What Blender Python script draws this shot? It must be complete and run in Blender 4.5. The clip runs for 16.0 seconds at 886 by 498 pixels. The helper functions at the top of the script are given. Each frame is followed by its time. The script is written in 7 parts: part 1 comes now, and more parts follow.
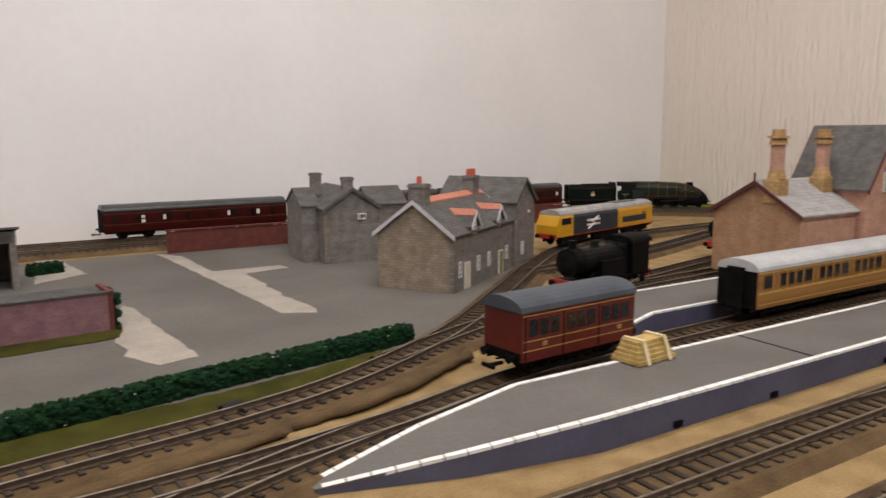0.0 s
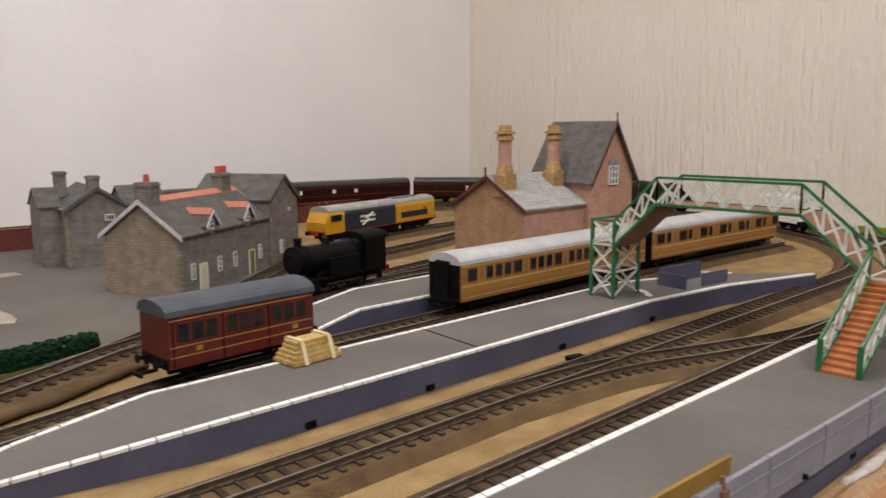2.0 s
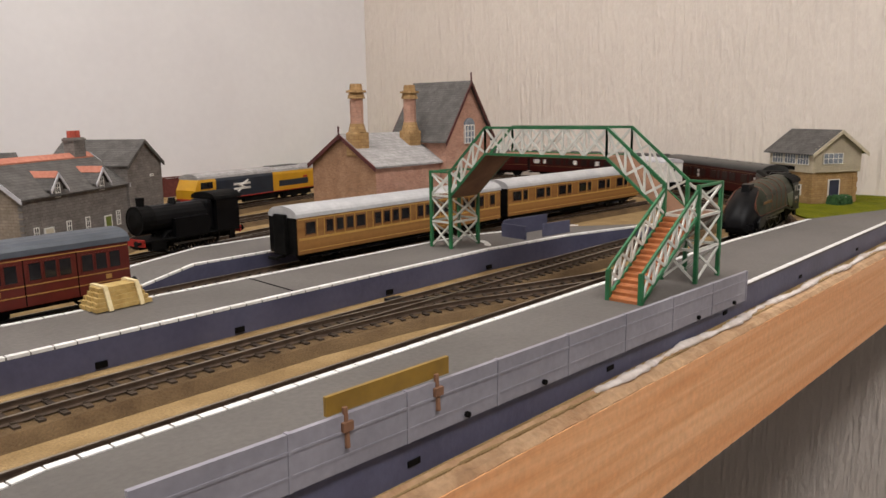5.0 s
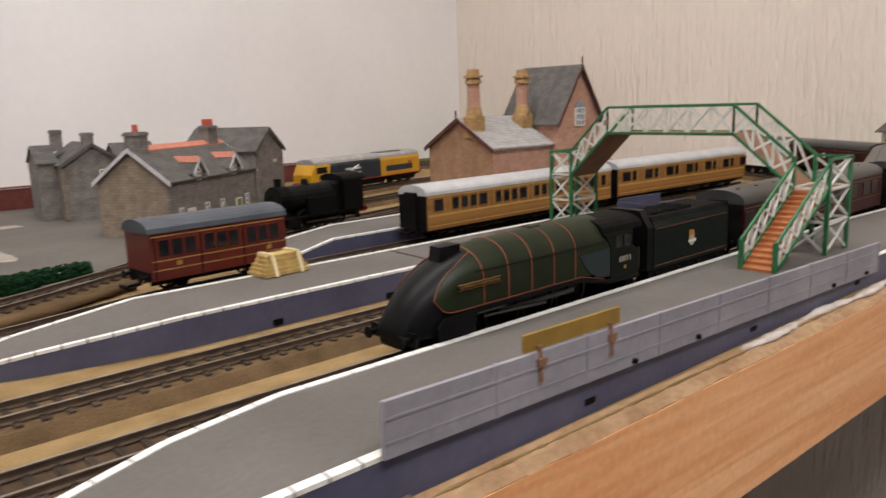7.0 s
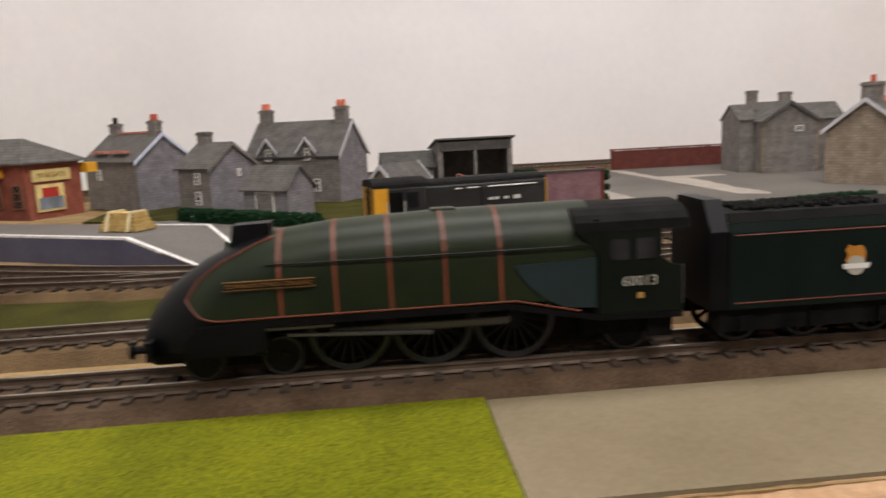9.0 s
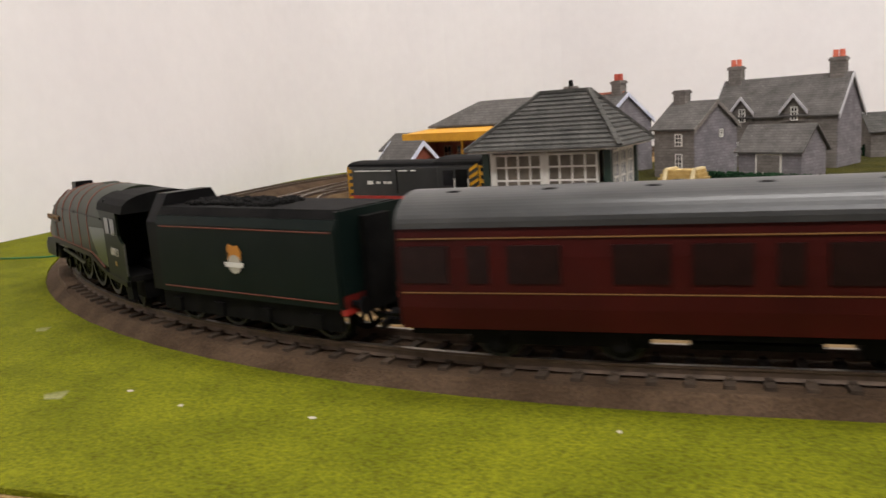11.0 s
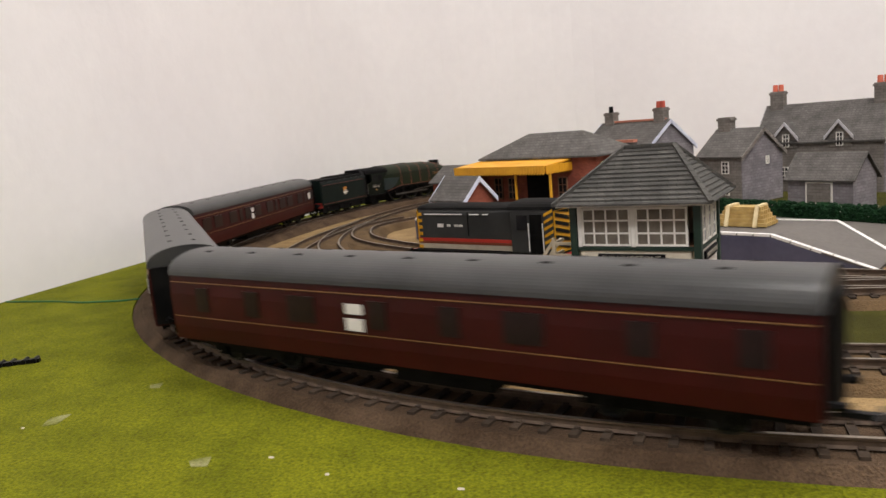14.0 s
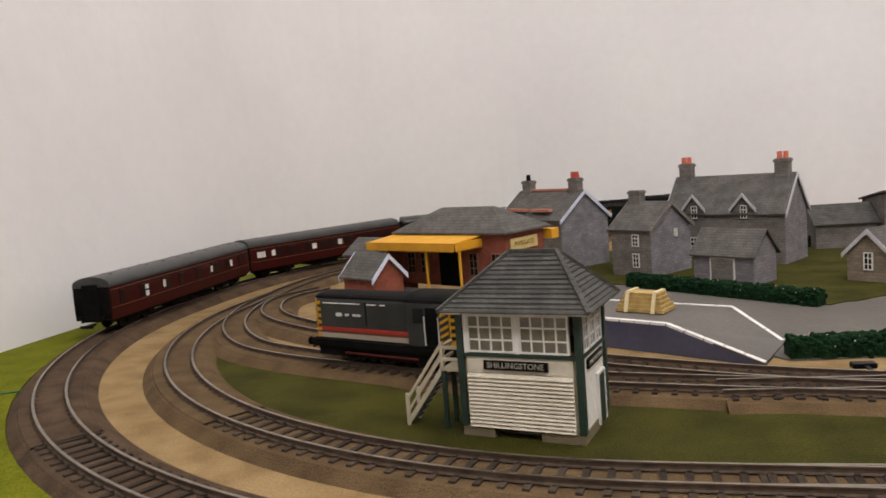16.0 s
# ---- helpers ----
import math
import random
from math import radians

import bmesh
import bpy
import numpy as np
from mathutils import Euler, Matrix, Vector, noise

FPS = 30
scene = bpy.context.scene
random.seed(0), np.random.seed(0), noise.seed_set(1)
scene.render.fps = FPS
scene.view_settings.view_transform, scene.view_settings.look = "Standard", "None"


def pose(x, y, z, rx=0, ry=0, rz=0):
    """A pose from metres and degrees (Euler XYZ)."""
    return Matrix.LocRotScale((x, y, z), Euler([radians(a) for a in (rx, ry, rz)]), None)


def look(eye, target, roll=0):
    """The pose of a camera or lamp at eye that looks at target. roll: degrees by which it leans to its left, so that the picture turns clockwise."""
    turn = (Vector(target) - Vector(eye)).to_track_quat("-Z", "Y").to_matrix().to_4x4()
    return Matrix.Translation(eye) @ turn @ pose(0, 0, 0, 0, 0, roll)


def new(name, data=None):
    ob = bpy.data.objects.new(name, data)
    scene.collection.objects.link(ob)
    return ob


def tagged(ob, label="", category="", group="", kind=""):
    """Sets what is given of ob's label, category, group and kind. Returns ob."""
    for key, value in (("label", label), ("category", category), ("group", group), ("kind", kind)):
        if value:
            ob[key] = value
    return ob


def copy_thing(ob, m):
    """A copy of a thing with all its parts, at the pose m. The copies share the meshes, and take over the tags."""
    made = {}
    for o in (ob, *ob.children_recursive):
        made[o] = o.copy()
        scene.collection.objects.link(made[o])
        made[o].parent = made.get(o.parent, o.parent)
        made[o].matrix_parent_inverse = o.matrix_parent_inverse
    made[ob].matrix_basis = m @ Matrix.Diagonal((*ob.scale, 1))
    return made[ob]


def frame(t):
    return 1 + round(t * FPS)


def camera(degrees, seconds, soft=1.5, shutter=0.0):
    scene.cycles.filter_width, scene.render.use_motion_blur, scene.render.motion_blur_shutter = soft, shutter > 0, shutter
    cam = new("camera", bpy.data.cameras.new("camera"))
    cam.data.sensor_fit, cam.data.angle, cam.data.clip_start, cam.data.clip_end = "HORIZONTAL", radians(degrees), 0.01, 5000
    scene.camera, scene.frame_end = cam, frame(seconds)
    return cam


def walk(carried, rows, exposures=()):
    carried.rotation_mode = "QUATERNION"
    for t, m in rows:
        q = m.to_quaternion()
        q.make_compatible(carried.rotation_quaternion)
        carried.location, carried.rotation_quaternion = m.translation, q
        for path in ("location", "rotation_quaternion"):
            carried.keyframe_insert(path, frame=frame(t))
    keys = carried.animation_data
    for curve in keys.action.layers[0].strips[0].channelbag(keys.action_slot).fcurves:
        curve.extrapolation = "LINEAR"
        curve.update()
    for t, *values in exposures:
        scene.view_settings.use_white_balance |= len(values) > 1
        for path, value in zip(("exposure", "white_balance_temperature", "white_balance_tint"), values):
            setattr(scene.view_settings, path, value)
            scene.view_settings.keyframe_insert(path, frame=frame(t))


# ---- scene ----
cam = camera(60.5, 16.0, soft=1.5, shutter=0.4)
PATH = [
    (0, (-0.0286, 0.0431, 0.1490), (0.803, 1.343, -0.084), -0.3),
    (0.5, (-0.0017, 0.0301, 0.1505), (0.901, 1.282, -0.076), -0.5),
    (1, (0.0237, 0.0133, 0.1498), (0.973, 1.227, -0.094), -0.4),
    (1.5, (0.0470, -0.0067, 0.1505), (1.050, 1.162, -0.098), -0.1),
    (2, (0.0737, -0.0215, 0.1482), (1.119, 1.111, -0.094), -0.3),
    (2.5, (0.0973, -0.0380, 0.1474), (1.190, 1.048, -0.099), -0.8),
    (3, (0.1091, -0.0514, 0.1427), (1.229, 1.003, -0.116), -0.6),
    (3.5, (0.1165, -0.0628, 0.1373), (1.270, 0.954, -0.129), -0.3),
    (6, (0.1099, -0.0855, 0.1217), (1.233, 0.960, -0.158), -1.3),
    (6.5, (0.0841, -0.0807, 0.1225), (1.181, 0.996, -0.146), -1.2),
    (7, (0.0642, -0.0769, 0.1193), (1.093, 1.059, -0.172), -1.8),
    (7.2, (0.0473, -0.0742, 0.1162), (1.037, 1.093, -0.183), -2.0),
    (7.5, (0.0175, -0.0713, 0.1123), (0.917, 1.172, -0.167), -1.7),
    (7.8, (-0.0210, -0.0730, 0.1014), (0.748, 1.263, -0.140), -1.8),
    (8, (-0.0421, -0.0694, 0.0936), (0.632, 1.318, -0.145), -1.3),
    (8.2, (-0.0572, -0.0585, 0.0881), (0.494, 1.380, -0.155), -1.8),
    (8.4, (-0.0873, -0.0658, 0.0913), (0.340, 1.414, -0.153), -2.3),
    (8.6, (-0.1104, -0.0655, 0.0874), (0.187, 1.447, -0.158), -2.4),
    (8.8, (-0.1529, -0.0618, 0.0866), (0.075, 1.460, -0.170), -2.6),
    (9, (-0.1567, -0.0648, 0.0850), (-0.027, 1.468, -0.175), -2.8),
    (9.2, (-0.1858, -0.0578, 0.0819), (-0.106, 1.476, -0.193), -3.3),
    (9.5, (-0.2143, -0.0558, 0.0757), (-0.282, 1.479, -0.192), -4.5),
    (10, (-0.2708, -0.0578, 0.0835), (-0.558, 1.447, -0.213), -4.8),
    (10.2, (-0.2845, -0.0376, 0.0772), (-0.641, 1.454, -0.209), -4.9),
    (12.3, (-0.3719, -0.0313, 0.0928), (-0.892, 1.414, -0.180), -3.6),
    (12.5, (-0.3669, -0.0421, 0.1053), (-0.890, 1.400, -0.177), -3.7),
    (13, (-0.3589, -0.0399, 0.0998), (-0.872, 1.410, -0.161), -5.1),
    (13.5, (-0.3585, -0.0421, 0.1014), (-0.872, 1.410, -0.146), -5.0),
    (14, (-0.3595, -0.0507, 0.1014), (-0.868, 1.402, -0.147), -5.0),
    (14.5, (-0.3595, -0.0451, 0.1030), (-0.864, 1.412, -0.139), -4.7),
    (15, (-0.3570, -0.0412, 0.1139), (-0.830, 1.430, -0.101), -4.5),
    (15.5, (-0.3470, -0.0346, 0.1201), (-0.776, 1.453, -0.068), -4.3),
    (16, (-0.3352, -0.0322, 0.1264), (-0.725, 1.468, -0.044), -4.5),
]
walk(cam, [(t, look(eye, target, roll)) for t, eye, target, roll in PATH], exposures=[(0.0, -0.1), (3.0, -0.05), (6.0, 0.0), (8.0, 0.05), (9.5, 0.15), (10.2, 0.22), (12.5, 0.2), (14.5, 0.2), (15.5, -0.02), (16.0, -0.1)])

# ---- light ----
world = bpy.data.worlds.new("world")
scene.world = world
world.use_nodes = True
world.node_tree.nodes["Background"].inputs[0].default_value = (0.75, 0.82, 1.0, 1)
world.node_tree.nodes["Background"].inputs[1].default_value = 0.1

WALL_L, WALL_R, WALL_B, WALL_F = -0.85, 1.31, 1.225, -1.7
FLOOR_Z, CEIL_Z = -0.95, 1.4
RAIL = 0.009      # rail top above the board
PLAT = 0.017      # platform top


def ceiling_lamp(x, y, power):
    lamp = bpy.data.lights.new("ceiling_light_lamp", "AREA")
    lamp.shape, lamp.size, lamp.size_y = "RECTANGLE", 1.15, 0.28
    lamp.energy, lamp.color = power, (1.0, 0.965, 0.975)
    ob = new("ceiling_light_lamp", lamp)
    ob.matrix_world = pose(x, y, CEIL_Z - 0.075)
    return ob


ceiling_lamp(0.15, -0.62, 17.2)
ceiling_lamp(0.15, 0.50, 9.8)


# ---- materials ----
def ramp_mat(name, c1, c2, scale=60, rough=0.8, bump=0.0, bscale=None, metal=0.0, detail=4, spread=(0.35, 0.65), spec=0.5, fine=0.12, vary=0.0):
    """Two colours mixed by noise, with fine grain and relief."""
    m = bpy.data.materials.new(name)
    m.use_nodes = True
    nt = m.node_tree
    b = nt.nodes["Principled BSDF"]
    co = nt.nodes.new("ShaderNodeTexCoord")
    n1 = nt.nodes.new("ShaderNodeTexNoise")
    n1.inputs["Scale"].default_value, n1.inputs["Detail"].default_value = scale, detail
    nt.links.new(co.outputs["Object"], n1.inputs["Vector"])
    r = nt.nodes.new("ShaderNodeValToRGB")
    r.color_ramp.elements[0].position, r.color_ramp.elements[1].position = spread
    r.color_ramp.elements[0].color, r.color_ramp.elements[1].color = (*c1, 1), (*c2, 1)
    nt.links.new(n1.outputs["Fac"], r.inputs["Fac"])
    n2 = nt.nodes.new("ShaderNodeTexNoise")
    n2.inputs["Scale"].default_value, n2.inputs["Detail"].default_value = (bscale or scale * 6), 3
    nt.links.new(co.outputs["Object"], n2.inputs["Vector"])
    hsv = nt.nodes.new("ShaderNodeHueSaturation")
    mp = nt.nodes.new("ShaderNodeMapRange")
    mp.inputs["To Min"].default_value, mp.inputs["To Max"].default_value = 1 - fine * 1.6, 1 + fine * 1.6
    nt.links.new(n2.outputs["Fac"], mp.inputs["Value"])
    last = mp.outputs[0]
    if vary:
        inf = nt.nodes.new("ShaderNodeObjectInfo")
        mv = nt.nodes.new("ShaderNodeMapRange")
        mv.inputs["To Min"].default_value, mv.inputs["To Max"].default_value = 1 - vary, 1 + vary
        nt.links.new(inf.outputs["Random"], mv.inputs["Value"])
        mul = nt.nodes.new("ShaderNodeMath")
        mul.operation = "MULTIPLY"
        nt.links.new(last, mul.inputs[0]), nt.links.new(mv.outputs[0], mul.inputs[1])
        last = mul.outputs[0]
    nt.links.new(last, hsv.inputs["Value"])
    nt.links.new(r.outputs["Color"], hsv.inputs["Color"])
    nt.links.new(hsv.outputs["Color"], b.inputs["Base Color"])
    b.inputs["Roughness"].default_value, b.inputs["Metallic"].default_value = rough, metal
    b.inputs["Specular IOR Level"].default_value = spec
    if bump:
        bp = nt.nodes.new("ShaderNodeBump")
        bp.inputs["Strength"].default_value, bp.inputs["Distance"].default_value = bump, 0.002
        nt.links.new(n2.outputs["Fac"], bp.inputs["Height"])
        nt.links.new(bp.outputs["Normal"], b.inputs["Normal"])
    return m


def stone_mat(name, c1, c2, mortar, w=0.006, h=0.0028, rough=0.9, bump=0.5):
    """Printed and embossed masonry courses on upright faces."""
    m = ramp_mat(name, c1, c2, 90, rough, 0, 500)
    nt = m.node_tree
    b = nt.nodes["Principled BSDF"]
    hsv = next(n for n in nt.nodes if n.type == "HUE_SAT")
    co = next(n for n in nt.nodes if n.type == "TEX_COORD")
    sep = nt.nodes.new("ShaderNodeSeparateXYZ")
    nt.links.new(co.outputs["Object"], sep.inputs[0])
    add = nt.nodes.new("ShaderNodeMath")
    nt.links.new(sep.outputs[0], add.inputs[0]), nt.links.new(sep.outputs[1], add.inputs[1])
    com = nt.nodes.new("ShaderNodeCombineXYZ")
    nt.links.new(add.outputs[0], com.inputs[0]), nt.links.new(sep.outputs[2], com.inputs[1])
    br = nt.nodes.new("ShaderNodeTexBrick")
    br.inputs["Scale"].default_value = 1.0
    br.inputs["Brick Width"].default_value, br.inputs["Row Height"].default_value = w, h
    br.inputs["Mortar Size"].default_value = h * 0.09
    br.inputs["Color1"].default_value, br.inputs["Color2"].default_value = (0.86, 0.86, 0.86, 1), (1.12, 1.12, 1.12, 1)
    br.inputs["Mortar"].default_value = (*mortar, 1)
    nt.links.new(com.outputs[0], br.inputs["Vector"])
    mx = nt.nodes.new("ShaderNodeMix")
    mx.data_type, mx.blend_type = "RGBA", "MULTIPLY"
    mx.inputs["Factor"].default_value = 1.0
    nt.links.new(hsv.outputs["Color"], mx.inputs[6]), nt.links.new(br.outputs["Color"], mx.inputs[7])
    nt.links.new(mx.outputs[2], b.inputs["Base Color"])
    bp = nt.nodes.new("ShaderNodeBump")
    bp.inputs["Strength"].default_value, bp.inputs["Distance"].default_value = bump, 0.0006
    bp.invert = True
    nt.links.new(br.outputs["Fac"], bp.inputs["Height"])
    nt.links.new(bp.outputs["Normal"], b.inputs["Normal"])
    return m


def wood_mat(name, c1, c2, axis=0, scale=9.0):
    """Sawn pine: long grain bands, knots and stains."""
    m = ramp_mat(name, c1, c2, 3, 0.6, 0.0, 300)
    nt = m.node_tree
    b = nt.nodes["Principled BSDF"]
    co = next(n for n in nt.nodes if n.type == "TEX_COORD")
    mapn = nt.nodes.new("ShaderNodeMapping")
    sc = [40, 40, 60]
    sc[axis] = 1.6
    mapn.inputs["Scale"].default_value = sc
    nt.links.new(co.outputs["Object"], mapn.inputs["Vector"])
    n1 = next(n for n in nt.nodes if n.type == "TEX_NOISE")
    n1.inputs["Scale"].default_value, n1.inputs["Detail"].default_value, n1.inputs["Distortion"].default_value = 1.6, 7, 1.2
    nt.links.new(mapn.outputs[0], n1.inputs["Vector"])
    bp = nt.nodes.new("ShaderNodeBump")
    bp.inputs["Strength"].default_value, bp.inputs["Distance"].default_value = 0.3, 0.001
    nt.links.new(n1.outputs["Fac"], bp.inputs["Height"])
    nt.links.new(bp.outputs["Normal"], b.inputs["Normal"])
    return m


def ribbed_wall_mat(name, c1, c2):
    """Embossed wallpaper: upright ribs broken by lumps."""
    m = ramp_mat(name, c1, c2, 3, 0.75, 0.0, 40, fine=0.02)
    nt = m.node_tree
    b = nt.nodes["Principled BSDF"]
    co = next(n for n in nt.nodes if n.type == "TEX_COORD")
    mapn = nt.nodes.new("ShaderNodeMapping")
    mapn.inputs["Scale"].default_value = (100, 100, 4.5)
    nt.links.new(co.outputs["Object"], mapn.inputs["Vector"])
    n1 = nt.nodes.new("ShaderNodeTexNoise")
    n1.inputs["Scale"].default_value, n1.inputs["Detail"].default_value, n1.inputs["Distortion"].default_value = 1.0, 3, 0.6
    nt.links.new(mapn.outputs[0], n1.inputs["Vector"])
    mapv = nt.nodes.new("ShaderNodeMapping")
    mapv.inputs["Scale"].default_value = (130, 130, 38)
    nt.links.new(co.outputs["Object"], mapv.inputs["Vector"])
    n2 = nt.nodes.new("ShaderNodeTexNoise")
    n2.inputs["Scale"].default_value, n2.inputs["Detail"].default_value = 1.0, 2
    nt.links.new(mapv.outputs[0], n2.inputs["Vector"])
    ad = nt.nodes.new("ShaderNodeMath")
    ad.operation = "MULTIPLY"
    nt.links.new(n1.outputs["Fac"], ad.inputs[0]), nt.links.new(n2.outputs["Fac"], ad.inputs[1])
    bp = nt.nodes.new("ShaderNodeBump")
    bp.inputs["Strength"].default_value, bp.inputs["Distance"].default_value = 0.68, 0.012
    nt.links.new(ad.outputs[0], bp.inputs["Height"])
    nt.links.new(bp.outputs["Normal"], b.inputs["Normal"])
    return m


def glass_mat(name, tint=(0.05, 0.05, 0.06), rough=0.08):
    m = ramp_mat(name, tint, tuple(min(1, c * 1.8) for c in tint), 80, rough, 0, spec=0.8)
    return m


def gloss_mat(name, c, rough=0.35, metal=0.0, c2=None, scale=70):
    return ramp_mat(name, c, c2 or tuple(x * 0.72 for x in c), scale, rough, 0, 400, metal, fine=0.06)


M = {}
M["wall"] = ramp_mat("white_plaster", (0.79, 0.77, 0.775), (0.83, 0.815, 0.815), 5, 0.85, 0.22, 70, fine=0.02)
M["wall_r"] = ribbed_wall_mat("embossed_wallpaper", (0.70, 0.625, 0.55), (0.74, 0.665, 0.59))
M["wall_s"] = ramp_mat("unseen_dark_wall", (0.20, 0.165, 0.135), (0.24, 0.20, 0.165), 5, 0.85, 0.06, 90, fine=0.02)
M["ceiling"] = ramp_mat("ceiling_paint", (0.8, 0.79, 0.77), (0.84, 0.83, 0.81), 4, 0.9, 0.05, 60, fine=0.02)
M["floor"] = ramp_mat("unseen_dark_floor", (0.06, 0.055, 0.055), (0.1, 0.09, 0.085), 30, 0.95, 0.3)
M["worn"] = ramp_mat("worn_grass_flock", (0.15, 0.16, 0.03), (0.30, 0.29, 0.14), 120, 0.95, 0.6, 900, fine=0.3, spec=0.15)
M["ground"] = ramp_mat("sandy_scatter", (0.215, 0.138, 0.060), (0.315, 0.215, 0.100), 40, 0.95, 0.5, 900, fine=0.3, spec=0.2)
M["tan"] = ramp_mat("painted_tan_board", (0.160, 0.127, 0.074), (0.205, 0.166, 0.104), 14, 0.85, 0.3, 500, spec=0.3)
M["ballast"] = ramp_mat("brown_ballast", (0.060, 0.037, 0.021), (0.104, 0.067, 0.040), 60, 0.95, 0.7, 1000, fine=0.4, spec=0.2)
M["ballast2"] = ramp_mat("light_brown_ballast", (0.084, 0.052, 0.025), (0.135, 0.087, 0.042), 50, 0.95, 0.6, 1100, fine=0.3, spec=0.2)
M["grass"] = ramp_mat("bright_grass_flock", (0.122, 0.134, 0.003), (0.178, 0.188, 0.006), 34, 0.95, 1.0, 1000, fine=0.6, spec=0.15)
M["grass_dark"] = ramp_mat("olive_grass_flock", (0.034, 0.033, 0.004), (0.064, 0.060, 0.008), 30, 0.95, 0.9, 1000, fine=0.55, spec=0.15)
M["yard"] = ramp_mat("grey_card_tarmac", (0.094, 0.085, 0.074), (0.130, 0.119, 0.104), 8, 0.8, 0.15, 300, spec=0.3)
M["paper"] = ramp_mat("bare_white_card", (0.27, 0.24, 0.205), (0.35, 0.31, 0.265), 20, 0.9, 0.05, 300, spec=0.3)
M["plat"] = ramp_mat("grey_platform_paint", (0.100, 0.091, 0.082), (0.130, 0.119, 0.108), 14, 0.7, 0.12, 400, spec=0.3)
M["plat_side"] = ramp_mat("blue_grey_brick_plastic", (0.056, 0.058, 0.102), (0.082, 0.085, 0.138), 26, 0.5, 0.1, 300)
M["white"] = ramp_mat("white_line_paint", (0.66, 0.65, 0.62), (0.78, 0.77, 0.75), 60, 0.6, 0.05, 400)
M["fence"] = ramp_mat("grey_fence_plastic", (0.215, 0.208, 0.238), (0.27, 0.262, 0.295), 30, 0.5, 0.05, 300)
M["rail"] = ramp_mat("steel_rail", (0.22, 0.185, 0.145), (0.34, 0.295, 0.235), 120, 0.32, 0, 500, metal=0.9)
M["rail_side"] = ramp_mat("rusty_rail_side", (0.070, 0.046, 0.030), (0.115, 0.078, 0.052), 200, 0.7, 0, 500, metal=0.3)
M["sleeper"] = ramp_mat("dark_sleeper", (0.030, 0.021, 0.015), (0.060, 0.043, 0.030), 120, 0.85, 0.2, 700, vary=0.3, spec=0.2)
M["plank"] = wood_mat("pine_plank", (0.70, 0.31, 0.12), (0.82, 0.46, 0.23), 0)
M["ply_edge"] = ramp_mat("torn_board_edge", (0.34, 0.20, 0.105), (0.46, 0.30, 0.17), 45, 0.95, 0.6, 260, fine=0.2)
M["plaster"] = ramp_mat("white_filler", (0.50, 0.42, 0.36), (0.66, 0.60, 0.56), 90, 0.9, 0.7, 260)
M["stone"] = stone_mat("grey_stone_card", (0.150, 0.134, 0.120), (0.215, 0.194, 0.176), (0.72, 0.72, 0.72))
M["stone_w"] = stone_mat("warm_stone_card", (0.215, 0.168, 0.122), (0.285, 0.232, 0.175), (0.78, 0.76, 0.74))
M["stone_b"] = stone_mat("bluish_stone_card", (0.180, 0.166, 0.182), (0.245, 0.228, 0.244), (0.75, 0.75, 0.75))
M["slate"] = stone_mat("grey_slate_card", (0.078, 0.072, 0.066), (0.118, 0.109, 0.101), (0.62, 0.62, 0.62), 0.0035, 0.0022)
M["slate_d"] = stone_mat("dark_slate_card", (0.046, 0.045, 0.040), (0.078, 0.075, 0.067), (0.6, 0.6, 0.6), 0.004, 0.0024)
M["slate_l"] = stone_mat("pale_slate_card", (0.27, 0.255, 0.245), (0.35, 0.335, 0.325), (0.8, 0.8, 0.8), 0.004, 0.0024)
M["brick"] = stone_mat("red_brick_card", (0.21, 0.052, 0.03), (0.29, 0.085, 0.05), (0.8, 0.75, 0.72), 0.0032, 0.0011)
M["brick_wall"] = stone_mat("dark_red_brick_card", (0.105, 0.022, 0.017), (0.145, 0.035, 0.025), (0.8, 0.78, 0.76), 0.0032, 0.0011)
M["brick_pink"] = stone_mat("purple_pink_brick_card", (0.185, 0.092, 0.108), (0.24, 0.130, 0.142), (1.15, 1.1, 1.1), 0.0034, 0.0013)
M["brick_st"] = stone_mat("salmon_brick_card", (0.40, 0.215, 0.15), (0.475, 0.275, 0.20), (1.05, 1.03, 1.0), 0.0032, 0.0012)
M["brick_st_shade"] = stone_mat("shaded_salmon_brick_card", (0.30, 0.165, 0.09), (0.37, 0.215, 0.125), (1.03, 1.02, 1.0), 0.0032, 0.0012)
M["brick_tan"] = stone_mat("tan_stone_card", (0.33, 0.195, 0.075), (0.42, 0.265, 0.12), (0.8, 0.78, 0.74), 0.006, 0.003)
M["tile_o"] = ramp_mat("orange_ridge_tiles", (0.42, 0.15, 0.095), (0.52, 0.21, 0.14), 200, 0.8, 0.2, 500)
M["pot"] = ramp_mat("red_chimney_pot", (0.38, 0.055, 0.035), (0.48, 0.085, 0.05), 200, 0.7, 0.1)
M["pot_o"] = ramp_mat("orange_chimney_pot", (0.58, 0.12, 0.07), (0.66, 0.17, 0.1), 200, 0.7, 0.1)
M["cream"] = ramp_mat("cream_timber_paint", (0.46, 0.395, 0.28), (0.54, 0.47, 0.345), 50, 0.55, 0.05, 300)
M["white_t"] = ramp_mat("white_timber_paint", (0.70, 0.68, 0.63), (0.78, 0.76, 0.71), 60, 0.5, 0.05, 300)
M["cream_w"] = ramp_mat("pale_cream_boards", (0.60, 0.545, 0.43), (0.69, 0.635, 0.51), 60, 0.55, 0.05, 300)
M["green_t"] = ramp_mat("dark_green_paint", (0.010, 0.026, 0.018), (0.018, 0.04, 0.028), 60, 0.45, 0.05, 300)
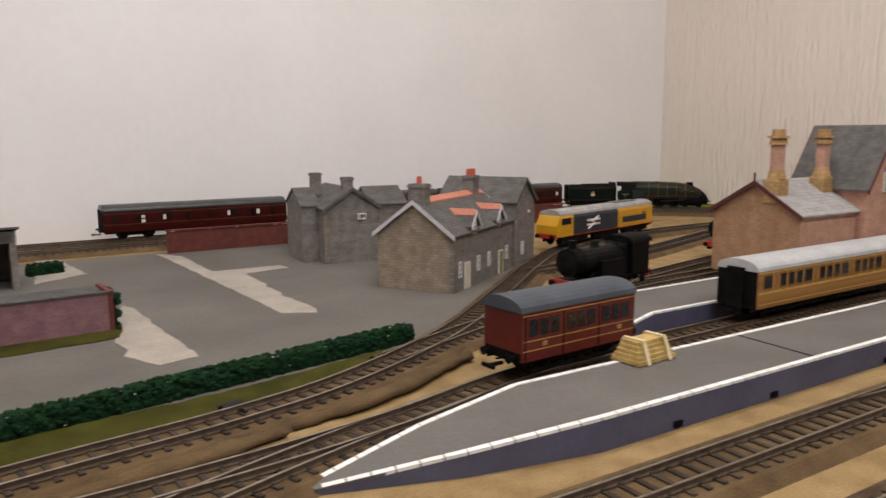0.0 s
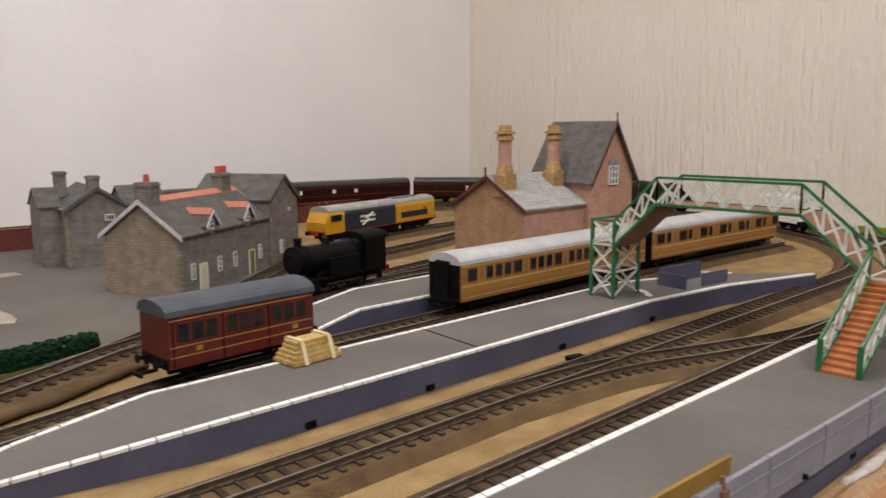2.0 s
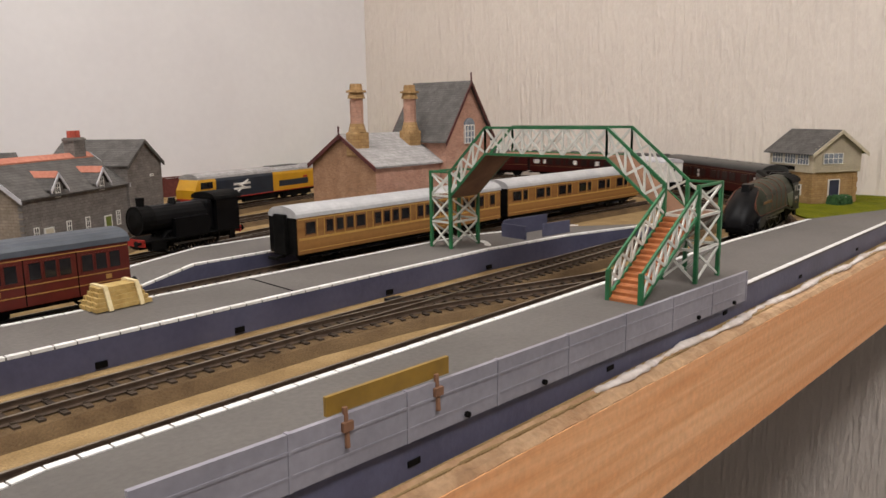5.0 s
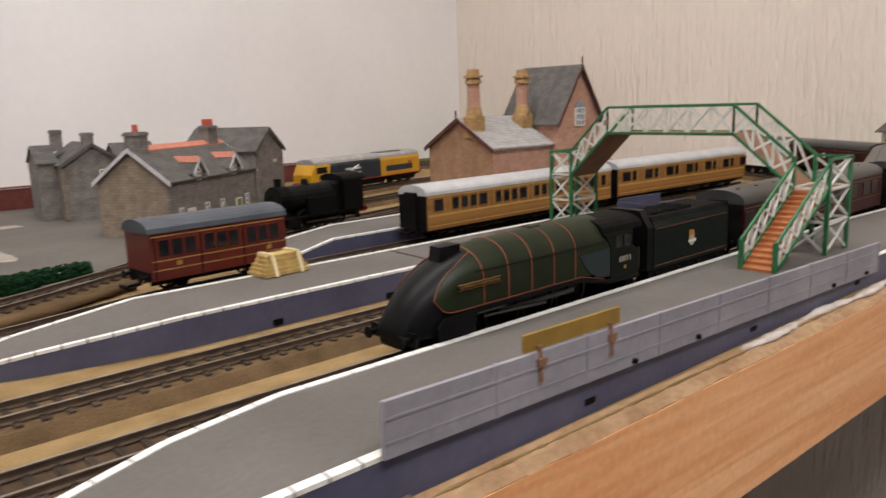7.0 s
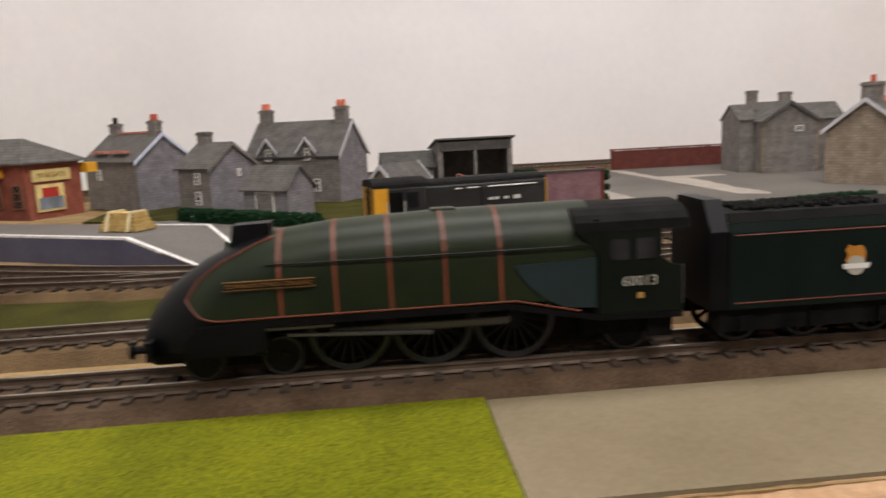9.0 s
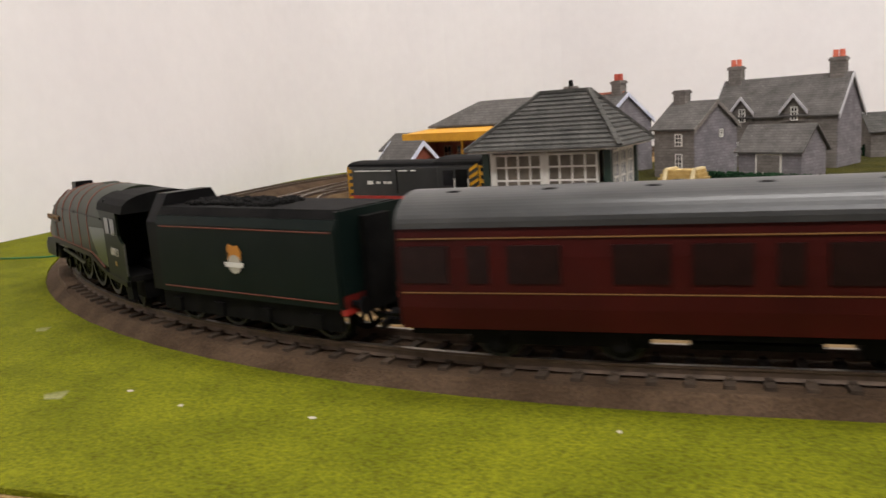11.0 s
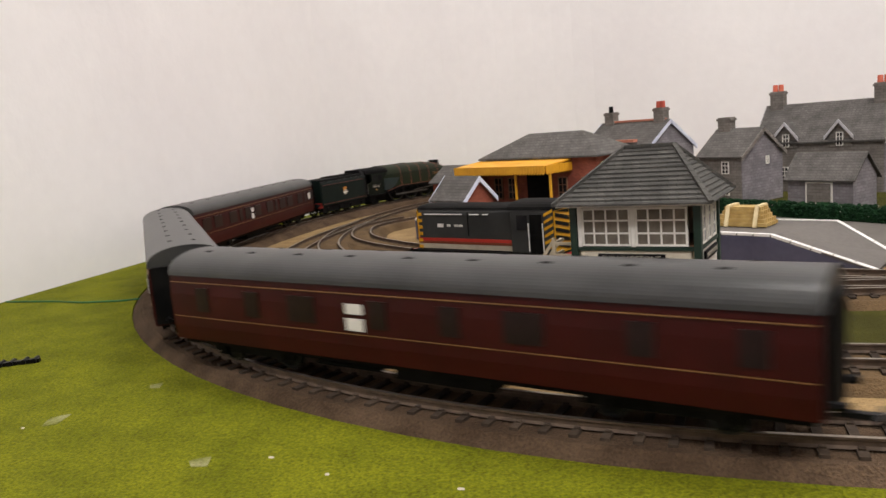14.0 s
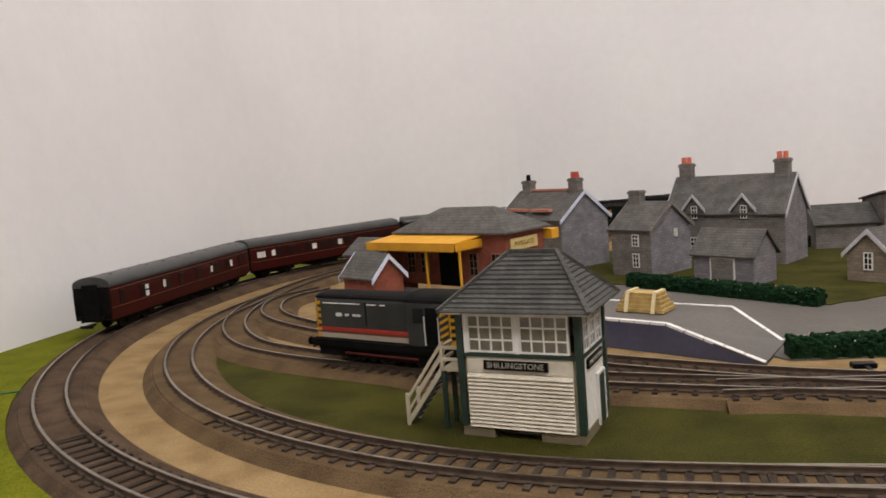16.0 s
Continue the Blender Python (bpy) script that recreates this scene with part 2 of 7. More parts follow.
M["bridge_g"] = ramp_mat("bridge_green_paint", (0.012, 0.10, 0.035), (0.02, 0.15, 0.055), 80, 0.45, 0.05, 300)
M["bridge_w"] = ramp_mat("bridge_white_plastic", (0.50, 0.51, 0.46), (0.64, 0.65, 0.6), 60, 0.45, 0.05, 300)
M["step"] = ramp_mat("orange_brown_steps", (0.30, 0.095, 0.025), (0.40, 0.14, 0.045), 90, 0.6, 0.1, 300)
M["ramp"] = ramp_mat("brown_deck", (0.16, 0.075, 0.04), (0.22, 0.11, 0.06), 60, 0.7, 0.1, 300)
M["maroon_trim"] = gloss_mat("maroon_bargeboard", (0.10, 0.022, 0.02), 0.5)
M["barge"] = ramp_mat("grey_white_bargeboard", (0.44, 0.43, 0.45), (0.54, 0.53, 0.55), 80, 0.7, 0.05)
M["barge_w"] = ramp_mat("blue_white_bargeboard", (0.52, 0.55, 0.68), (0.62, 0.65, 0.76), 80, 0.7, 0.05)
M["glass"] = ramp_mat("dark_glass", (0.010, 0.010, 0.012), (0.024, 0.023, 0.024), 90, 0.12, 0, spec=0.35)
M["glass_l"] = glass_mat("pale_glazing", (0.38, 0.36, 0.31), 0.15)
M["glass_b"] = glass_mat("blue_grey_glazing", (0.14, 0.16, 0.19), 0.1)
M["yellow"] = gloss_mat("yellow_paint", (0.56, 0.29, 0.008), 0.4, c2=(0.50, 0.25, 0.007))
M["canopy"] = gloss_mat("yellow_canopy_card", (0.72, 0.36, 0.015), 0.6, c2=(0.62, 0.29, 0.012))
M["black"] = ramp_mat("satin_black", (0.0025, 0.0025, 0.003), (0.005, 0.005, 0.0055), 70, 0.42, 0, 400, fine=0.06, spec=0.12)
M["black_m"] = ramp_mat("weathered_black", (0.003, 0.003, 0.003), (0.008, 0.0075, 0.007), 120, 0.65, 0.05, spec=0.06)
M["grey_roof"] = ramp_mat("dark_grey_roof_paint", (0.020, 0.021, 0.021), (0.038, 0.039, 0.038), 40, 0.36, 0.03, spec=0.5)
M["van_roof"] = ramp_mat("slate_blue_roof_paint", (0.032, 0.040, 0.052), (0.055, 0.065, 0.080), 40, 0.5, 0.03)
M["silver_roof"] = ramp_mat("white_grey_roof_paint", (0.36, 0.36, 0.365), (0.44, 0.44, 0.44), 40, 0.5, 0.03)
M["loco_green"] = ramp_mat("brunswick_green", (0.009, 0.014, 0.006), (0.014, 0.020, 0.008), 50, 0.42, 0.0, 300, fine=0.05, spec=0.18)
M["loco_sheen"] = ramp_mat("blue_green_sheen", (0.008, 0.019, 0.020), (0.012, 0.024, 0.026), 50, 0.28, 0.0, 300, fine=0.05)
M["orange"] = gloss_mat("orange_lining", (0.17, 0.038, 0.014), 0.5)
M["cab_green"] = ramp_mat("dark_cab_green", (0.0035, 0.0055, 0.0035), (0.006, 0.0085, 0.0055), 60, 0.45, 0.0, 300, fine=0.05, spec=0.12)
M["tender_green"] = ramp_mat("dark_tender_green", (0.003, 0.007, 0.006), (0.005, 0.010, 0.008), 60, 0.42, 0.0, 300, fine=0.05, spec=0.12)
M["lining_dim"] = gloss_mat("dull_red_lining", (0.15, 0.035, 0.018), 0.5)
M["number"] = gloss_mat("cream_numerals", (0.42, 0.39, 0.33), 0.5)
M["tyre"] = gloss_mat("worn_wheel_tyre", (0.022, 0.022, 0.023), 0.45, 0.4)
M["glass_s"] = glass_mat("grey_box_glazing", (0.12, 0.105, 0.085), 0.12)
M["coach_glass"] = ramp_mat("dim_coach_glazing", (0.009, 0.0035, 0.003), (0.018, 0.007, 0.006), 90, 0.3, 0, spec=0.2)
M["maroon"] = ramp_mat("coach_maroon", (0.030, 0.0036, 0.0028), (0.042, 0.0047, 0.0036), 50, 0.42, 0.0, 300, fine=0.05, spec=0.14)
M["crimson"] = ramp_mat("van_maroon", (0.088, 0.013, 0.009), (0.115, 0.019, 0.013), 50, 0.35, 0.0, 300, fine=0.05, spec=0.4)
M["gold"] = gloss_mat("gold_lining", (0.42, 0.23, 0.06), 0.45)
M["gold_dim"] = gloss_mat("tarnished_brass", (0.22, 0.11, 0.03), 0.5)
M["crest_gold"] = gloss_mat("orange_gold_transfer", (0.50, 0.20, 0.02), 0.5)
M["teak"] = wood_mat("varnished_teak", (0.215, 0.092, 0.020), (0.31, 0.150, 0.040), 0)
M["teak_l"] = ramp_mat("teak_mouldings", (0.46, 0.26, 0.06), (0.54, 0.33, 0.09), 100, 0.4, 0.05)
M["teak_d"] = ramp_mat("dark_teak_frames", (0.13, 0.05, 0.015), (0.18, 0.075, 0.025), 100, 0.4, 0.05)
M["beige"] = ramp_mat("grey_beige_band", (0.34, 0.29, 0.22), (0.40, 0.345, 0.27), 60, 0.45, 0.03)
M["white_g"] = gloss_mat("white_transfer", (0.72, 0.70, 0.66), 0.45)
M["red_g"] = gloss_mat("red_transfer", (0.42, 0.03, 0.02), 0.4)
M["blue_d"] = gloss_mat("dark_blue_paint", (0.012, 0.02, 0.035), 0.4)
M["steel"] = gloss_mat("bright_steel", (0.13, 0.126, 0.12), 0.4, 0.8)
M["hedge"] = ramp_mat("dark_green_foam_hedge", (0.003, 0.017, 0.006), (0.010, 0.040, 0.013), 260, 0.95, 0.9, 900, fine=0.4, spec=0.15)
M["bush"] = ramp_mat("green_foam_bush", (0.02, 0.07, 0.02), (0.05, 0.13, 0.04), 260, 0.95, 0.9, 900, fine=0.4)
M["timber"] = ramp_mat("straw_coloured_timber", (0.40, 0.265, 0.082), (0.50, 0.355, 0.13), 160, 0.75, 0.4, 400)
M["strap"] = ramp_mat("pale_rope", (0.62, 0.50, 0.27), (0.68, 0.57, 0.34), 160, 0.8, 0.2)
M["sign_brown"] = gloss_mat("ochre_name_board", (0.27, 0.155, 0.02), 0.6)
M["sign_yellow"] = gloss_mat("yellow_sign", (0.74, 0.58, 0.24), 0.6)
M["door_b"] = gloss_mat("dark_blue_door", (0.025, 0.03, 0.06), 0.5)
M["door_c"] = ramp_mat("cream_door", (0.55, 0.50, 0.38), (0.60, 0.55, 0.43), 90, 0.6)
M["door_g"] = gloss_mat("olive_green_door", (0.16, 0.20, 0.03), 0.6)
M["lamp_glow"] = bpy.data.materials.new("lamp_diffuser")
M["lamp_glow"].use_nodes = True
M["lamp_glow"].node_tree.nodes["Principled BSDF"].inputs["Emission Color"].default_value = (1, 0.93, 0.84, 1)
M["lamp_glow"].node_tree.nodes["Principled BSDF"].inputs["Emission Strength"].default_value = 4.0


# ---- building blocks ----
def part(name, bm, material, parent=None, label="", smooth=False, at=None):
    """Links a bmesh as one mesh object, under a thing or on its own."""
    bmesh.ops.recalc_face_normals(bm, faces=bm.faces[:])
    me = bpy.data.meshes.new(name)
    bm.to_mesh(me)
    bm.free()
    me.materials.append(M[material] if isinstance(material, str) else material)
    if smooth:
        me.polygons.foreach_set("use_smooth", [True] * len(me.polygons))
    ob = new(name, me)
    if parent is not None:
        ob.parent = parent
    if at is not None:
        ob.matrix_basis = at
    if label:
        tagged(ob, label)
    return ob


def share(name, me, parent, at):
    ob = new(name, me)
    ob.parent = parent
    ob.matrix_basis = at
    return ob


def thing(name, m, label, category, group="", kind=""):
    ob = new(name)
    ob.empty_display_size = 0.01
    ob.matrix_basis = m
    return tagged(ob, label, category, group, kind)


def box(bm, x0, y0, z0, x1, y1, z1, m=None, bevel=0.0):
    vs = bmesh.ops.create_cube(bm, size=1)["verts"]
    t = Matrix.Translation(((x0 + x1) / 2, (y0 + y1) / 2, (z0 + z1) / 2)) @ Matrix.Diagonal((x1 - x0, y1 - y0, z1 - z0, 1))
    bmesh.ops.transform(bm, matrix=(m or Matrix()) @ t, verts=vs)
    if bevel:
        es = list({e for v in vs for e in v.link_edges})
        bmesh.ops.bevel(bm, geom=es, offset=bevel, segments=2, affect="EDGES", profile=0.5)
    return bm


def B(*a, **k):
    return box(bmesh.new(), *a, **k)


def prism(bm, pts, a0, a1, axis="z"):
    """A polygon pushed along an axis. pts: (x, y) for z, (y, z) for x, (x, z) for y."""
    def put(p, a):
        return {"z": (p[0], p[1], a), "x": (a, p[0], p[1]), "y": (p[0], a, p[1])}[axis]
    lo = [bm.verts.new(put(p, a0)) for p in pts]
    hi = [bm.verts.new(put(p, a1)) for p in pts]
    n = len(pts)
    bm.faces.new(lo), bm.faces.new(hi[::-1])
    for i in range(n):
        bm.faces.new((lo[i], hi[i], hi[(i + 1) % n], lo[(i + 1) % n]))
    return bm


def P(*a, **k):
    return prism(bmesh.new(), *a, **k)


def rod(bm, p, q, r, seg=8, r2=None):
    p, q = Vector(p), Vector(q)
    d = q - p
    m = Matrix.Translation((p + q) / 2) @ d.to_track_quat("Z", "Y").to_matrix().to_4x4()
    bmesh.ops.create_cone(bm, cap_ends=True, segments=seg, radius1=r, radius2=r if r2 is None else r2, depth=d.length, matrix=m)
    return bm


def R(*a, **k):
    return rod(bmesh.new(), *a, **k)


def bar(bm, p, q, w, t, up=(0, 0, 1)):
    """A flat bar from p to q, w wide across and t thick."""
    p, q, up = Vector(p), Vector(q), Vector(up)
    d = (q - p).normalized()
    side = d.cross(up)
    side = side.normalized() if side.length > 1e-6 else Vector((1, 0, 0))
    top = side.cross(d).normalized()
    m = Matrix((side, top, d)).transposed().to_4x4()
    m.translation = (p + q) / 2
    return box(bm, -t / 2, -w / 2, -(q - p).length / 2, t / 2, w / 2, (q - p).length / 2, m)


def loft(bm, rings, cap=True):
    """Skins closed rings of equal length."""
    vs = [[bm.verts.new(p) for p in r] for r in rings]
    n = len(rings[0])
    for a, b in zip(vs, vs[1:]):
        for i in range(n):
            bm.faces.new((a[i], a[(i + 1) % n], b[(i + 1) % n], b[i]))
    if cap:
        bm.faces.new(vs[0][::-1]), bm.faces.new(vs[-1])
    return bm


def lettering(name, words, size, parent, m, material, thick=0.0002, spread=1.0):
    cu = bpy.data.curves.new(name, "FONT")
    cu.body, cu.size, cu.extrude = words, size, thick
    cu.align_x, cu.align_y = "CENTER", "CENTER"
    cu.space_character = spread
    cu.resolution_u = 2
    tmp = bpy.data.objects.new(name, cu)
    scene.collection.objects.link(tmp)
    bpy.context.view_layer.update()
    me = bpy.data.meshes.new_from_object(tmp.evaluated_get(bpy.context.evaluated_depsgraph_get()))
    bpy.data.objects.remove(tmp)
    me.materials.clear()
    me.materials.append(M[material])
    ob = new(name, me)
    ob.parent = parent
    ob.matrix_basis = m
    return ob


# ---- room ----
def slab(name, x0, y0, z0, x1, y1, z1, mat, label, cat):
    ob = part(name, B(x0, y0, z0, x1, y1, z1), mat)
    return tagged(ob, label, cat, kind="structure")


slab("wall_north", WALL_L - 0.1, WALL_B, FLOOR_Z, WALL_R + 0.1, WALL_B + 0.1, CEIL_Z, "wall", "plain off-white plastered wall behind the layout", "wall")
slab("wall_east", WALL_R, WALL_F, FLOOR_Z, WALL_R + 0.1, WALL_B, CEIL_Z, "wall_r", "cream wall with embossed ribbed wallpaper", "wall")
slab("wall_west", WALL_L - 0.1, WALL_F, FLOOR_Z, WALL_L, WALL_B, CEIL_Z, "wall", "plain off-white plastered wall at the layout's end", "wall")
# unseen wall added to close the room; brown to weaken the bounce from the front
slab("wall_south", WALL_L - 0.1, WALL_F - 0.1, FLOOR_Z, WALL_R + 0.1, WALL_F, CEIL_Z, "wall_s", "unseen brown wall across the room, dark to cut bounced light", "wall")
# floor is out of view; its dark colour holds down the fill light
slab("floor", WALL_L - 0.1, WALL_F - 0.1, FLOOR_Z - 0.05, WALL_R + 0.1, WALL_B + 0.1, FLOOR_Z, "floor", "unseen dark grey floor, kept dark to cut bounced light", "floor")
slab("ceiling", WALL_L - 0.1, WALL_F - 0.1, CEIL_Z, WALL_R + 0.1, WALL_B + 0.1, CEIL_Z + 0.05, "ceiling", "white painted ceiling", "ceiling")
# coved corner behind the layout's west end
CV = 0.36
cv = [(WALL_L + CV + CV * math.cos(radians(a)), WALL_B - CV + CV * math.sin(radians(a))) for a in range(90, 181, 5)]
cove = part("wall_cove", P([(WALL_L - 0.0, WALL_B - 0.0)] + [(x, y) for x, y in cv], FLOOR_Z + 0.6, CEIL_Z - 0.001), "wall", smooth=False)
tagged(cove, "plain off-white coved corner of the wall", "wall", kind="structure")
for ly in (-0.62, 0.50):
    lt = thing("ceiling_light", pose(0.15, ly, CEIL_Z), "white rectangular ceiling light fitting", "ceiling light", "ceiling lights")
    part("housing", B(-0.62, -0.18, -0.05, 0.62, 0.18, 0.0, bevel=0.006), "white_t", lt)
    part("diffuser", B(-0.6, -0.16, -0.062, 0.6, 0.16, -0.0505), "lamp_glow", lt)


def front_edge(u):
    """The board's front edge: it runs slightly askew to the tracks."""
    return 0.090 - 0.024 * max(0.0, u - 0.1) - 0.003 * min(1.0, max(0.0, (0.15 - u) / 0.2))


EDGE_US = (WALL_L, -0.05, 0.05, 0.15, WALL_R)


# the baseboard: a painted top sheet on a pine frame
ground = part("ground", P([(u, front_edge(u)) for u in EDGE_US] + [(WALL_R, WALL_B), (WALL_L, WALL_B)], -0.012, 0.0), "ground")
tagged(ground, "sand-coloured scenic board top with fine scatter", "baseboard", kind="structure")
pl = thing("front_plank", Matrix(), "sawn pine plank along the front of the baseboard", "plank")
bm = bmesh.new()
prism(bm, [(u, front_edge(u) - 0.001) for u in EDGE_US] + [(u, front_edge(u) - 0.006) for u in reversed(EDGE_US)], -0.0690, -0.0042)
part("plank", bm, "plank", pl)
for lx in (-0.6, 0.25):
    lg = thing("table_leg", pose(lx, 0.6, FLOOR_Z), "square pine leg under the baseboard", "table leg", "table legs")
    part("leg", B(-0.022, -0.022, 0, 0.022, 0.022, -FLOOR_Z - 0.013), "plank", lg)

from mathutils.geometry import tessellate_polygon


# torn fibreboard and filler along the front edge
def torn_edge():
    bm = bmesh.new()
    rnd = random.Random(4)
    u = -0.25
    prev = None
    while u < WALL_R - 0.01:
        w = 0.002 + 0.0010 * rnd.random()
        h = -0.0018 + 0.0010 * rnd.random()
        y = front_edge(u)
        e = y - 0.0054 - 0.0005 * rnd.random()
        prof = [(y + 0.004, -0.008), (y + 0.003, 0.0012 + h * 0.2), (y - w * 0.6, h), (y - 0.0038, h - 0.0008 * rnd.random()), (e, -0.0034 - 0.0007 * rnd.random()), (e + 0.0002, -0.0090)]
        ring = [bm.verts.new((u, a, b)) for a, b in prof]
        if prev:
            for i in range(5):
                bm.faces.new((prev[i], prev[i + 1], ring[i + 1], ring[i]))
        prev = ring
        u += 0.003 + 0.004 * rnd.random()
    return part("torn_board_edge", bm, "ply_edge")


tagged(torn_edge(), "torn fibreboard edge showing along the board's front", "board edge", kind="structure")


def lump_strip(name, pts, r, mat, label, seed, cat):
    """A lumpy strip of filler."""
    rnd = random.Random(seed)
    bm = bmesh.new()
    rings = []
    for i in range(len(pts) * 7 - 6):
        a, b = pts[min(i // 7, len(pts) - 2)], pts[min(i // 7, len(pts) - 2) + 1]
        f = (i - 7 * min(i // 7, len(pts) - 2)) / 7
        p = Vector(a).lerp(Vector(b), f)
        rr = r * (0.62 + 0.5 * rnd.random() + 0.25 * math.sin(i * 0.31 + seed))
        rings.append([(p.x, p.y + rr * math.cos(k), p.z + rr * 0.6 * math.sin(k)) for k in (0, 0.8, 1.57, 2.3, 3.14, 4.7)])
    loft(bm, rings)
    return tagged(part(name, bm, mat, smooth=True), label, cat)


lump_strip("filler_bead", [(u, front_edge(u) + 0.0025 + 0.0015 * math.sin(u * 55), 0.0002) for u in np.linspace(0.40, 0.95, 26)], 0.0030, "plaster", "pinkish white filler smeared along the board edge", 11, "filler")
for k, (u, v) in enumerate(((-0.16, 0.094), (-0.42, 0.094))):
    lump_strip("filler_bead", [(u - 0.006, v, 0), (u + 0.006, v, 0)], 0.0018, "ply_edge", "crumbled filler on the board edge", 30 + k, "filler")


# ---- ground sheets ----
def sheet(name, pts, mat, label, cat="ground", z=0.0012, wavy=0.0, seed=0):
    if wavy:
        rnd = random.Random(seed)
        out = []
        for (a, b), (c, d) in zip(pts, pts[1:] + pts[:1]):
            n = max(1, int(math.dist((a, b), (c, d)) / 0.008))
            for i in range(n):
                j = wavy * (rnd.random() - 0.5)
                out.append((a + (c - a) * i / n + j, b + (d - b) * i / n + wavy * (rnd.random() - 0.5)))
        pts = out
    bm = bmesh.new()
    lo = [bm.verts.new((x, y, -0.003)) for x, y in pts]
    hi = [bm.verts.new((x, y, z)) for x, y in pts]
    n = len(pts)
    for tri in tessellate_polygon([[Vector((x, y, 0)) for x, y in pts]]):
        bm.faces.new([hi[k] for k in tri])
    for i in range(n):
        bm.faces.new((lo[i], lo[(i + 1) % n], hi[(i + 1) % n], hi[i]))
    return tagged(part(name, bm, mat), label, cat, kind="structure")


def arc(cx, cy, r, a0, a1, n=24):
    return [(cx + r * math.cos(radians(a0 + (a1 - a0) * i / n)), cy + r * math.sin(radians(a0 + (a1 - a0) * i / n))) for i in range(n + 1)]


CR, CY0, CY1 = 0.833, 0.588, 0.748   # centres of the end curves
V0, VB = 0.176, 1.160                             # front and back main line
RO = CY0 - V0                                     # outer radius
RL, CL = 0.462, -0.330                            # wide curve at the west end
CL0, CL1 = V0 + RL, VB - RL
VI, RI, CIL, CIY = 0.245, 0.375, -0.330, 0.620    # inner line

# left front: bright grass outside the outer curve
gl = [(-0.128, front_edge(-0.1) + 0.001), (-0.128, 0.155)] + arc(CL, CL0, RL + 0.0235, 270, 180) + arc(CL, CL1, RL + 0.0235, 180, 100, 16) + [(-0.45, WALL_B - 0.001), (WALL_L + 0.001, WALL_B - 0.001), (WALL_L + 0.001, front_edge(-0.8) + 0.001)]
sheet("grass_west", gl, "grass", "bright yellow-green grass mat beside the curve", "grass", 0.0016)
sheet("card_front", [(-0.1275, front_edge(-0.1) + 0.001), (0.2, front_edge(0.2) + 0.001), (0.2, 0.152), (-0.1275, 0.152)], "tan", "tan painted card between track and board edge", "ground", 0.0013)
sheet("grass_inner", [(-0.155, 0.268), (-0.2, 0.335), (-0.40, 0.352), (-0.462, 0.368), (-0.52, 0.396), (-0.58, 0.424), (-0.63, 0.470), (-0.662, 0.53)] + arc(CIL, CIY, RI - 0.022, 192, 266, 18), "grass_dark", "olive grass patch inside the curve by the signal box", "grass", 0.0011, 0.003, 3)
sheet("grass_east", [(1.005, 0.17), (0.93, 0.075), (WALL_R - 0.001, 0.075), (WALL_R - 0.001, 0.42)] + arc(CR, CY0, RO + 0.03, -20, -62, 12), "grass", "bright green grass mat round the stone signal box", "grass", 0.0014)
sheet("grass_corner", [(1.0, 1.212), (0.97, 1.19), (1.10, 1.165), (1.2, 1.09), (1.25, 0.98), (WALL_R - 0.001, 0.97), (WALL_R - 0.001, WALL_B - 0.001), (1.0, WALL_B - 0.001)], "grass", "bright green grass mat in the corner", "grass", 0.0012)
sheet("yard", [(-0.33, 0.52), (-0.255, 0.425), (-0.03, 0.452), (0.12, 0.47), (0.235, 0.492), (0.30, 0.535), (0.43, 0.63), (0.56, 0.75), (0.62, 0.86), (0.62, 1.04), (-0.05, 1.05), (-0.3, 1.0), (-0.45, 0.9), (-0.42, 0.70)], "yard", "grey painted card yard with bare patches", "yard", 0.0010)
sheet("grass_houses", [(-0.45, 0.72), (-0.33, 0.69), (-0.20, 0.575), (-0.13, 0.62), (-0.09, 0.72), (-0.03, 0.86), (-0.1, 0.98), (-0.3, 0.99), (-0.46, 0.9)], "grass_dark", "olive grass round the stone houses", "grass", 0.0018, 0.004, 8)
sheet("grass_strip", [(-0.06, 0.418), (0.08, 0.432), (0.215, 0.482), (0.225, 0.497), (0.09, 0.468), (-0.06, 0.452)], "grass_dark", "olive grass verge in front of the hedge", "grass", 0.0019, 0.003, 5)
sheet("grass_wall", [(-0.075, 0.615), (0.065, 0.632), (0.07, 0.66), (-0.075, 0.66)], "grass_dark", "olive grass strip before the brick yard wall", "grass", 0.0017, 0.003, 6)
# bare white card where the tarmac paper ends
sheet("paper_patch", [(0.085, 0.745), (0.091, 0.735), (0.1, 0.551), (0.073, 0.543), (0.067, 0.554), (0.058, 0.579), (0.062, 0.594), (0.057, 0.619), (0.07, 0.658), (0.07, 0.683)], "paper", "bare white card patch with a torn edge in the yard", "yard", 0.0016, 0.003, 2)
sheet("paper_patch", [(0.177, 1.035), (0.2, 1.001), (0.2, 0.87), (0.276, 0.868), (0.279, 0.847), (0.227, 0.838), (0.225, 0.77), (0.221, 0.753), (0.223, 0.725), (0.219, 0.707), (0.224, 0.638), (0.219, 0.627), (0.193, 0.64), (0.186, 0.813)], "paper", "long bare white card strip across the yard", "yard", 0.0016, 0.002, 7)
sheet("paper_patch", [(0.03, 0.90), (0.083, 0.935), (0.068, 1.06), (0.045, 1.06)], "paper", "bare white card patch in the yard", "yard", 0.0016, 0.003, 9)


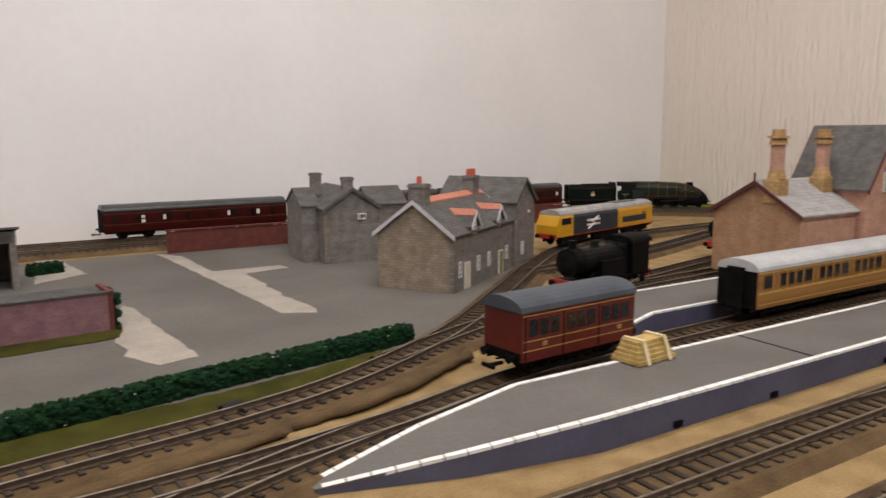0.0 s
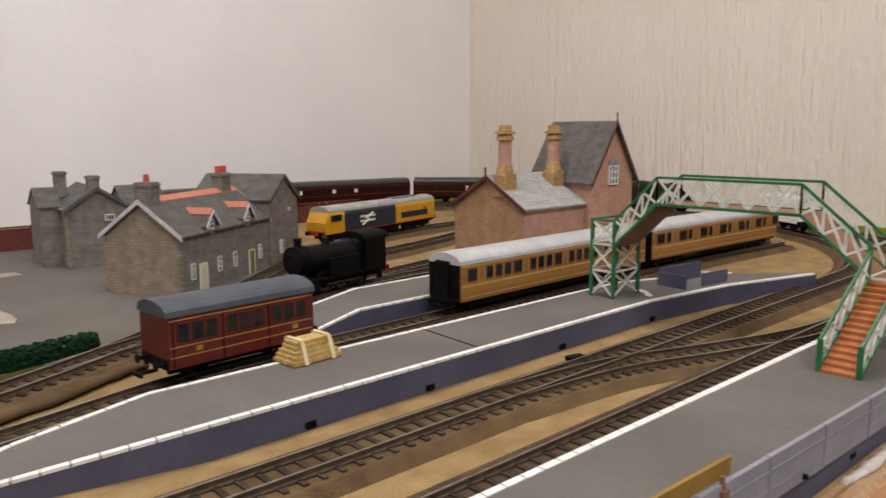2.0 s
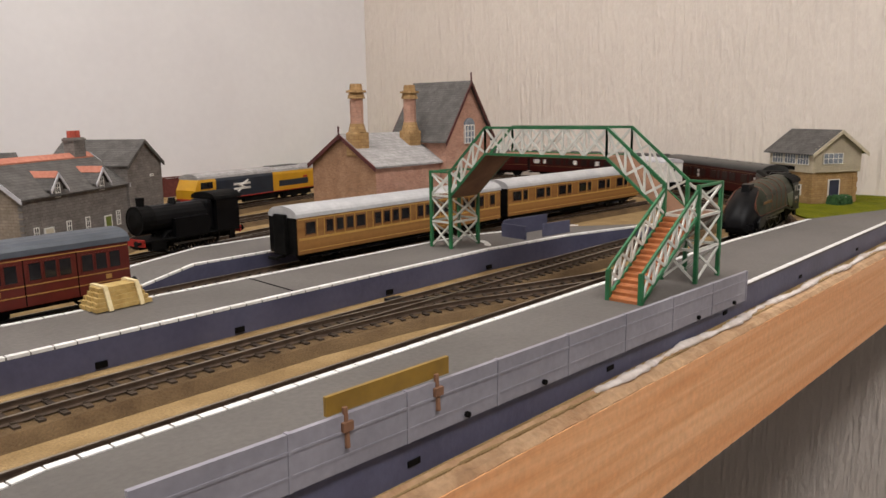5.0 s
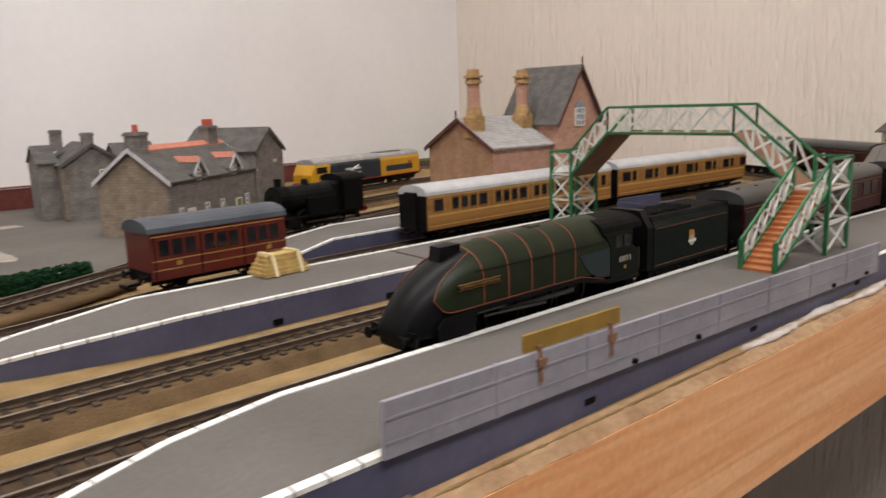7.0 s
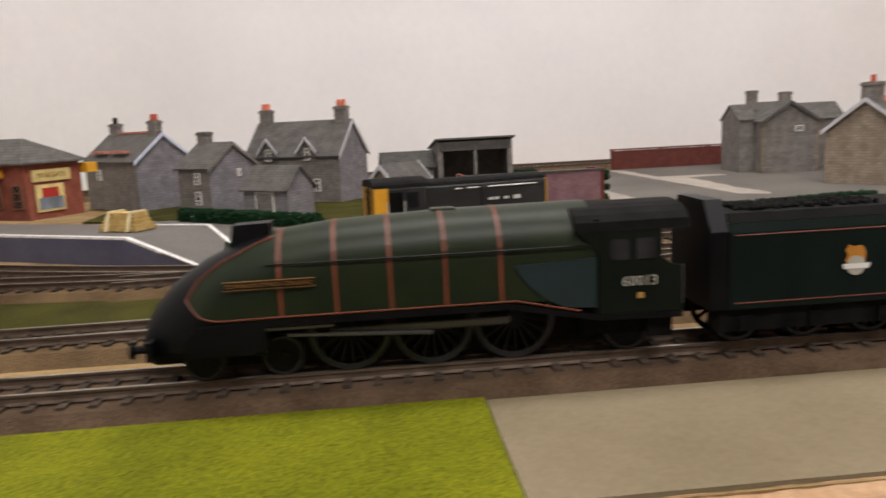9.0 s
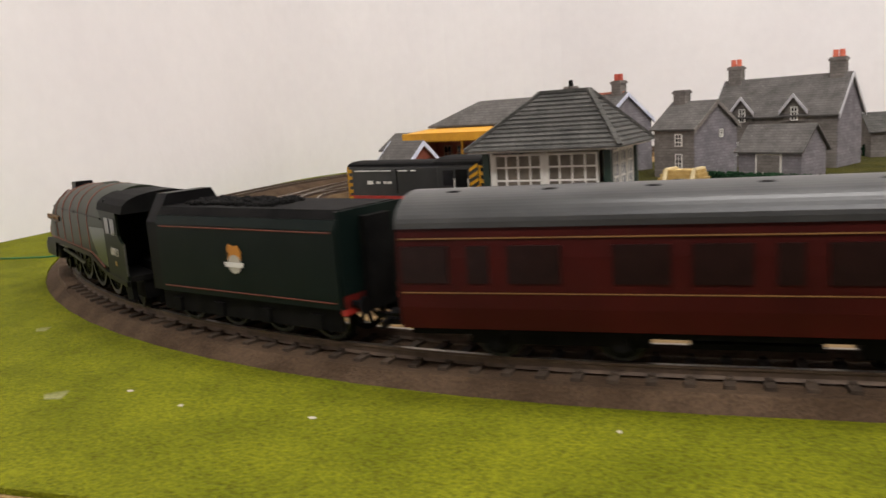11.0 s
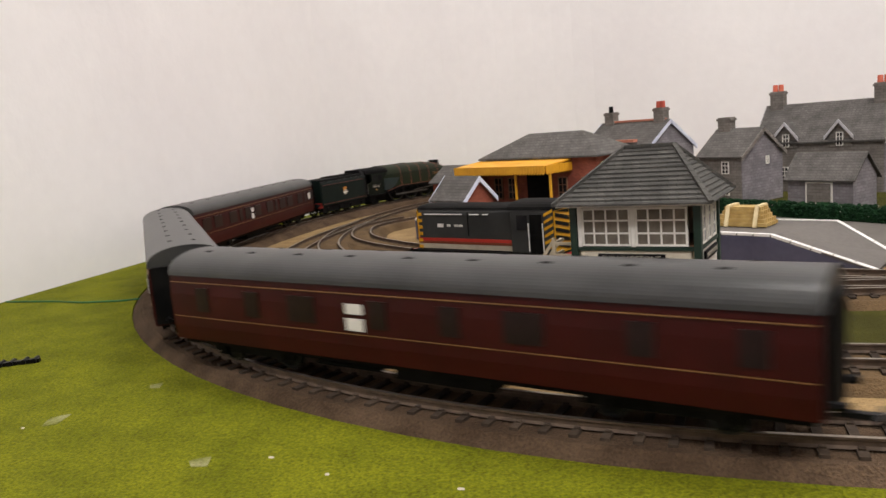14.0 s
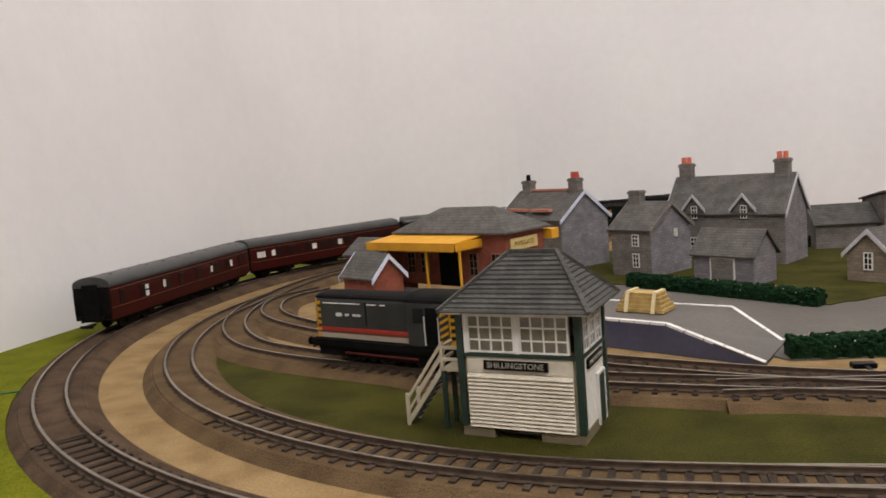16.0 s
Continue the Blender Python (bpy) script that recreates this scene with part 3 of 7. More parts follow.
# ---- tracks ----
class Line:
    """A centre line sampled by length: straights and arcs given as points."""
    def __init__(self, pts, step=0.004):
        pts = [Vector((x, y)) for x, y in pts]
        self.p, self.s = [pts[0]], [0.0]
        for a, b in zip(pts, pts[1:]):
            n = max(1, int((b - a).length / step))
            for i in range(1, n + 1):
                q = a.lerp(b, i / n)
                self.s.append(self.s[-1] + (q - self.p[-1]).length)
                self.p.append(q)
        self.length = self.s[-1]
        self.sa = np.array(self.s)
        self.xa, self.ya = np.array([q.x for q in self.p]), np.array([q.y for q in self.p])

    def at(self, s):
        return Vector((float(np.interp(s, self.sa, self.xa)), float(np.interp(s, self.sa, self.ya))))

    def way(self, s):
        return (self.at(min(s + 0.004, self.length)) - self.at(max(s - 0.004, 0))).normalized()


def bend(pts, n=10):
    """A smooth line through a few set-out points."""
    P4 = [Vector((x, y)) for x, y in pts]
    P4 = [P4[0] * 2 - P4[1]] + P4 + [P4[-1] * 2 - P4[-2]]
    out = []
    for i in range(1, len(P4) - 2):
        a, b, c, d = P4[i - 1:i + 3]
        for k in range(n):
            t = k / n
            q = 0.5 * ((2 * b) + (c - a) * t + (2 * a - 5 * b + 4 * c - d) * t * t + (3 * b - a - 3 * c + d) * t ** 3)
            out.append((q.x, q.y))
    out.append((P4[-2].x, P4[-2].y))
    return out


def loop(v0, left, right, n=48):
    """A closed oval, from the right end of the front straight towards the left."""
    (cl, ly0, ly1, r), (cr, y0, y1, q) = left, right
    return ([(cr, v0)] + arc(cl, ly0, r, 270, 180, n) + arc(cl, ly1, r, 180, 90, n) + arc(cr, y1, q, 90, 0, n) + arc(cr, y0, q, 0, -90, n))


OUTER = Line(loop(V0, (CL, CL0, CL1, RL), (CR, CY0, CY1, RO)))
VIB = VB - 0.066
INNER = Line(loop(VI, (CIL, CIY, VIB - RI, RI), (CR, VI + 0.346, VIB - 0.346, 0.346)))
LINES = {
    "dock": Line(bend([(-0.703, 0.69), (-0.698, 0.62), (-0.672, 0.54), (-0.625, 0.473), (-0.57, 0.436), (-0.487, 0.4045), (-0.40, 0.376), (-0.25, 0.354), (-0.10, 0.345), (0.05, 0.351), (0.15, 0.364), (0.24, 0.386), (0.33, 0.393), (0.6, 0.4005), (0.85, 0.398), (1.02, 0.386)])),
    "platform_road": Line(bend([(-0.66, 0.707), (-0.680, 0.665), (-0.676, 0.62), (-0.645, 0.565), (-0.58, 0.512), (-0.50, 0.470), (-0.42, 0.432), (-0.34, 0.3985), (-0.27, 0.376), (-0.2, 0.362), (-0.10, 0.3455)])),
    "yard": Line(bend([(-0.30, 0.354), (-0.2, 0.362), (-0.02, 0.3975), (0.08, 0.414), (0.16, 0.438), (0.27, 0.497), (0.38, 0.585), (0.50, 0.685), (0.60, 0.755), (0.70, 0.795), (0.85, 0.815), (1.05, 0.82)])),
    "link": Line(bend([(-0.30, 0.246), (-0.18, 0.2545), (-0.08, 0.285), (0.02, 0.325), (0.10, 0.3515), (0.2, 0.378)])),
    "cross": Line(bend([(0.36, 0.2455), (0.45, 0.235), (0.53, 0.208), (0.61, 0.185), (0.70, 0.1765)])),
    "siding": Line(bend([(0.20, 0.462), (0.30, 0.50), (0.40, 0.525), (0.52, 0.541), (0.70, 0.552), (1.0, 0.565)])),
    "siding_b": Line(bend([(0.36, 0.525), (0.46, 0.550), (0.565, 0.574), (0.75, 0.612), (0.95, 0.645)])),
    "siding_c": Line(bend([(0.47, 0.655), (0.56, 0.668), (0.68, 0.692), (0.85, 0.745), (1.02, 0.80)])),
}


def strip(line, s0, s1, prof, step=0.01, closed=False):
    """Sweeps a cross-section (offset to the left, height) along a line."""
    bm = bmesh.new()
    n = max(2, int((s1 - s0) / step))
    prev = None
    for i in range(n + 1):
        s = s0 + (s1 - s0) * i / n
        p, w = line.at(s), line.way(s)
        side = Vector((-w.y, w.x))
        ring = [bm.verts.new((p.x + side.x * o, p.y + side.y * o, z)) for o, z in prof]
        if prev:
            m = len(ring)
            for k in range(m if closed else m - 1):
                bm.faces.new((prev[k], prev[(k + 1) % m], ring[(k + 1) % m], ring[k]))
        prev = ring
    return bm


def rail_prof(o):
    return [(o - 0.0011, 0.0058), (o - 0.0004, 0.0066), (o - 0.0004, 0.0080), (o - 0.0008, 0.0083), (o - 0.0008, RAIL), (o + 0.0008, RAIL), (o + 0.0008, 0.0083), (o + 0.0004, 0.0080), (o + 0.0004, 0.0066), (o + 0.0011, 0.0058)]


def rail_head(o):
    return [(o - 0.00075, RAIL + 0.00005), (o + 0.00075, RAIL + 0.00005)]


GAUGE = 0.0165 / 2 + 0.0006
bm = B(-0.0014, -0.0150, 0.0042, 0.0014, 0.0150, 0.0060)
for sy in (-1, 1):
    box(bm, -0.0009, sy * GAUGE - 0.002, 0.0058, 0.0009, sy * GAUGE + 0.002, 0.0066)
SLEEPER = bpy.data.meshes.new("sleeper")
bm.to_mesh(SLEEPER)
bm.free()
SLEEPER.materials.append(M["sleeper"])


def buried(p):
    """The west bend, where ballast and paint cover the sleepers."""
    return p.x < -0.50 and 0.27 < p.y < 1.05 and p.x < -0.52 - 0.4 * max(0.0, 0.36 - p.y)


def track(name, line, label, near=None, bed="ballast", step=0.0095, low=0.0):
    """Ballast bed, two rails and sleepers; those in the near stretch are separate pieces."""
    tr = thing(name, pose(0, 0, -low), label, "railway track", kind="structure")
    part("track_bed", strip(line, 0, line.length, [(-0.026, 0.0), (-0.019, 0.0050), (0.018, 0.0050), (0.024, 0.0)]), bed, tr)
    for o in (-GAUGE, GAUGE):
        part("rail", strip(line, 0, line.length, rail_prof(o), 0.008), "rail_side", tr)
        part("rail_head", strip(line, 0, line.length, rail_head(o), 0.008), "rail", tr, "bright worn steel rail head")
    inside = [s for s in np.arange(0, line.length, 0.01) if buried(line.at(s))]
    if inside:
        part("ballast_fill", strip(line, inside[0], inside[-1], [(-0.0195, 0.0040), (-0.0165, 0.0061), (-0.0105, 0.0064), (-GAUGE - 0.001, 0.0062), (GAUGE + 0.001, 0.0062), (0.0105, 0.0064), (0.0165, 0.0061), (0.0185, 0.0040)]), bed, tr, "ballast spread over the sleepers")
    n = int(line.length / step)
    rest = []
    made = 0
    for i in range(n):
        s = (i + 0.5) * step
        p, w = line.at(s), line.way(s)
        m = pose(p.x, p.y, 0.0, 0, 0, math.degrees(math.atan2(w.y, w.x)))
        if near and near(p) and made < 290:
            share("sleeper", SLEEPER, tr, m)
            made += 1
        else:
            rest.append(m)
    if rest:
        V, F = [], []
        src = [v.co.copy() for v in SLEEPER.vertices]
        fs = [tuple(q.vertices) for q in SLEEPER.polygons]
        for m in rest:
            k = len(V)
            V += [tuple(m @ c) for c in src]
            F += [tuple(k + a for a in f) for f in fs]
        me = bpy.data.meshes.new("sleepers")
        me.from_pydata(V, [], F)
        me.materials.append(M["sleeper"])
        ob = new("sleepers", me)
        ob.parent = tr
        tagged(ob, kind="stuff")
    return tr


# ---- platforms ----
def platform(name, top, label, white_edges, ramps=()):
    """A platform from plan corners (x, y, z): sides down to the board, top sheet and white edge lines."""
    pf = thing(name, Matrix(), label, "platform")
    bm = bmesh.new()
    hi = [bm.verts.new((x, y, z - 0.0008)) for x, y, z in top]
    lo = [bm.verts.new((x, y, 0.0)) for x, y, z in top]
    n = len(top)
    for i in range(n):
        bm.faces.new((lo[i], lo[(i + 1) % n], hi[(i + 1) % n], hi[i]))
    f = bm.faces.new(hi)
    bmesh.ops.triangulate(bm, faces=[f])
    part("platform_side", bm, "plat_side", pf, "blue-grey moulded brick sides")
    bm = bmesh.new()
    cx, cy = sum(p[0] for p in top) / n, sum(p[1] for p in top) / n
    hi = [bm.verts.new((x, y, z)) for x, y, z in top]
    lo = [bm.verts.new((x, y, z - 0.0014)) for x, y, z in top]
    f = bm.faces.new(hi)
    for i in range(n):
        bm.faces.new((lo[i], lo[(i + 1) % n], hi[(i + 1) % n], hi[i]))
    bmesh.ops.triangulate(bm, faces=[f])
    # lip over the sides
    part("platform_top", bm, "plat", pf)
    for pts, w in white_edges:
        bm = bmesh.new()
        for (a, b) in zip(pts, pts[1:]):
            a, b = Vector(a), Vector(b)
            d = (b - a)
            flat = Vector((d.x, d.y, 0)).normalized()
            side = Vector((-flat.y, flat.x, 0)) * w
            ln = d.length
            k = max(1, int(ln / 0.0105))
            for i in range(k):
                p, q = a + d * (i / k) + d.normalized() * 0.0004, a + d * ((i + 1) / k) - d.normalized() * 0.0004
                v = [bm.verts.new(x) for x in (p + Vector((0, 0, 0.0005)), q + Vector((0, 0, 0.0005)), q + side + Vector((0, 0, 0.0005)), p + side + Vector((0, 0, 0.0005)))]
                l = [bm.verts.new(x.co - Vector((0, 0, 0.0016))) for x in v]
                bm.faces.new(v)
                for j in range(4):
                    bm.faces.new((l[j], l[(j + 1) % 4], v[(j + 1) % 4], v[j]))
        part("edge_line", bm, "white", pf, "white painted edging slabs")
    return pf


T = PLAT
island = platform("island_platform", [(0.087, 0.323, 0.003), (0.150, 0.3025, 0.0115), (0.217, 0.2895, T), (0.58, 0.2895, T), (0.68, 0.277, T), (0.784, 0.247, T), (0.786, 0.252, T), (0.70, 0.322, T), (0.62, 0.350, T), (0.213, 0.3515, T), (0.148, 0.3425, 0.0115), (0.085, 0.331, 0.003)],
                  "grey island platform with white edges and a ramped end",
                  [([(0.089, 0.3225, 0.003), (0.150, 0.3023, 0.0115), (0.217, 0.2893, T), (0.58, 0.2893, T), (0.68, 0.2768, T), (0.782, 0.2472, T)], 0.0034),
                   ([(0.70, 0.322, T), (0.62, 0.3502, T), (0.213, 0.3517, T), (0.148, 0.3427, 0.0115), (0.087, 0.3315, 0.003)], 0.0032)])
bm = bmesh.new()
bar(bm, (0.3925, 0.2905, T + 0.0002), (0.397, 0.3505, T + 0.0002), 0.0006, 0.0006)
part("joint_line", bm, "black_m", island, "dark joint across the platform")
for u, v in ((0.35, 0.2888), (0.47, 0.2888), (0.58, 0.2885), (0.27, 0.2888)):
    part("drain_hole", B(u - 0.003, v - 0.0004, 0.0014, u + 0.003, v + 0.001, 0.0046), "black_m", island)
near = platform("front_platform", [(0.047, 0.111, 0.003), (0.090, 0.1030, 0.0092), (0.140, 0.0968, 0.0142), (0.195, 0.0925, T), (0.995, 0.079, T), (1.04, 0.098, T), (0.90, 0.146, T), (0.73, 0.157, T), (0.195, 0.1605, T), (0.150, 0.1545, 0.0155), (0.112, 0.1455, 0.0122), (0.075, 0.1355, 0.0073), (0.047, 0.126, 0.003)],
                "grey platform with white edges along the front of the board",
                [([(0.50, 0.0873 + 0.0002, T), (0.995, 0.079, T)], 0.0034), ([(0.049, 0.1104, 0.003), (0.090, 0.1028, 0.0092), (0.140, 0.0966, 0.0142), (0.195, 0.0923, T)], 0.0042),
                 ([(0.90, 0.1462, T), (0.73, 0.1572, T), (0.195, 0.1607, T), (0.150, 0.1547, 0.0155), (0.112, 0.1457, 0.0122), (0.075, 0.1357, 0.0073), (0.048, 0.1263, 0.003)], 0.0036)])
for u in (0.29, 0.42, 0.55, 0.68, 0.82):
    part("drain_hole", B(u - 0.003, 0.0925 - 0.0167 * (u - 0.195) - 0.0005, 0.0045, u + 0.003, 0.0925 - 0.0167 * (u - 0.195) + 0.001, 0.0068), "black_m", near)
bay = platform("bay_platform", [(0.335, 0.4195, 0.004), (0.40, 0.4225, T), (1.05, 0.4235, T), (1.05, 0.490, T), (0.44, 0.487, T), (0.365, 0.457, T * 0.95)],
               "grey platform behind the teak coaches with a sloped end",
               [([(0.336, 0.4193, 0.004), (0.40, 0.4223, T), (1.05, 0.4233, T)], 0.003), ([(1.05, 0.4902, T), (0.44, 0.4872, T), (0.365, 0.4572, T * 0.95), (0.337, 0.4215, 0.004)], 0.003)])
dk = platform("goods_platform", [(-0.270, 0.414, 0.002), (-0.250, 0.466, 0.002), (-0.277, 0.492, T + 0.002), (-0.36, 0.530, T + 0.002), (-0.60, 0.65, T + 0.002), (-0.612, 0.60, T + 0.002), (-0.322, 0.444, T + 0.002)],
              "grey goods platform with white edge and end ramp",
              [([(-0.612, 0.5998, T + 0.002), (-0.322, 0.4438, T + 0.002), (-0.270, 0.4142, 0.002)], 0.0036), ([(-0.2505, 0.466, 0.002), (-0.277, 0.4922, T + 0.002), (-0.36, 0.5302, T + 0.002)], 0.003)])

# loose bits on the island: a low grey shelter base
sh = thing("shelter_base", pose(0.665, 0.302, T, 0, 0, -6), "grey roofless platform shelter walls", "platform shelter")
part("back_wall", B(-0.028, 0.014, 0, 0.030, 0.0155, 0.014), "plat_side", sh)
part("front_wall", B(-0.006, -0.0125, 0, 0.030, -0.011, 0.011), "plat_side", sh)
part("side_wall", B(-0.0295, -0.0125, 0, -0.028, 0.0155, 0.0115), "plat_side", sh)
for du, dv in ((-0.06, 0.004), (-0.068, -0.006), (0.055, 0.006), (0.063, -0.003)):
    sc = tagged(part("paper_scrap", P([(-0.007, -0.002), (0.004, -0.003), (0.009, 0.001), (0.002, 0.003), (-0.006, 0.002)], 0, 0.0003), "white"), "torn white paper scrap on the platform", "paper scrap", "paper scraps")
    sc.matrix_basis = pose(0.665 + du, 0.31 + dv, T + 0.0001, 0, 0, 20 * du * 100)


def platform_fence():
    fe = thing("platform_fence", pose(0.1900, 0.0913, 0.0166, 0, 1.2, -0.96), "grey moulded panel fence along the platform's back edge", "fence")
    n, w = 8, 0.0482
    for i in range(n):
        bm = B(i * w, -0.0009, 0.0, (i + 1) * w - 0.0004, 0.0009, 0.0182)
        part("panel", bm, "fence", fe)
        part("rail_moulding", B(i * w, -0.0012, 0.0122, (i + 1) * w - 0.0004, -0.0009, 0.0131), "fence", fe)
        part("rail_moulding", B(i * w, -0.0011, 0.0046, (i + 1) * w - 0.0004, -0.0009, 0.0054), "fence", fe)
        part("post", B((i + 1) * w - 0.0014, -0.0013, 0.0, (i + 1) * w, 0.0011, 0.0185), "fence", fe)
        if i in (2, 3, 6, 7):
            part("lamp_socket", R(((i + 0.6) * w, -0.0024, 0.0020), ((i + 0.6) * w, -0.0009, 0.0020), 0.0012), "black_m", fe)
    nb = thing("name_board", pose(0.2530, 0.0928, T + 0.0042, 0, 0.6, -1.0), "blank ochre station name board on two dark posts", "name board")
    part("board", B(0, -0.0016, 0.0125, 0.055, -0.0002, 0.0188), "sign_brown", nb)
    for x in (0.006, 0.047):
        part("post", R((x, -0.0040, 0.0015), (x, -0.0030, 0.0145), 0.0009), "ramp", nb)
        part("clamp", B(x - 0.002, -0.0048, 0.0070, x + 0.002, -0.0017, 0.0100), "ramp", nb)


platform_fence()


# ---- footbridge ----
def beam(parent, name, p, q, w, t, mat, up=(0, 0, 1)):
    return part(name, bar(bmesh.new(), p, q, w, t, up), mat, parent)


def lattice(parent, p, q, h, n, wid=0.0018):
    """A truss side from p to q (bottom chord), h high: green chords, white web."""
    p, q = Vector(p), Vector(q)
    up = Vector((0, 0, h))
    beam(parent, "chord", p, q, wid, 0.0014, "bridge_g")
    beam(parent, "chord", p + up, q + up, wid, 0.0014, "bridge_g")
    for i in range(n + 1):
        a = p.lerp(q, i / n)
        beam(parent, "upright", a, a + up, 0.0013, 0.0011, "bridge_w" if 0 < i < n else "bridge_g", (q - p).normalized())
        if i < n:
            b = p.lerp(q, (i + 1) / n)
            beam(parent, "diagonal", a + Vector((0, 0, 0.0006)), b + up, 0.0016, 0.0009, "bridge_w")
            beam(parent, "diagonal", a + up, b + Vector((0, 0, 0.0006)), 0.0016, 0.0007, "bridge_w")


def footbridge():
    fb = thing("footbridge", Matrix(), "green and white lattice model footbridge with brown steps", "footbridge")
    u0, u1 = 0.5635, 0.5975       # the deck's two sides
    va, vb = 0.335, 0.1115        # outer faces of the towers
    ta, tb = 0.3145, 0.134        # inner faces
    zt, zd = 0.0590, 0.0935       # landing level, top deck level
    for name, y0, y1, side in (("tower", ta, va, 0), ("tower", vb, tb, 1)):
        for x in (u0, u1):
            for y in (y0, y1):
                beam(fb, "tower_leg", (x, y, T), (x, y, zt + 0.02), 0.0024, 0.0024, "bridge_g", (0, 1, 0))
        for z0, z1 in ((T, 0.038), (0.038, zt), (zt, zt + 0.019)):
            for (a, b) in (((u0, y0), (u1, y0)), ((u0, y1), (u1, y1)), ((u0, y0), (u0, y1)), ((u1, y0), (u1, y1))):
                inner = (a[1] == b[1]) and ((side == 0 and a[1] == y0) or (side == 1 and a[1] == y1))
                stairs = a[0] == b[0] == u0 and side == 1
                if z0 >= zt and (inner or stairs):
                    continue
                beam(fb, "tower_rail", (*a, z1), (*b, z1), 0.0016, 0.0014, "bridge_w" if z0 < zt else "bridge_g")
                beam(fb, "diagonal", (*a, z0 + 0.001), (*b, z1 - 0.001), 0.0014, 0.0010, "bridge_w")
                beam(fb, "diagonal", (*a, z1 - 0.001), (*b, z0 + 0.001), 0.0014, 0.0008, "bridge_w")
        part("landing", B(u0, y0, zt - 0.0016, u1, y1, zt), "ramp", fb)
    # sloping flights and level span
    pa, pb = 0.2790, 0.1760
    for y0, z0, y1, z1, nm, nn in ((ta, zt, pa, zd, "flight", 3), (pa, zd, pb, zd, "span", 6), (pb, zd, tb, zt, "flight", 3)):
        for x in (u0, u1):
            lattice(fb, (x, y0, z0), (x, y1, z1), 0.0195, nn)
        bm = bmesh.new()
        a, b = Vector(((u0 + u1) / 2, y0, z0 - 0.0006)), Vector(((u0 + u1) / 2, y1, z1 - 0.0006))
        bar(bm, a, b, 0.0014, u1 - u0 - 0.0016)
        part("deck", bm, "ramp", fb, "dark brown deck boards")
    # steps down to the front platform
    x0, x1 = 0.4935, u0
    for y in (vb + 0.0005, tb - 0.0005):
        lattice(fb, (x0 + 0.001, y, T + 0.001), (x1, y, zt), 0.0165, 5)
    n = 15
    me = None
    for i in range(n):
        x = x0 + (x1 - x0) * i / n
        z = T + (zt - T) * (i + 0.6) / n
        bm = B(x, vb + 0.0015, z - 0.0019, x + 0.0062, tb - 0.0015, z)
        part("step", bm, "step", fb)
    part("stair_back", bar(bmesh.new(), (x0 + 0.002, (vb + tb) / 2, T + 0.0004), (x1, (vb + tb) / 2, zt - 0.0018), 0.0012, tb - vb - 0.003), "step", fb, "orange-brown closed stair back")
    for y in (vb + 0.001, tb - 0.001):
        beam(fb, "newel_post", (x0 + 0.001, y, T), (x0 + 0.001, y, T + 0.018), 0.0026, 0.0026, "bridge_g", (0, 1, 0))
    return fb


footbridge()


# ---- buildings ----
def gable_block(parent, x0, x1, y0, y1, eave, ridge, wall, roof, axis="x", over=0.003, barge=None, thick=0.0014):
    """Walls with gables and a pitched roof whose ridge runs along the axis."""
    bm = bmesh.new()
    if axis == "x":
        ym = (y0 + y1) / 2
        prism(bm, [(y0, 0), (y1, 0), (y1, eave), (ym, ridge), (y0, eave)], x0, x1, "x")
    else:
        xm = (x0 + x1) / 2
        prism(bm, [(x0, 0), (x1, 0), (x1, eave), (xm, ridge), (x0, eave)], y0, y1, "y")
    part("wall", bm, wall, parent)
    a0, a1, b0, b1 = (y0, y1, x0, x1) if axis == "x" else (x0, x1, y0, y1)
    am = (a0 + a1) / 2
    slope = (ridge - eave) / (am - a0)
    for sgn, edge in ((-1, a0), (1, a1)):
        e = edge + sgn * over
        ze = eave - slope * over
        pts = [(am, ridge), (e, ze), (e, ze + thick), (am, ridge + thick)]
        part("roof_slope", prism(bmesh.new(), pts, b0 - over, b1 + over, axis), roof, parent)
        if barge:
            for b in (b0 - over, b1 + over):
                pts2 = [(am, ridge + thick), (am, ridge - 0.0028), (e, ze - 0.0028), (e, ze + thick)]
                part("bargeboard", prism(bmesh.new(), pts2, b - 0.0007, b + 0.0007, axis), barge, parent)


def chimney(parent, x, y, z0, z1, mat, pots=2, w=0.014, d=0.009, pot="pot", pot_h=0.007):
    ch = part("chimney", B(x - w / 2, y - d / 2, z0, x + w / 2, y + d / 2, z1), mat, parent)
    part("cap", B(x - w / 2 - 0.001, y - d / 2 - 0.001, z1 - 0.0035, x + w / 2 + 0.001, y + d / 2 + 0.001, z1 - 0.0012), mat, ch)
    for i in range(pots):
        px = x + (i - (pots - 1) / 2) * 0.0062
        part("chimney_pot", R((px, y, z1 - 0.0003), (px, y, z1 + pot_h), 0.0028, 10, 0.0024), pot, ch, "red clay chimney pot")
    return ch


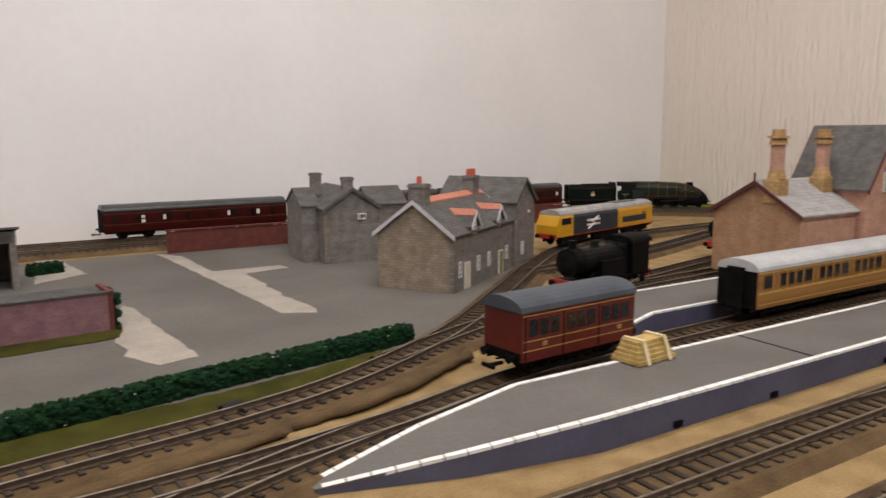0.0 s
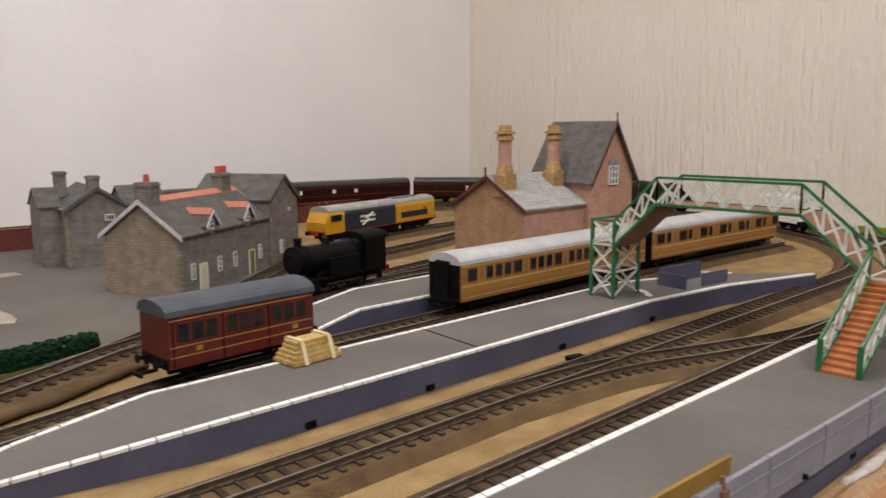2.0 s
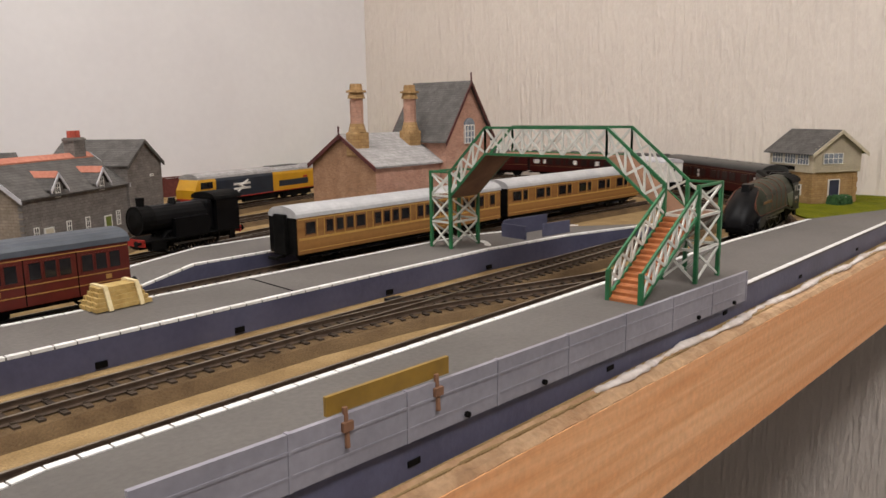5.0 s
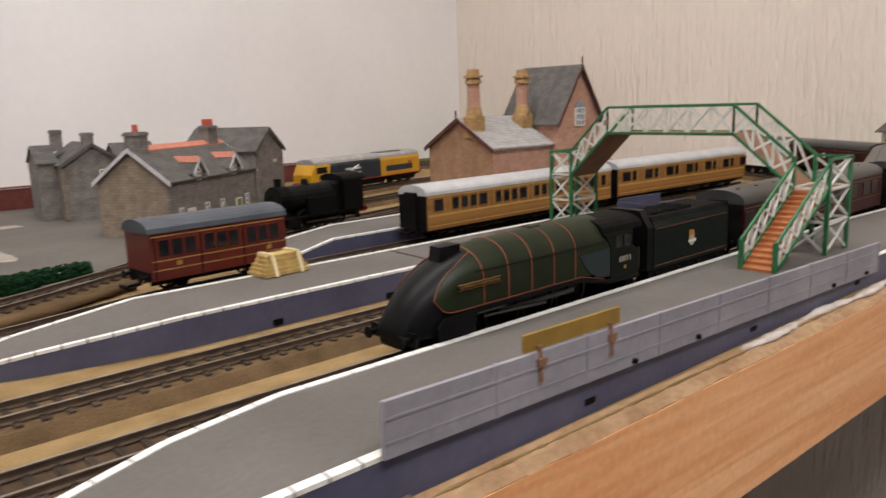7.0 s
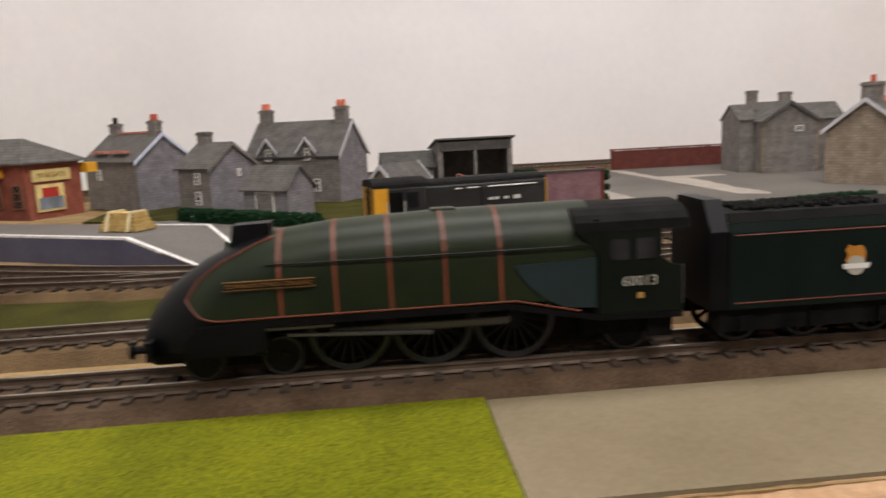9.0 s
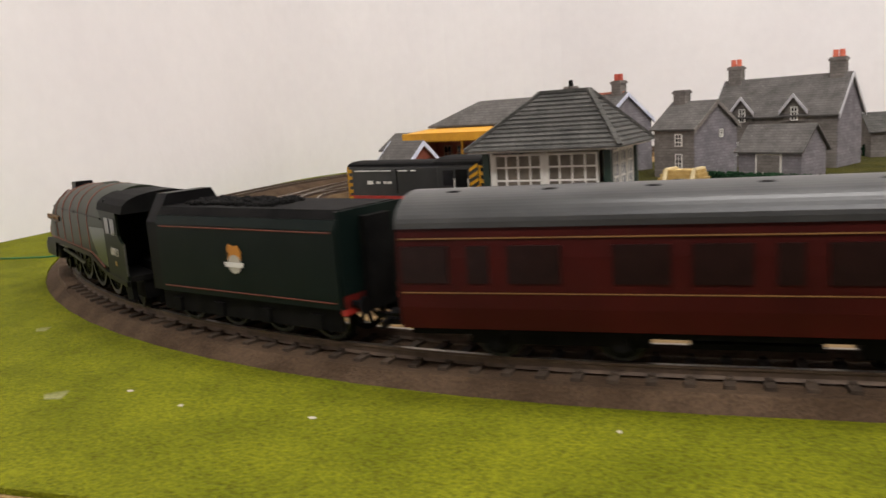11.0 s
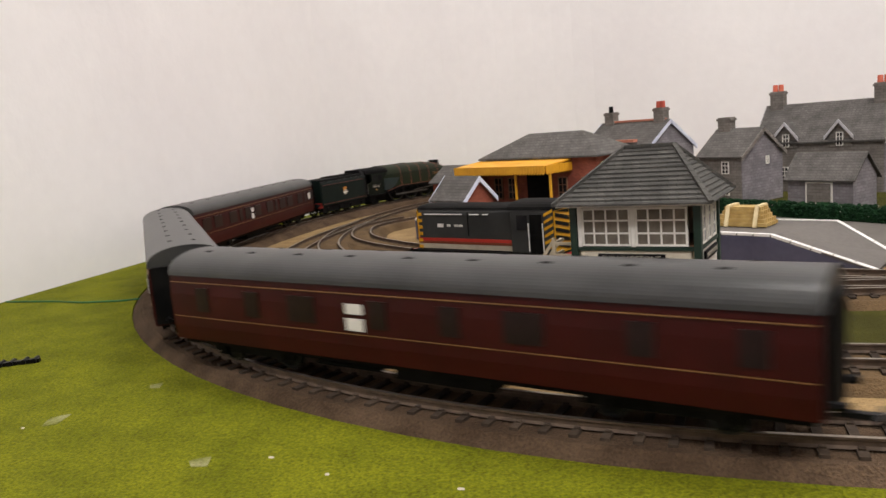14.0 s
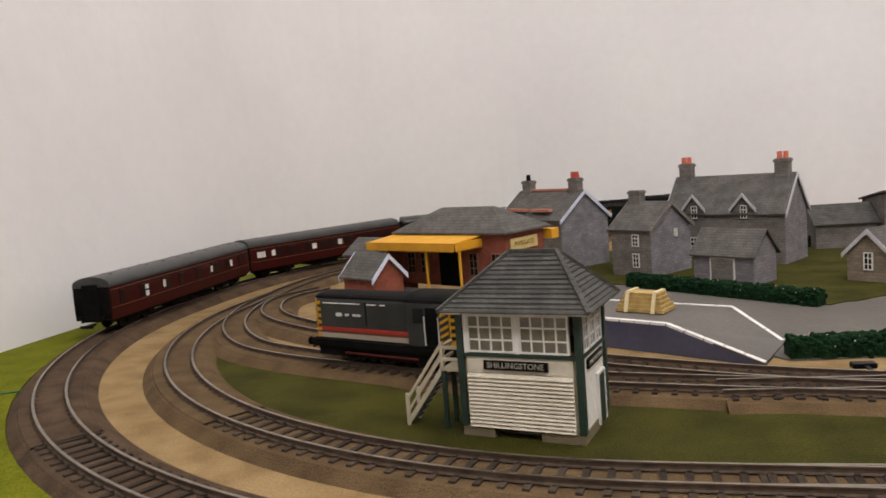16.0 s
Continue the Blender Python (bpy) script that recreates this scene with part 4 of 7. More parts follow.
def sash(parent, m, w, h, cols=2, rows=3, frame="white_t", glass="glass", proud=0.0008):
    """A window: frame, glazing bars and pane, facing the local -y."""
    bm = bmesh.new()
    t = 0.0009
    box(bm, -w / 2, -proud, 0, -w / 2 + t, proud, h), box(bm, w / 2 - t, -proud, 0, w / 2, proud, h)
    box(bm, -w / 2 + t, -proud, 0, w / 2 - t, proud, t), box(bm, -w / 2 + t, -proud, h - t, w / 2 - t, proud, h)
    fr = part("window", bm, frame, parent, at=m)
    for i in range(1, cols):
        x = -w / 2 + w * i / cols
        part("glazing_bar", B(x - 0.0004, -proud * 0.7, t, x + 0.0004, proud * 0.7, h - t), frame, fr)
    for i in range(1, rows):
        z = h * i / rows
        part("glazing_bar", B(-w / 2 + t, -proud * 0.6, z - 0.0004, w / 2 - t, proud * 0.6, z + 0.0004), frame, fr)
    part("pane", B(-w / 2 + 0.0005, -proud * 0.35, 0.0005, w / 2 - 0.0005, proud * 0.35, h - 0.0005), glass, fr)
    return fr


def face(x, y, z, rz=0):
    return pose(x, y, z, 0, 0, rz)


def door(parent, m, w, h, mat):
    d = part("door", B(-w / 2, -0.0008, 0, w / 2, 0.0006, h), mat, parent, at=m)
    part("door_frame", box(box(B(-w / 2 - 0.0012, -0.001, 0, -w / 2 - 0.0001, 0.0006, h + 0.0012), w / 2 + 0.0001, -0.001, 0, w / 2 + 0.0012, 0.0006, h + 0.0012), -w / 2, -0.001, h + 0.0001, w / 2, 0.0006, h + 0.0012), "white_t", parent, at=m)
    return d


def dormer(parent, x, yf, zb, w, peak, depth, wall, roof, barge, tile):
    """A gabled dormer facing -y, its face flush with the wall."""
    e = zb + (peak - zb) * 0.5
    part("dormer_wall", prism(bmesh.new(), [(x - w / 2, zb), (x + w / 2, zb), (x + w / 2, e), (x, peak), (x - w / 2, e)], yf, yf + depth, "y"), wall, parent)
    for s in (-1, 1):
        xe = x + s * (w / 2 + 0.003)
        ze = e - (peak - e) / (w / 2) * 0.003
        part("dormer_roof", prism(bmesh.new(), [(x, peak), (xe, ze), (xe, ze + 0.0012), (x, peak + 0.0012)], yf - 0.003, yf + depth, "y"), roof, parent)
        part("bargeboard", prism(bmesh.new(), [(x, peak + 0.0014), (x, peak - 0.0022), (xe, ze - 0.0022), (xe, ze + 0.0014)], yf - 0.0042, yf - 0.0031, "y"), barge, parent)
    if tile:
        part("ridge_tiles", prism(bmesh.new(), [(x - 0.0042, peak - 0.0030), (x, peak + 0.0028), (x + 0.0042, peak - 0.0030), (x + 0.0036, peak - 0.0040), (x - 0.0036, peak - 0.0040)], yf - 0.0028, yf + depth, "y"), tile, parent)
    sash(parent, face(x, yf - 0.0006, zb + 0.001), 0.0068, 0.0135, 2, 3)


def cottage_row():
    """Long stone house with dormers and a cross wing at its far end. Local x runs along the front."""
    h = thing("stone_cottage", pose(0.356, 0.627, 0.001, 0, 0, 31.6), "grey stone card cottage with orange ridge tiles and red pots", "house")
    D = 0.0813
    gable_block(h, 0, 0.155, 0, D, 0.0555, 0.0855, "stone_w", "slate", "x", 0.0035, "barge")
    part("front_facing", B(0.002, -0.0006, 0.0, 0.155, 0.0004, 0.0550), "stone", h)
    part("ridge_tiles", prism(bmesh.new(), [(D / 2 - 0.0062, 0.0836), (D / 2, 0.0882), (D / 2 + 0.0062, 0.0836), (D / 2 + 0.0062, 0.0820), (D / 2 - 0.0062, 0.0820)], 0.018, 0.155, "x"), "tile_o", h, "orange clay ridge tiles")
    chimney(h, 0.011, D / 2, 0.078, 0.1015, "stone", 1, 0.013, 0.017)
    chimney(h, 0.134, D / 2, 0.08, 0.1035, "stone", 3, 0.018, 0.012)
    for x in (0.046, 0.112):
        dormer(h, x, -0.001, 0.0505, 0.018, 0.073, 0.03, "stone", "slate", "barge", "tile_o")
    for x in (0.014, 0.058, 0.086, 0.136):
        sash(h, face(x, -0.0008, 0.013), 0.0065, 0.015, 2, 3)
    door(h, face(0.030, -0.001, 0.0), 0.010, 0.0245, "door_c")
    door(h, face(0.118, -0.001, 0.0), 0.009, 0.024, "door_g")
    # quoins at the gable corner
    for i in range(9):
        part("quoin", B(-0.0008, -0.0012, 0.002 + i * 0.006, 0.0042 - 0.0014 * (i % 2), 0.003, 0.0068 + i * 0.006), "stone", h)
    # cross wing, set forward
    w = thing("cross_wing", pose(0.356, 0.627, 0.001, 0, 0, 31.6), "tall plain grey stone gabled house at the row's end", "house")
    gable_block(w, 0.1555, 0.222, -0.003, 0.09, 0.0735, 0.098, "stone", "slate", "y", 0.0025, "slate")
    sash(w, face(0.179, -0.0038, 0.012), 0.006, 0.015, 2, 3)
    sash(w, face(0.20, -0.0038, 0.058), 0.005, 0.003, 1, 1)
    return h


cottage_row()


def yard_house():
    """Grey L-plan house seen from its gable end."""
    h = thing("stone_house", pose(0.325, 0.8475, 0.001, 0, 0, -6), "plain grey stone card house with two chimneys", "house")
    gable_block(h, 0, 0.068, 0, 0.10, 0.0645, 0.0865, "stone", "slate", "y", 0.003, "slate")
    gable_block(h, -0.020, 0.0, 0.024, 0.088, 0.066, 0.0845, "stone", "slate", "x", 0.002)
    gable_block(h, 0.0682, 0.115, 0.03, 0.088, 0.064, 0.083, "stone", "slate", "x", 0.002)
    chimney(h, 0.034, 0.018, 0.078, 0.099, "stone", 0, 0.012, 0.010)
    chimney(h, 0.008, 0.058, 0.078, 0.103, "stone", 0, 0.012, 0.010)
    sash(h, face(0.045, -0.0008, 0.050), 0.010, 0.007, 3, 1)
    for i in range(10):
        for x in (-0.0008, 0.0688):
            part("quoin", B(x - (0.0 if x < 0 else 0.004 - 0.0014 * (i % 2)), -0.0012, 0.002 + i * 0.0062, x + (0.004 - 0.0014 * (i % 2) if x < 0 else 0.0), 0.003, 0.0072 + i * 0.0062), "stone_w", h)


yard_house()


def station_house():
    h = thing("station_house", pose(0.593, 0.428, PLAT), "salmon brick station house with maroon bargeboards and tall chimneys", "station building")
    # low wing
    gable_block(h, 0, 0.088, 0.004, 0.094, 0.0605, 0.0875, "brick_st", "slate_l", "x", 0.004, "maroon_trim")
    # west gable: the same brick, with its shade put into a browner colour
    part("gable_facing", P([(0.0035, 0.0), (0.0945, 0.0), (0.0945, 0.060), (0.049, 0.0868), (0.0035, 0.060)], -0.0008, -0.0001, "x"), "brick_st_shade", h)
    part("finial", R((-0.0045, 0.049, 0.086), (-0.0045, 0.049, 0.096), 0.0009), "maroon_trim", h)
    # tall cross gable
    gable_block(h, 0.0885, 0.1585, -0.004, 0.068, 0.0845, 0.1375, "brick_st", "slate", "y", 0.0045, "maroon_trim")
    part("finial", R((0.1235, -0.008, 0.137), (0.1235, -0.008, 0.147), 0.0008), "maroon_trim", h)
    wn = sash(h, face(0.1235, -0.0048, 0.076), 0.0155, 0.019, 3, 3, proud=0.0012, glass="glass_b")
    ar = bmesh.new()
    prism(ar, [(0.00775 * math.cos(radians(a)), 0.019 + 0.0068 * math.sin(radians(a))) for a in range(0, 181, 15)], -0.001, 0.001, "y")
    part("arched_light", ar, "glass_b", wn)
    part("string_course", B(0.0, 0.0025, 0.0575, 0.088, 0.0039, 0.0605), "barge", h)
    for cx, cy in ((0.006, 0.034), (0.077, 0.034)):
        ch = part("chimney", B(cx - 0.0085, cy - 0.0075, 0.068, cx + 0.0085, cy + 0.0075, 0.0905, bevel=0.0015), "brick_tan", h, "tall ochre and pink ornamental chimney")
        part("shaft", R((cx, cy, 0.0905), (cx, cy, 0.122), 0.0062, 8), "brick_st", ch)
        part("collar", R((cx, cy, 0.0985), (cx, cy, 0.0905), 0.0066, 8, 0.0085), "brick_tan", ch)
        part("crown", R((cx, cy, 0.1215), (cx, cy, 0.1275), 0.0085, 8, 0.0066), "brick_tan", ch)
        part("rim", R((cx, cy, 0.127), (cx, cy, 0.129), 0.0094, 8), "brick_tan", ch)
        part("pot", R((cx, cy, 0.129), (cx, cy, 0.135), 0.0062, 8, 0.0055), "brick_tan", ch)


station_house()


def stone_signal_box():
    b = thing("stone_signal_box", pose(1.156, 0.219, 0.0014, 0, 0, -33), "signal box of tan stone with cream boarded upper storey", "signal box")
    W, D, Z1, Z2 = 0.070, 0.078, 0.040, 0.068
    part("lower_wall", B(0, 0, 0, W, D, Z1), "brick_tan", b)
    part("upper_wall", P([(0 - 0.002, Z1), (W + 0.002, Z1), (W + 0.002, Z2), (W / 2, 0.092), (-0.002, Z2)], -0.002, D + 0.002, "y"), "cream", b)
    for i in range(16):
        z = Z1 + 0.001 + i * 0.0031
        half = (W / 2 + 0.001) if z < Z2 else (W / 2 + 0.001) * (0.092 - z) / (0.092 - Z2)
        if half > 0.004:
            part("weatherboard", B(W / 2 - half, -0.0034, z, W / 2 + half, -0.0021, z + 0.0022), "cream", b)
    for s in (-1, 1):
        e = W / 2 + s * (W / 2 + 0.008)
        ze = Z2 - (0.092 - Z2) / (W / 2) * 0.0075
        part("roof_slope", P([(W / 2, 0.0925), (e, ze), (e, ze + 0.0016), (W / 2, 0.0945)], -0.008, D + 0.008, "y"), "slate", b)
        part("bargeboard", P([(W / 2, 0.0946), (W / 2, 0.0895), (e, ze - 0.003), (e, ze + 0.0017)], -0.0092, -0.008, "y"), "cream", b)
    sash(b, face(W / 2 - 0.008, -0.0038, 0.051), 0.030, 0.014, 4, 2, glass="glass_b")
    for k in range(3):
        sash(b, face(-0.0026, 0.015 + k * 0.024, 0.050, -90), 0.021, 0.015, 4, 2, glass="glass_b")
    door(b, face(W * 0.48, -0.0006, 0.0), 0.015, 0.030, "door_b")
    for k in range(2):
        sash(b, face(-0.0008, 0.022 + k * 0.034, 0.010, -90), 0.008, 0.014, 1, 2)
    for z in range(6):
        for x in (0.0, W - 0.007):
            part("quoin", B(x - 0.0006, -0.0012, 0.001 + z * 0.0064, x + 0.007 - 0.002 * (z % 2), 0.004, 0.0068 + z * 0.0064), "brick_tan", b)
    part("name_plate", B(-0.0034, 0.030, 0.0425, -0.0021, 0.068, 0.0475), "black", b)


stone_signal_box()


def timber_signal_box():
    """White boarded signal box with a hipped slate roof, windows all round and outside steps."""
    b = thing("timber_signal_box", pose(-0.4170, 0.3010, 0.0012, 0, 0, -12), "cream weatherboarded signal box with green corner posts and grey hipped roof", "signal box")
    W, D, Z0, Z1, Z2 = 0.0560, 0.038, 0.0048, 0.0385, 0.0590
    bm = B(-0.001, -0.001, 0, 0.0145, D + 0.001, Z0)
    box(bm, 0.037, -0.001, 0, W + 0.001, D + 0.001, Z0), box(bm, 0.0145, 0.006, 0, 0.037, D + 0.001, Z0)
    part("plinth", bm, "tan", b, "tan plinth with a dark opening")
    part("core", B(0.0006, 0.0006, Z0, W - 0.0006, D - 0.0006, Z1 + 0.0005), "cream", b)
    n = 14
    for i in range(n):
        z = Z0 + i * 0.0018
        bm = bmesh.new()
        prism(bm, [(0.0003, z), (-0.0019, z), (-0.0003, z + 0.0017), (0.0003, z + 0.0017)], 0.003, W - 0.003, "x")
        part("weatherboard", bm, "cream_w", b)
    part("front_facing", B(0.003, -0.0006, Z0 + n * 0.0018 + 0.0002, W - 0.003, 0.0005, Z1 - 0.001), "cream_w", b)
    part("side_facing", B(W - 0.0005, 0.003, Z0 + 0.0002, W + 0.0006, D - 0.003, Z1 - 0.001), "white_t", b)
    for x, y in ((0, 0), (W, 0), (0, D), (W, D)):
        part("corner_post", B(x - 0.0015, y - 0.0015, Z0, x + 0.0016, y + 0.0016, Z2), "green_t", b, "dark green corner post")
    for x0, y0, x1, y1 in ((0.0017, -0.0012, W - 0.0017, 0.0008), (W - 0.0008, 0.0017, W + 0.0012, D - 0.0017), (-0.0012, 0.0017, 0.0008, D - 0.0017)):
        part("sill_beam", B(x0, y0, Z1 - 0.0008, x1, y1, Z1 + 0.0008), "green_t", b)
        part("head_beam", B(x0, y0, Z2 - 0.0012, x1, y1, Z2), "green_t", b)
    hw = (W - 0.006) / 2
    for k in range(2):
        sash(b, face(0.003 + hw * (k + 0.5), -0.0002, Z1 + 0.0012), hw - 0.0022, Z2 - Z1 - 0.003, 4, 3, glass="glass_s", proud=0.0009)
        part("mullion", B(0.003 + hw * (k + 0.5) - hw / 2 - 0.0009, -0.001, Z1 + 0.0008, 0.003 + hw * (k + 0.5) - hw / 2 + 0.0009, 0.0006, Z2 - 0.0012), "white_t", b)
    for k in range(3):
        sash(b, face(W + 0.0002, 0.0035 + (D - 0.007) * (k + 0.5) / 3, Z1 + 0.0012, 90), (D - 0.007) / 3 - 0.0014, Z2 - Z1 - 0.003, 2, 3, glass="glass_b", proud=0.0009)
        sash(b, face(-0.0002, 0.0035 + (D - 0.007) * (k + 0.5) / 3, Z1 + 0.0012, -90), (D - 0.007) / 3 - 0.0014, Z2 - Z1 - 0.003, 2, 3, glass="glass_b", proud=0.0009)
    part("back_wall", B(0.0016, D - 0.0008, Z1, W - 0.0016, D, Z2), "cream", b)
    part("inside_floor", B(0.002, 0.002, Z1 + 0.0006, W - 0.002, D - 0.002, Z1 + 0.0012), "ramp", b)
    part("lever_frame", B(0.012, 0.016, Z1 + 0.0013, 0.042, 0.020, Z1 + 0.008), "timber", b)
    # hipped roof with courses of slates
    o, zr = 0.0072, 0.0825
    rx0, rx1, ym = D / 2 + 0.0005, W - D / 2 - 0.0005 + 0.006, D / 2
    nz = 13
    for i in range(nz):
        f0, f1 = i / nz, (i + 1) / nz
        def ring(f, z, grow=0.0):
            return [(-o + (rx0 + o) * f - grow, -o + (ym + o) * f - grow, z), (W + o - (W + o - rx1) * f + grow, -o + (ym + o) * f - grow, z), (W + o - (W + o - rx1) * f + grow, D + o - (D + o - ym) * f + grow, z), (-o + (rx0 + o) * f - grow, D + o - (D + o - ym) * f + grow, z)]
        z0, z1 = Z2 + (zr - Z2) * f0, Z2 + (zr - Z2) * f1
        bm = bmesh.new()
        loft(bm, [ring(f0, z0, 0.0004), ring(f0, z0 + 0.0007, 0.0004), ring(min(f1, 0.995), z1 + 0.0001)])
        part("slate_course", bm, "slate_d", b)
    bm = bmesh.new()
    for (x, y) in ((-o, -o), (W + o, -o), (W + o, D + o), (-o, D + o)):
        bar(bm, (x, y, Z2 + 0.0009), (rx0 if x < 0 else rx1, ym, zr + 0.0008), 0.0014, 0.0022)
    bar(bm, (rx0, ym, zr + 0.0008), (rx1, ym, zr + 0.0008), 0.0014, 0.0022)
    part("hip_tiles", bm, "slate_d", b)
    part("soffit", B(-o + 0.001, -o + 0.001, Z2 - 0.0008, W + o - 0.001, D + o - 0.001, Z2 + 0.0003), "white_t", b)
    # name boards
    nb = part("name_board", B(0.0115, -0.0018, 0.0320, 0.0420, -0.0007, 0.0362), "black", b, "black name board with white letters")
    lettering("lettering", "SHILLINGSTONE", 0.0037, nb, pose(0.02675, -0.0019, 0.0341, 90), "number")
    nb2 = part("name_board", B(W + 0.0007, 0.007, 0.0320, W + 0.0018, 0.031, 0.0362), "black", b, "black name board with white letters")
    lettering("lettering", "SHILLINGSTONE", 0.0029, nb2, pose(W + 0.0019, 0.019, 0.0341, 90, 0, 90), "number")
    door(b, face(W + 0.001, 0.027, Z0 - 0.003, 90), 0.0095, 0.023, "green_t")
    # outside landing and steps
    part("landing", B(-0.013, 0.004, 0.0285, -0.0012, 0.016, 0.0298), "cream", b)
    for x, y in ((-0.0122, 0.0048), (-0.0122, 0.0152)):
        part("landing_post", B(x - 0.001, y - 0.001, 0, x + 0.001, y + 0.001, 0.0285), "green_t", b)
    for z in (0.0335, 0.0392):
        part("landing_rail", box(B(-0.0132, 0.0036, z, -0.0012, 0.0048, z + 0.0014), -0.0132, 0.0049, z, -0.012, 0.0162, z + 0.0014), "cream", b)
    part("landing_stanchion", B(-0.0132, 0.0034, 0.0298, -0.0116, 0.005, 0.0425), "cream", b)
    x0, x1 = -0.0335, -0.0132
    for y in (0.0045, 0.0155):
        bm = bmesh.new()
        bar(bm, (x0, y, 0.0012), (x1, y, 0.0285), 0.0022, 0.0008)
        bar(bm, (x0 + 0.0006, y, 0.0135), (x1, y, 0.0405), 0.0015, 0.0008)
        bar(bm, (x0 + 0.0006, y, 0.0075), (x1, y, 0.0345), 0.0011, 0.0008)
        part("stringer", bm, "cream", b, "cream painted stair side")
        part("newel", B(x0 - 0.0004, y - 0.0007, 0, x0 + 0.0012, y + 0.0007, 0.016), "cream", b)
    for i in range(8):
        f = (i + 0.5) / 8
        x, z = x0 + (x1 - x0) * f, 0.0012 + 0.0273 * f
        part("tread", B(x - 0.0018, 0.005, z, x + 0.0018, 0.015, z + 0.0009), "green_t", b)


timber_signal_box()


def plain_house(name, m, W, D, eave, ridge, label, wall, roof, barge, chim=(), win=(), group="", side_wall=None, doors=(), tile=None):
    """A small gabled house; ridge along local x, front facing -y."""
    h = thing(name, m, label, "house", group)
    gable_block(h, 0, W, 0, D, eave, ridge, wall, roof, "x", 0.003, barge)
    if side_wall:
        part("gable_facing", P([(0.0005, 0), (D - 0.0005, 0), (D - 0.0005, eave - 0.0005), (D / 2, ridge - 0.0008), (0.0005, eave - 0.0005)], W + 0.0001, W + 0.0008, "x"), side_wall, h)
    for x, y, z, pots, pot in chim:
        chimney(h, x, y, ridge - 0.012, z, wall if wall != "brick" else "brick", pots, pot=pot)
    for x, z, w, hh, where in win:
        mm = face(x, -0.0006, z) if where == "f" else face(W + 0.001, x, z, 90)
        sash(h, mm, w, hh, 2, 3)
    for x, w, hh, mat in doors:
        door(h, face(x, -0.0006, 0), w, hh, mat)
    if tile:
        part("ridge_tiles", B(0.004, D / 2 - 0.002, ridge + 0.0008, W - 0.004, D / 2 + 0.002, ridge + 0.003), tile, h)
    return h


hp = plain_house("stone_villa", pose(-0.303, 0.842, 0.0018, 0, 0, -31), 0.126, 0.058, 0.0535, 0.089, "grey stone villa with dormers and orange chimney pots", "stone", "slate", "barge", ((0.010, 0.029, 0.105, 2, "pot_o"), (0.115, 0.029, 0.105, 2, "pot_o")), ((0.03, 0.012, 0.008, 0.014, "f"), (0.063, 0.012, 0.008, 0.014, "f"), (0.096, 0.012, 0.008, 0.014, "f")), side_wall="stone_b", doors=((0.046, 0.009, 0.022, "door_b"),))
for dx in (0.032, 0.086):
    dormer(hp, dx, -0.001, 0.0455, 0.022, 0.0715, 0.026, "stone", "slate", "barge", None)
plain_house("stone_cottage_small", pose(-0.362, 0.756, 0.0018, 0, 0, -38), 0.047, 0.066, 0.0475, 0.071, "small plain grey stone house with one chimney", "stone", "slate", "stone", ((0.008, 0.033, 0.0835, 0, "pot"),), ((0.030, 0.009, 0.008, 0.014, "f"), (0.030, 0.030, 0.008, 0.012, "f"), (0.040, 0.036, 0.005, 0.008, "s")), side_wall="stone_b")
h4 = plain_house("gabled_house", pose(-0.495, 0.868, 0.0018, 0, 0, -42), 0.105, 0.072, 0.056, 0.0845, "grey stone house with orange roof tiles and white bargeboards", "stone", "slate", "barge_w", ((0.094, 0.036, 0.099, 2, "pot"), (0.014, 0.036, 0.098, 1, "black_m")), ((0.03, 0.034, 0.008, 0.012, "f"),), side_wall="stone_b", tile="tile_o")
for dx in (0.03, 0.07):
    part("orange_tiles", bar(bmesh.new(), (dx - 0.016, 0.004, 0.0655), (dx + 0.016, 0.004, 0.0655), 0.003, 0.006), "tile_o", h4, "orange ridge tiles")
plain_house("stone_outhouse", pose(-0.287, 0.700, 0.0018, 0, 0, -39), 0.060, 0.036, 0.027, 0.0465, "low grey stone outhouse with slate roof", "stone_b", "slate", None, doors=((0.030, 0.022, 0.022, "stone"),))
gh = thing("garden_hut", pose(-0.164, 0.675, 0.0018, 0, 0, -41), "small brown stone hut with a white window in its gable", "hut")
gable_block(gh, 0, 0.036, 0, 0.055, 0.0255, 0.0435, "stone_w", "slate", "y", 0.003, "barge")
sash(gh, face(0.018, -0.0008, 0.010), 0.0075, 0.015, 2, 3)


def open_shed():
    s = thing("cart_shed", pose(-0.078, 0.874, 0.0012, 0, 0, 3), "dark grey open-fronted shed with sloping roof", "shed")
    W, D = 0.094, 0.07
    part("back_wall", B(0, D - 0.002, 0, W, D, 0.048), "stone", s)
    part("side_wall", P([(0, 0), (D, 0), (D, 0.048), (0, 0.0585)], 0, 0.002, "x"), "stone", s)
    part("side_wall", P([(0, 0), (D, 0), (D, 0.048), (0, 0.0585)], W - 0.002, W, "x"), "stone", s)
    part("fascia", B(0.002, -0.0004, 0.046, W - 0.002, 0.0016, 0.0575), "slate", s)
    for x in (0.002, 0.045, W - 0.006):
        part("post", B(x, 0, 0, x + 0.004, 0.004, 0.046), "stone", s)
    part("roof", P([(-0.004, 0.0600), (D + 0.004, 0.0475), (D + 0.004, 0.0495), (-0.004, 0.0620)], -0.003, W + 0.003, "x"), "slate", s)
    # lean-to wing with a long slope
    w = thing("lean_to", pose(-0.145, 0.880, 0.0012, 0, 0, 3), "grey stone outbuilding with a long dark roof slope", "shed")
    gable_block(w, 0, 0.062, 0, 0.06, 0.028, 0.046, "stone", "slate_d", "x", 0.003)


open_shed()


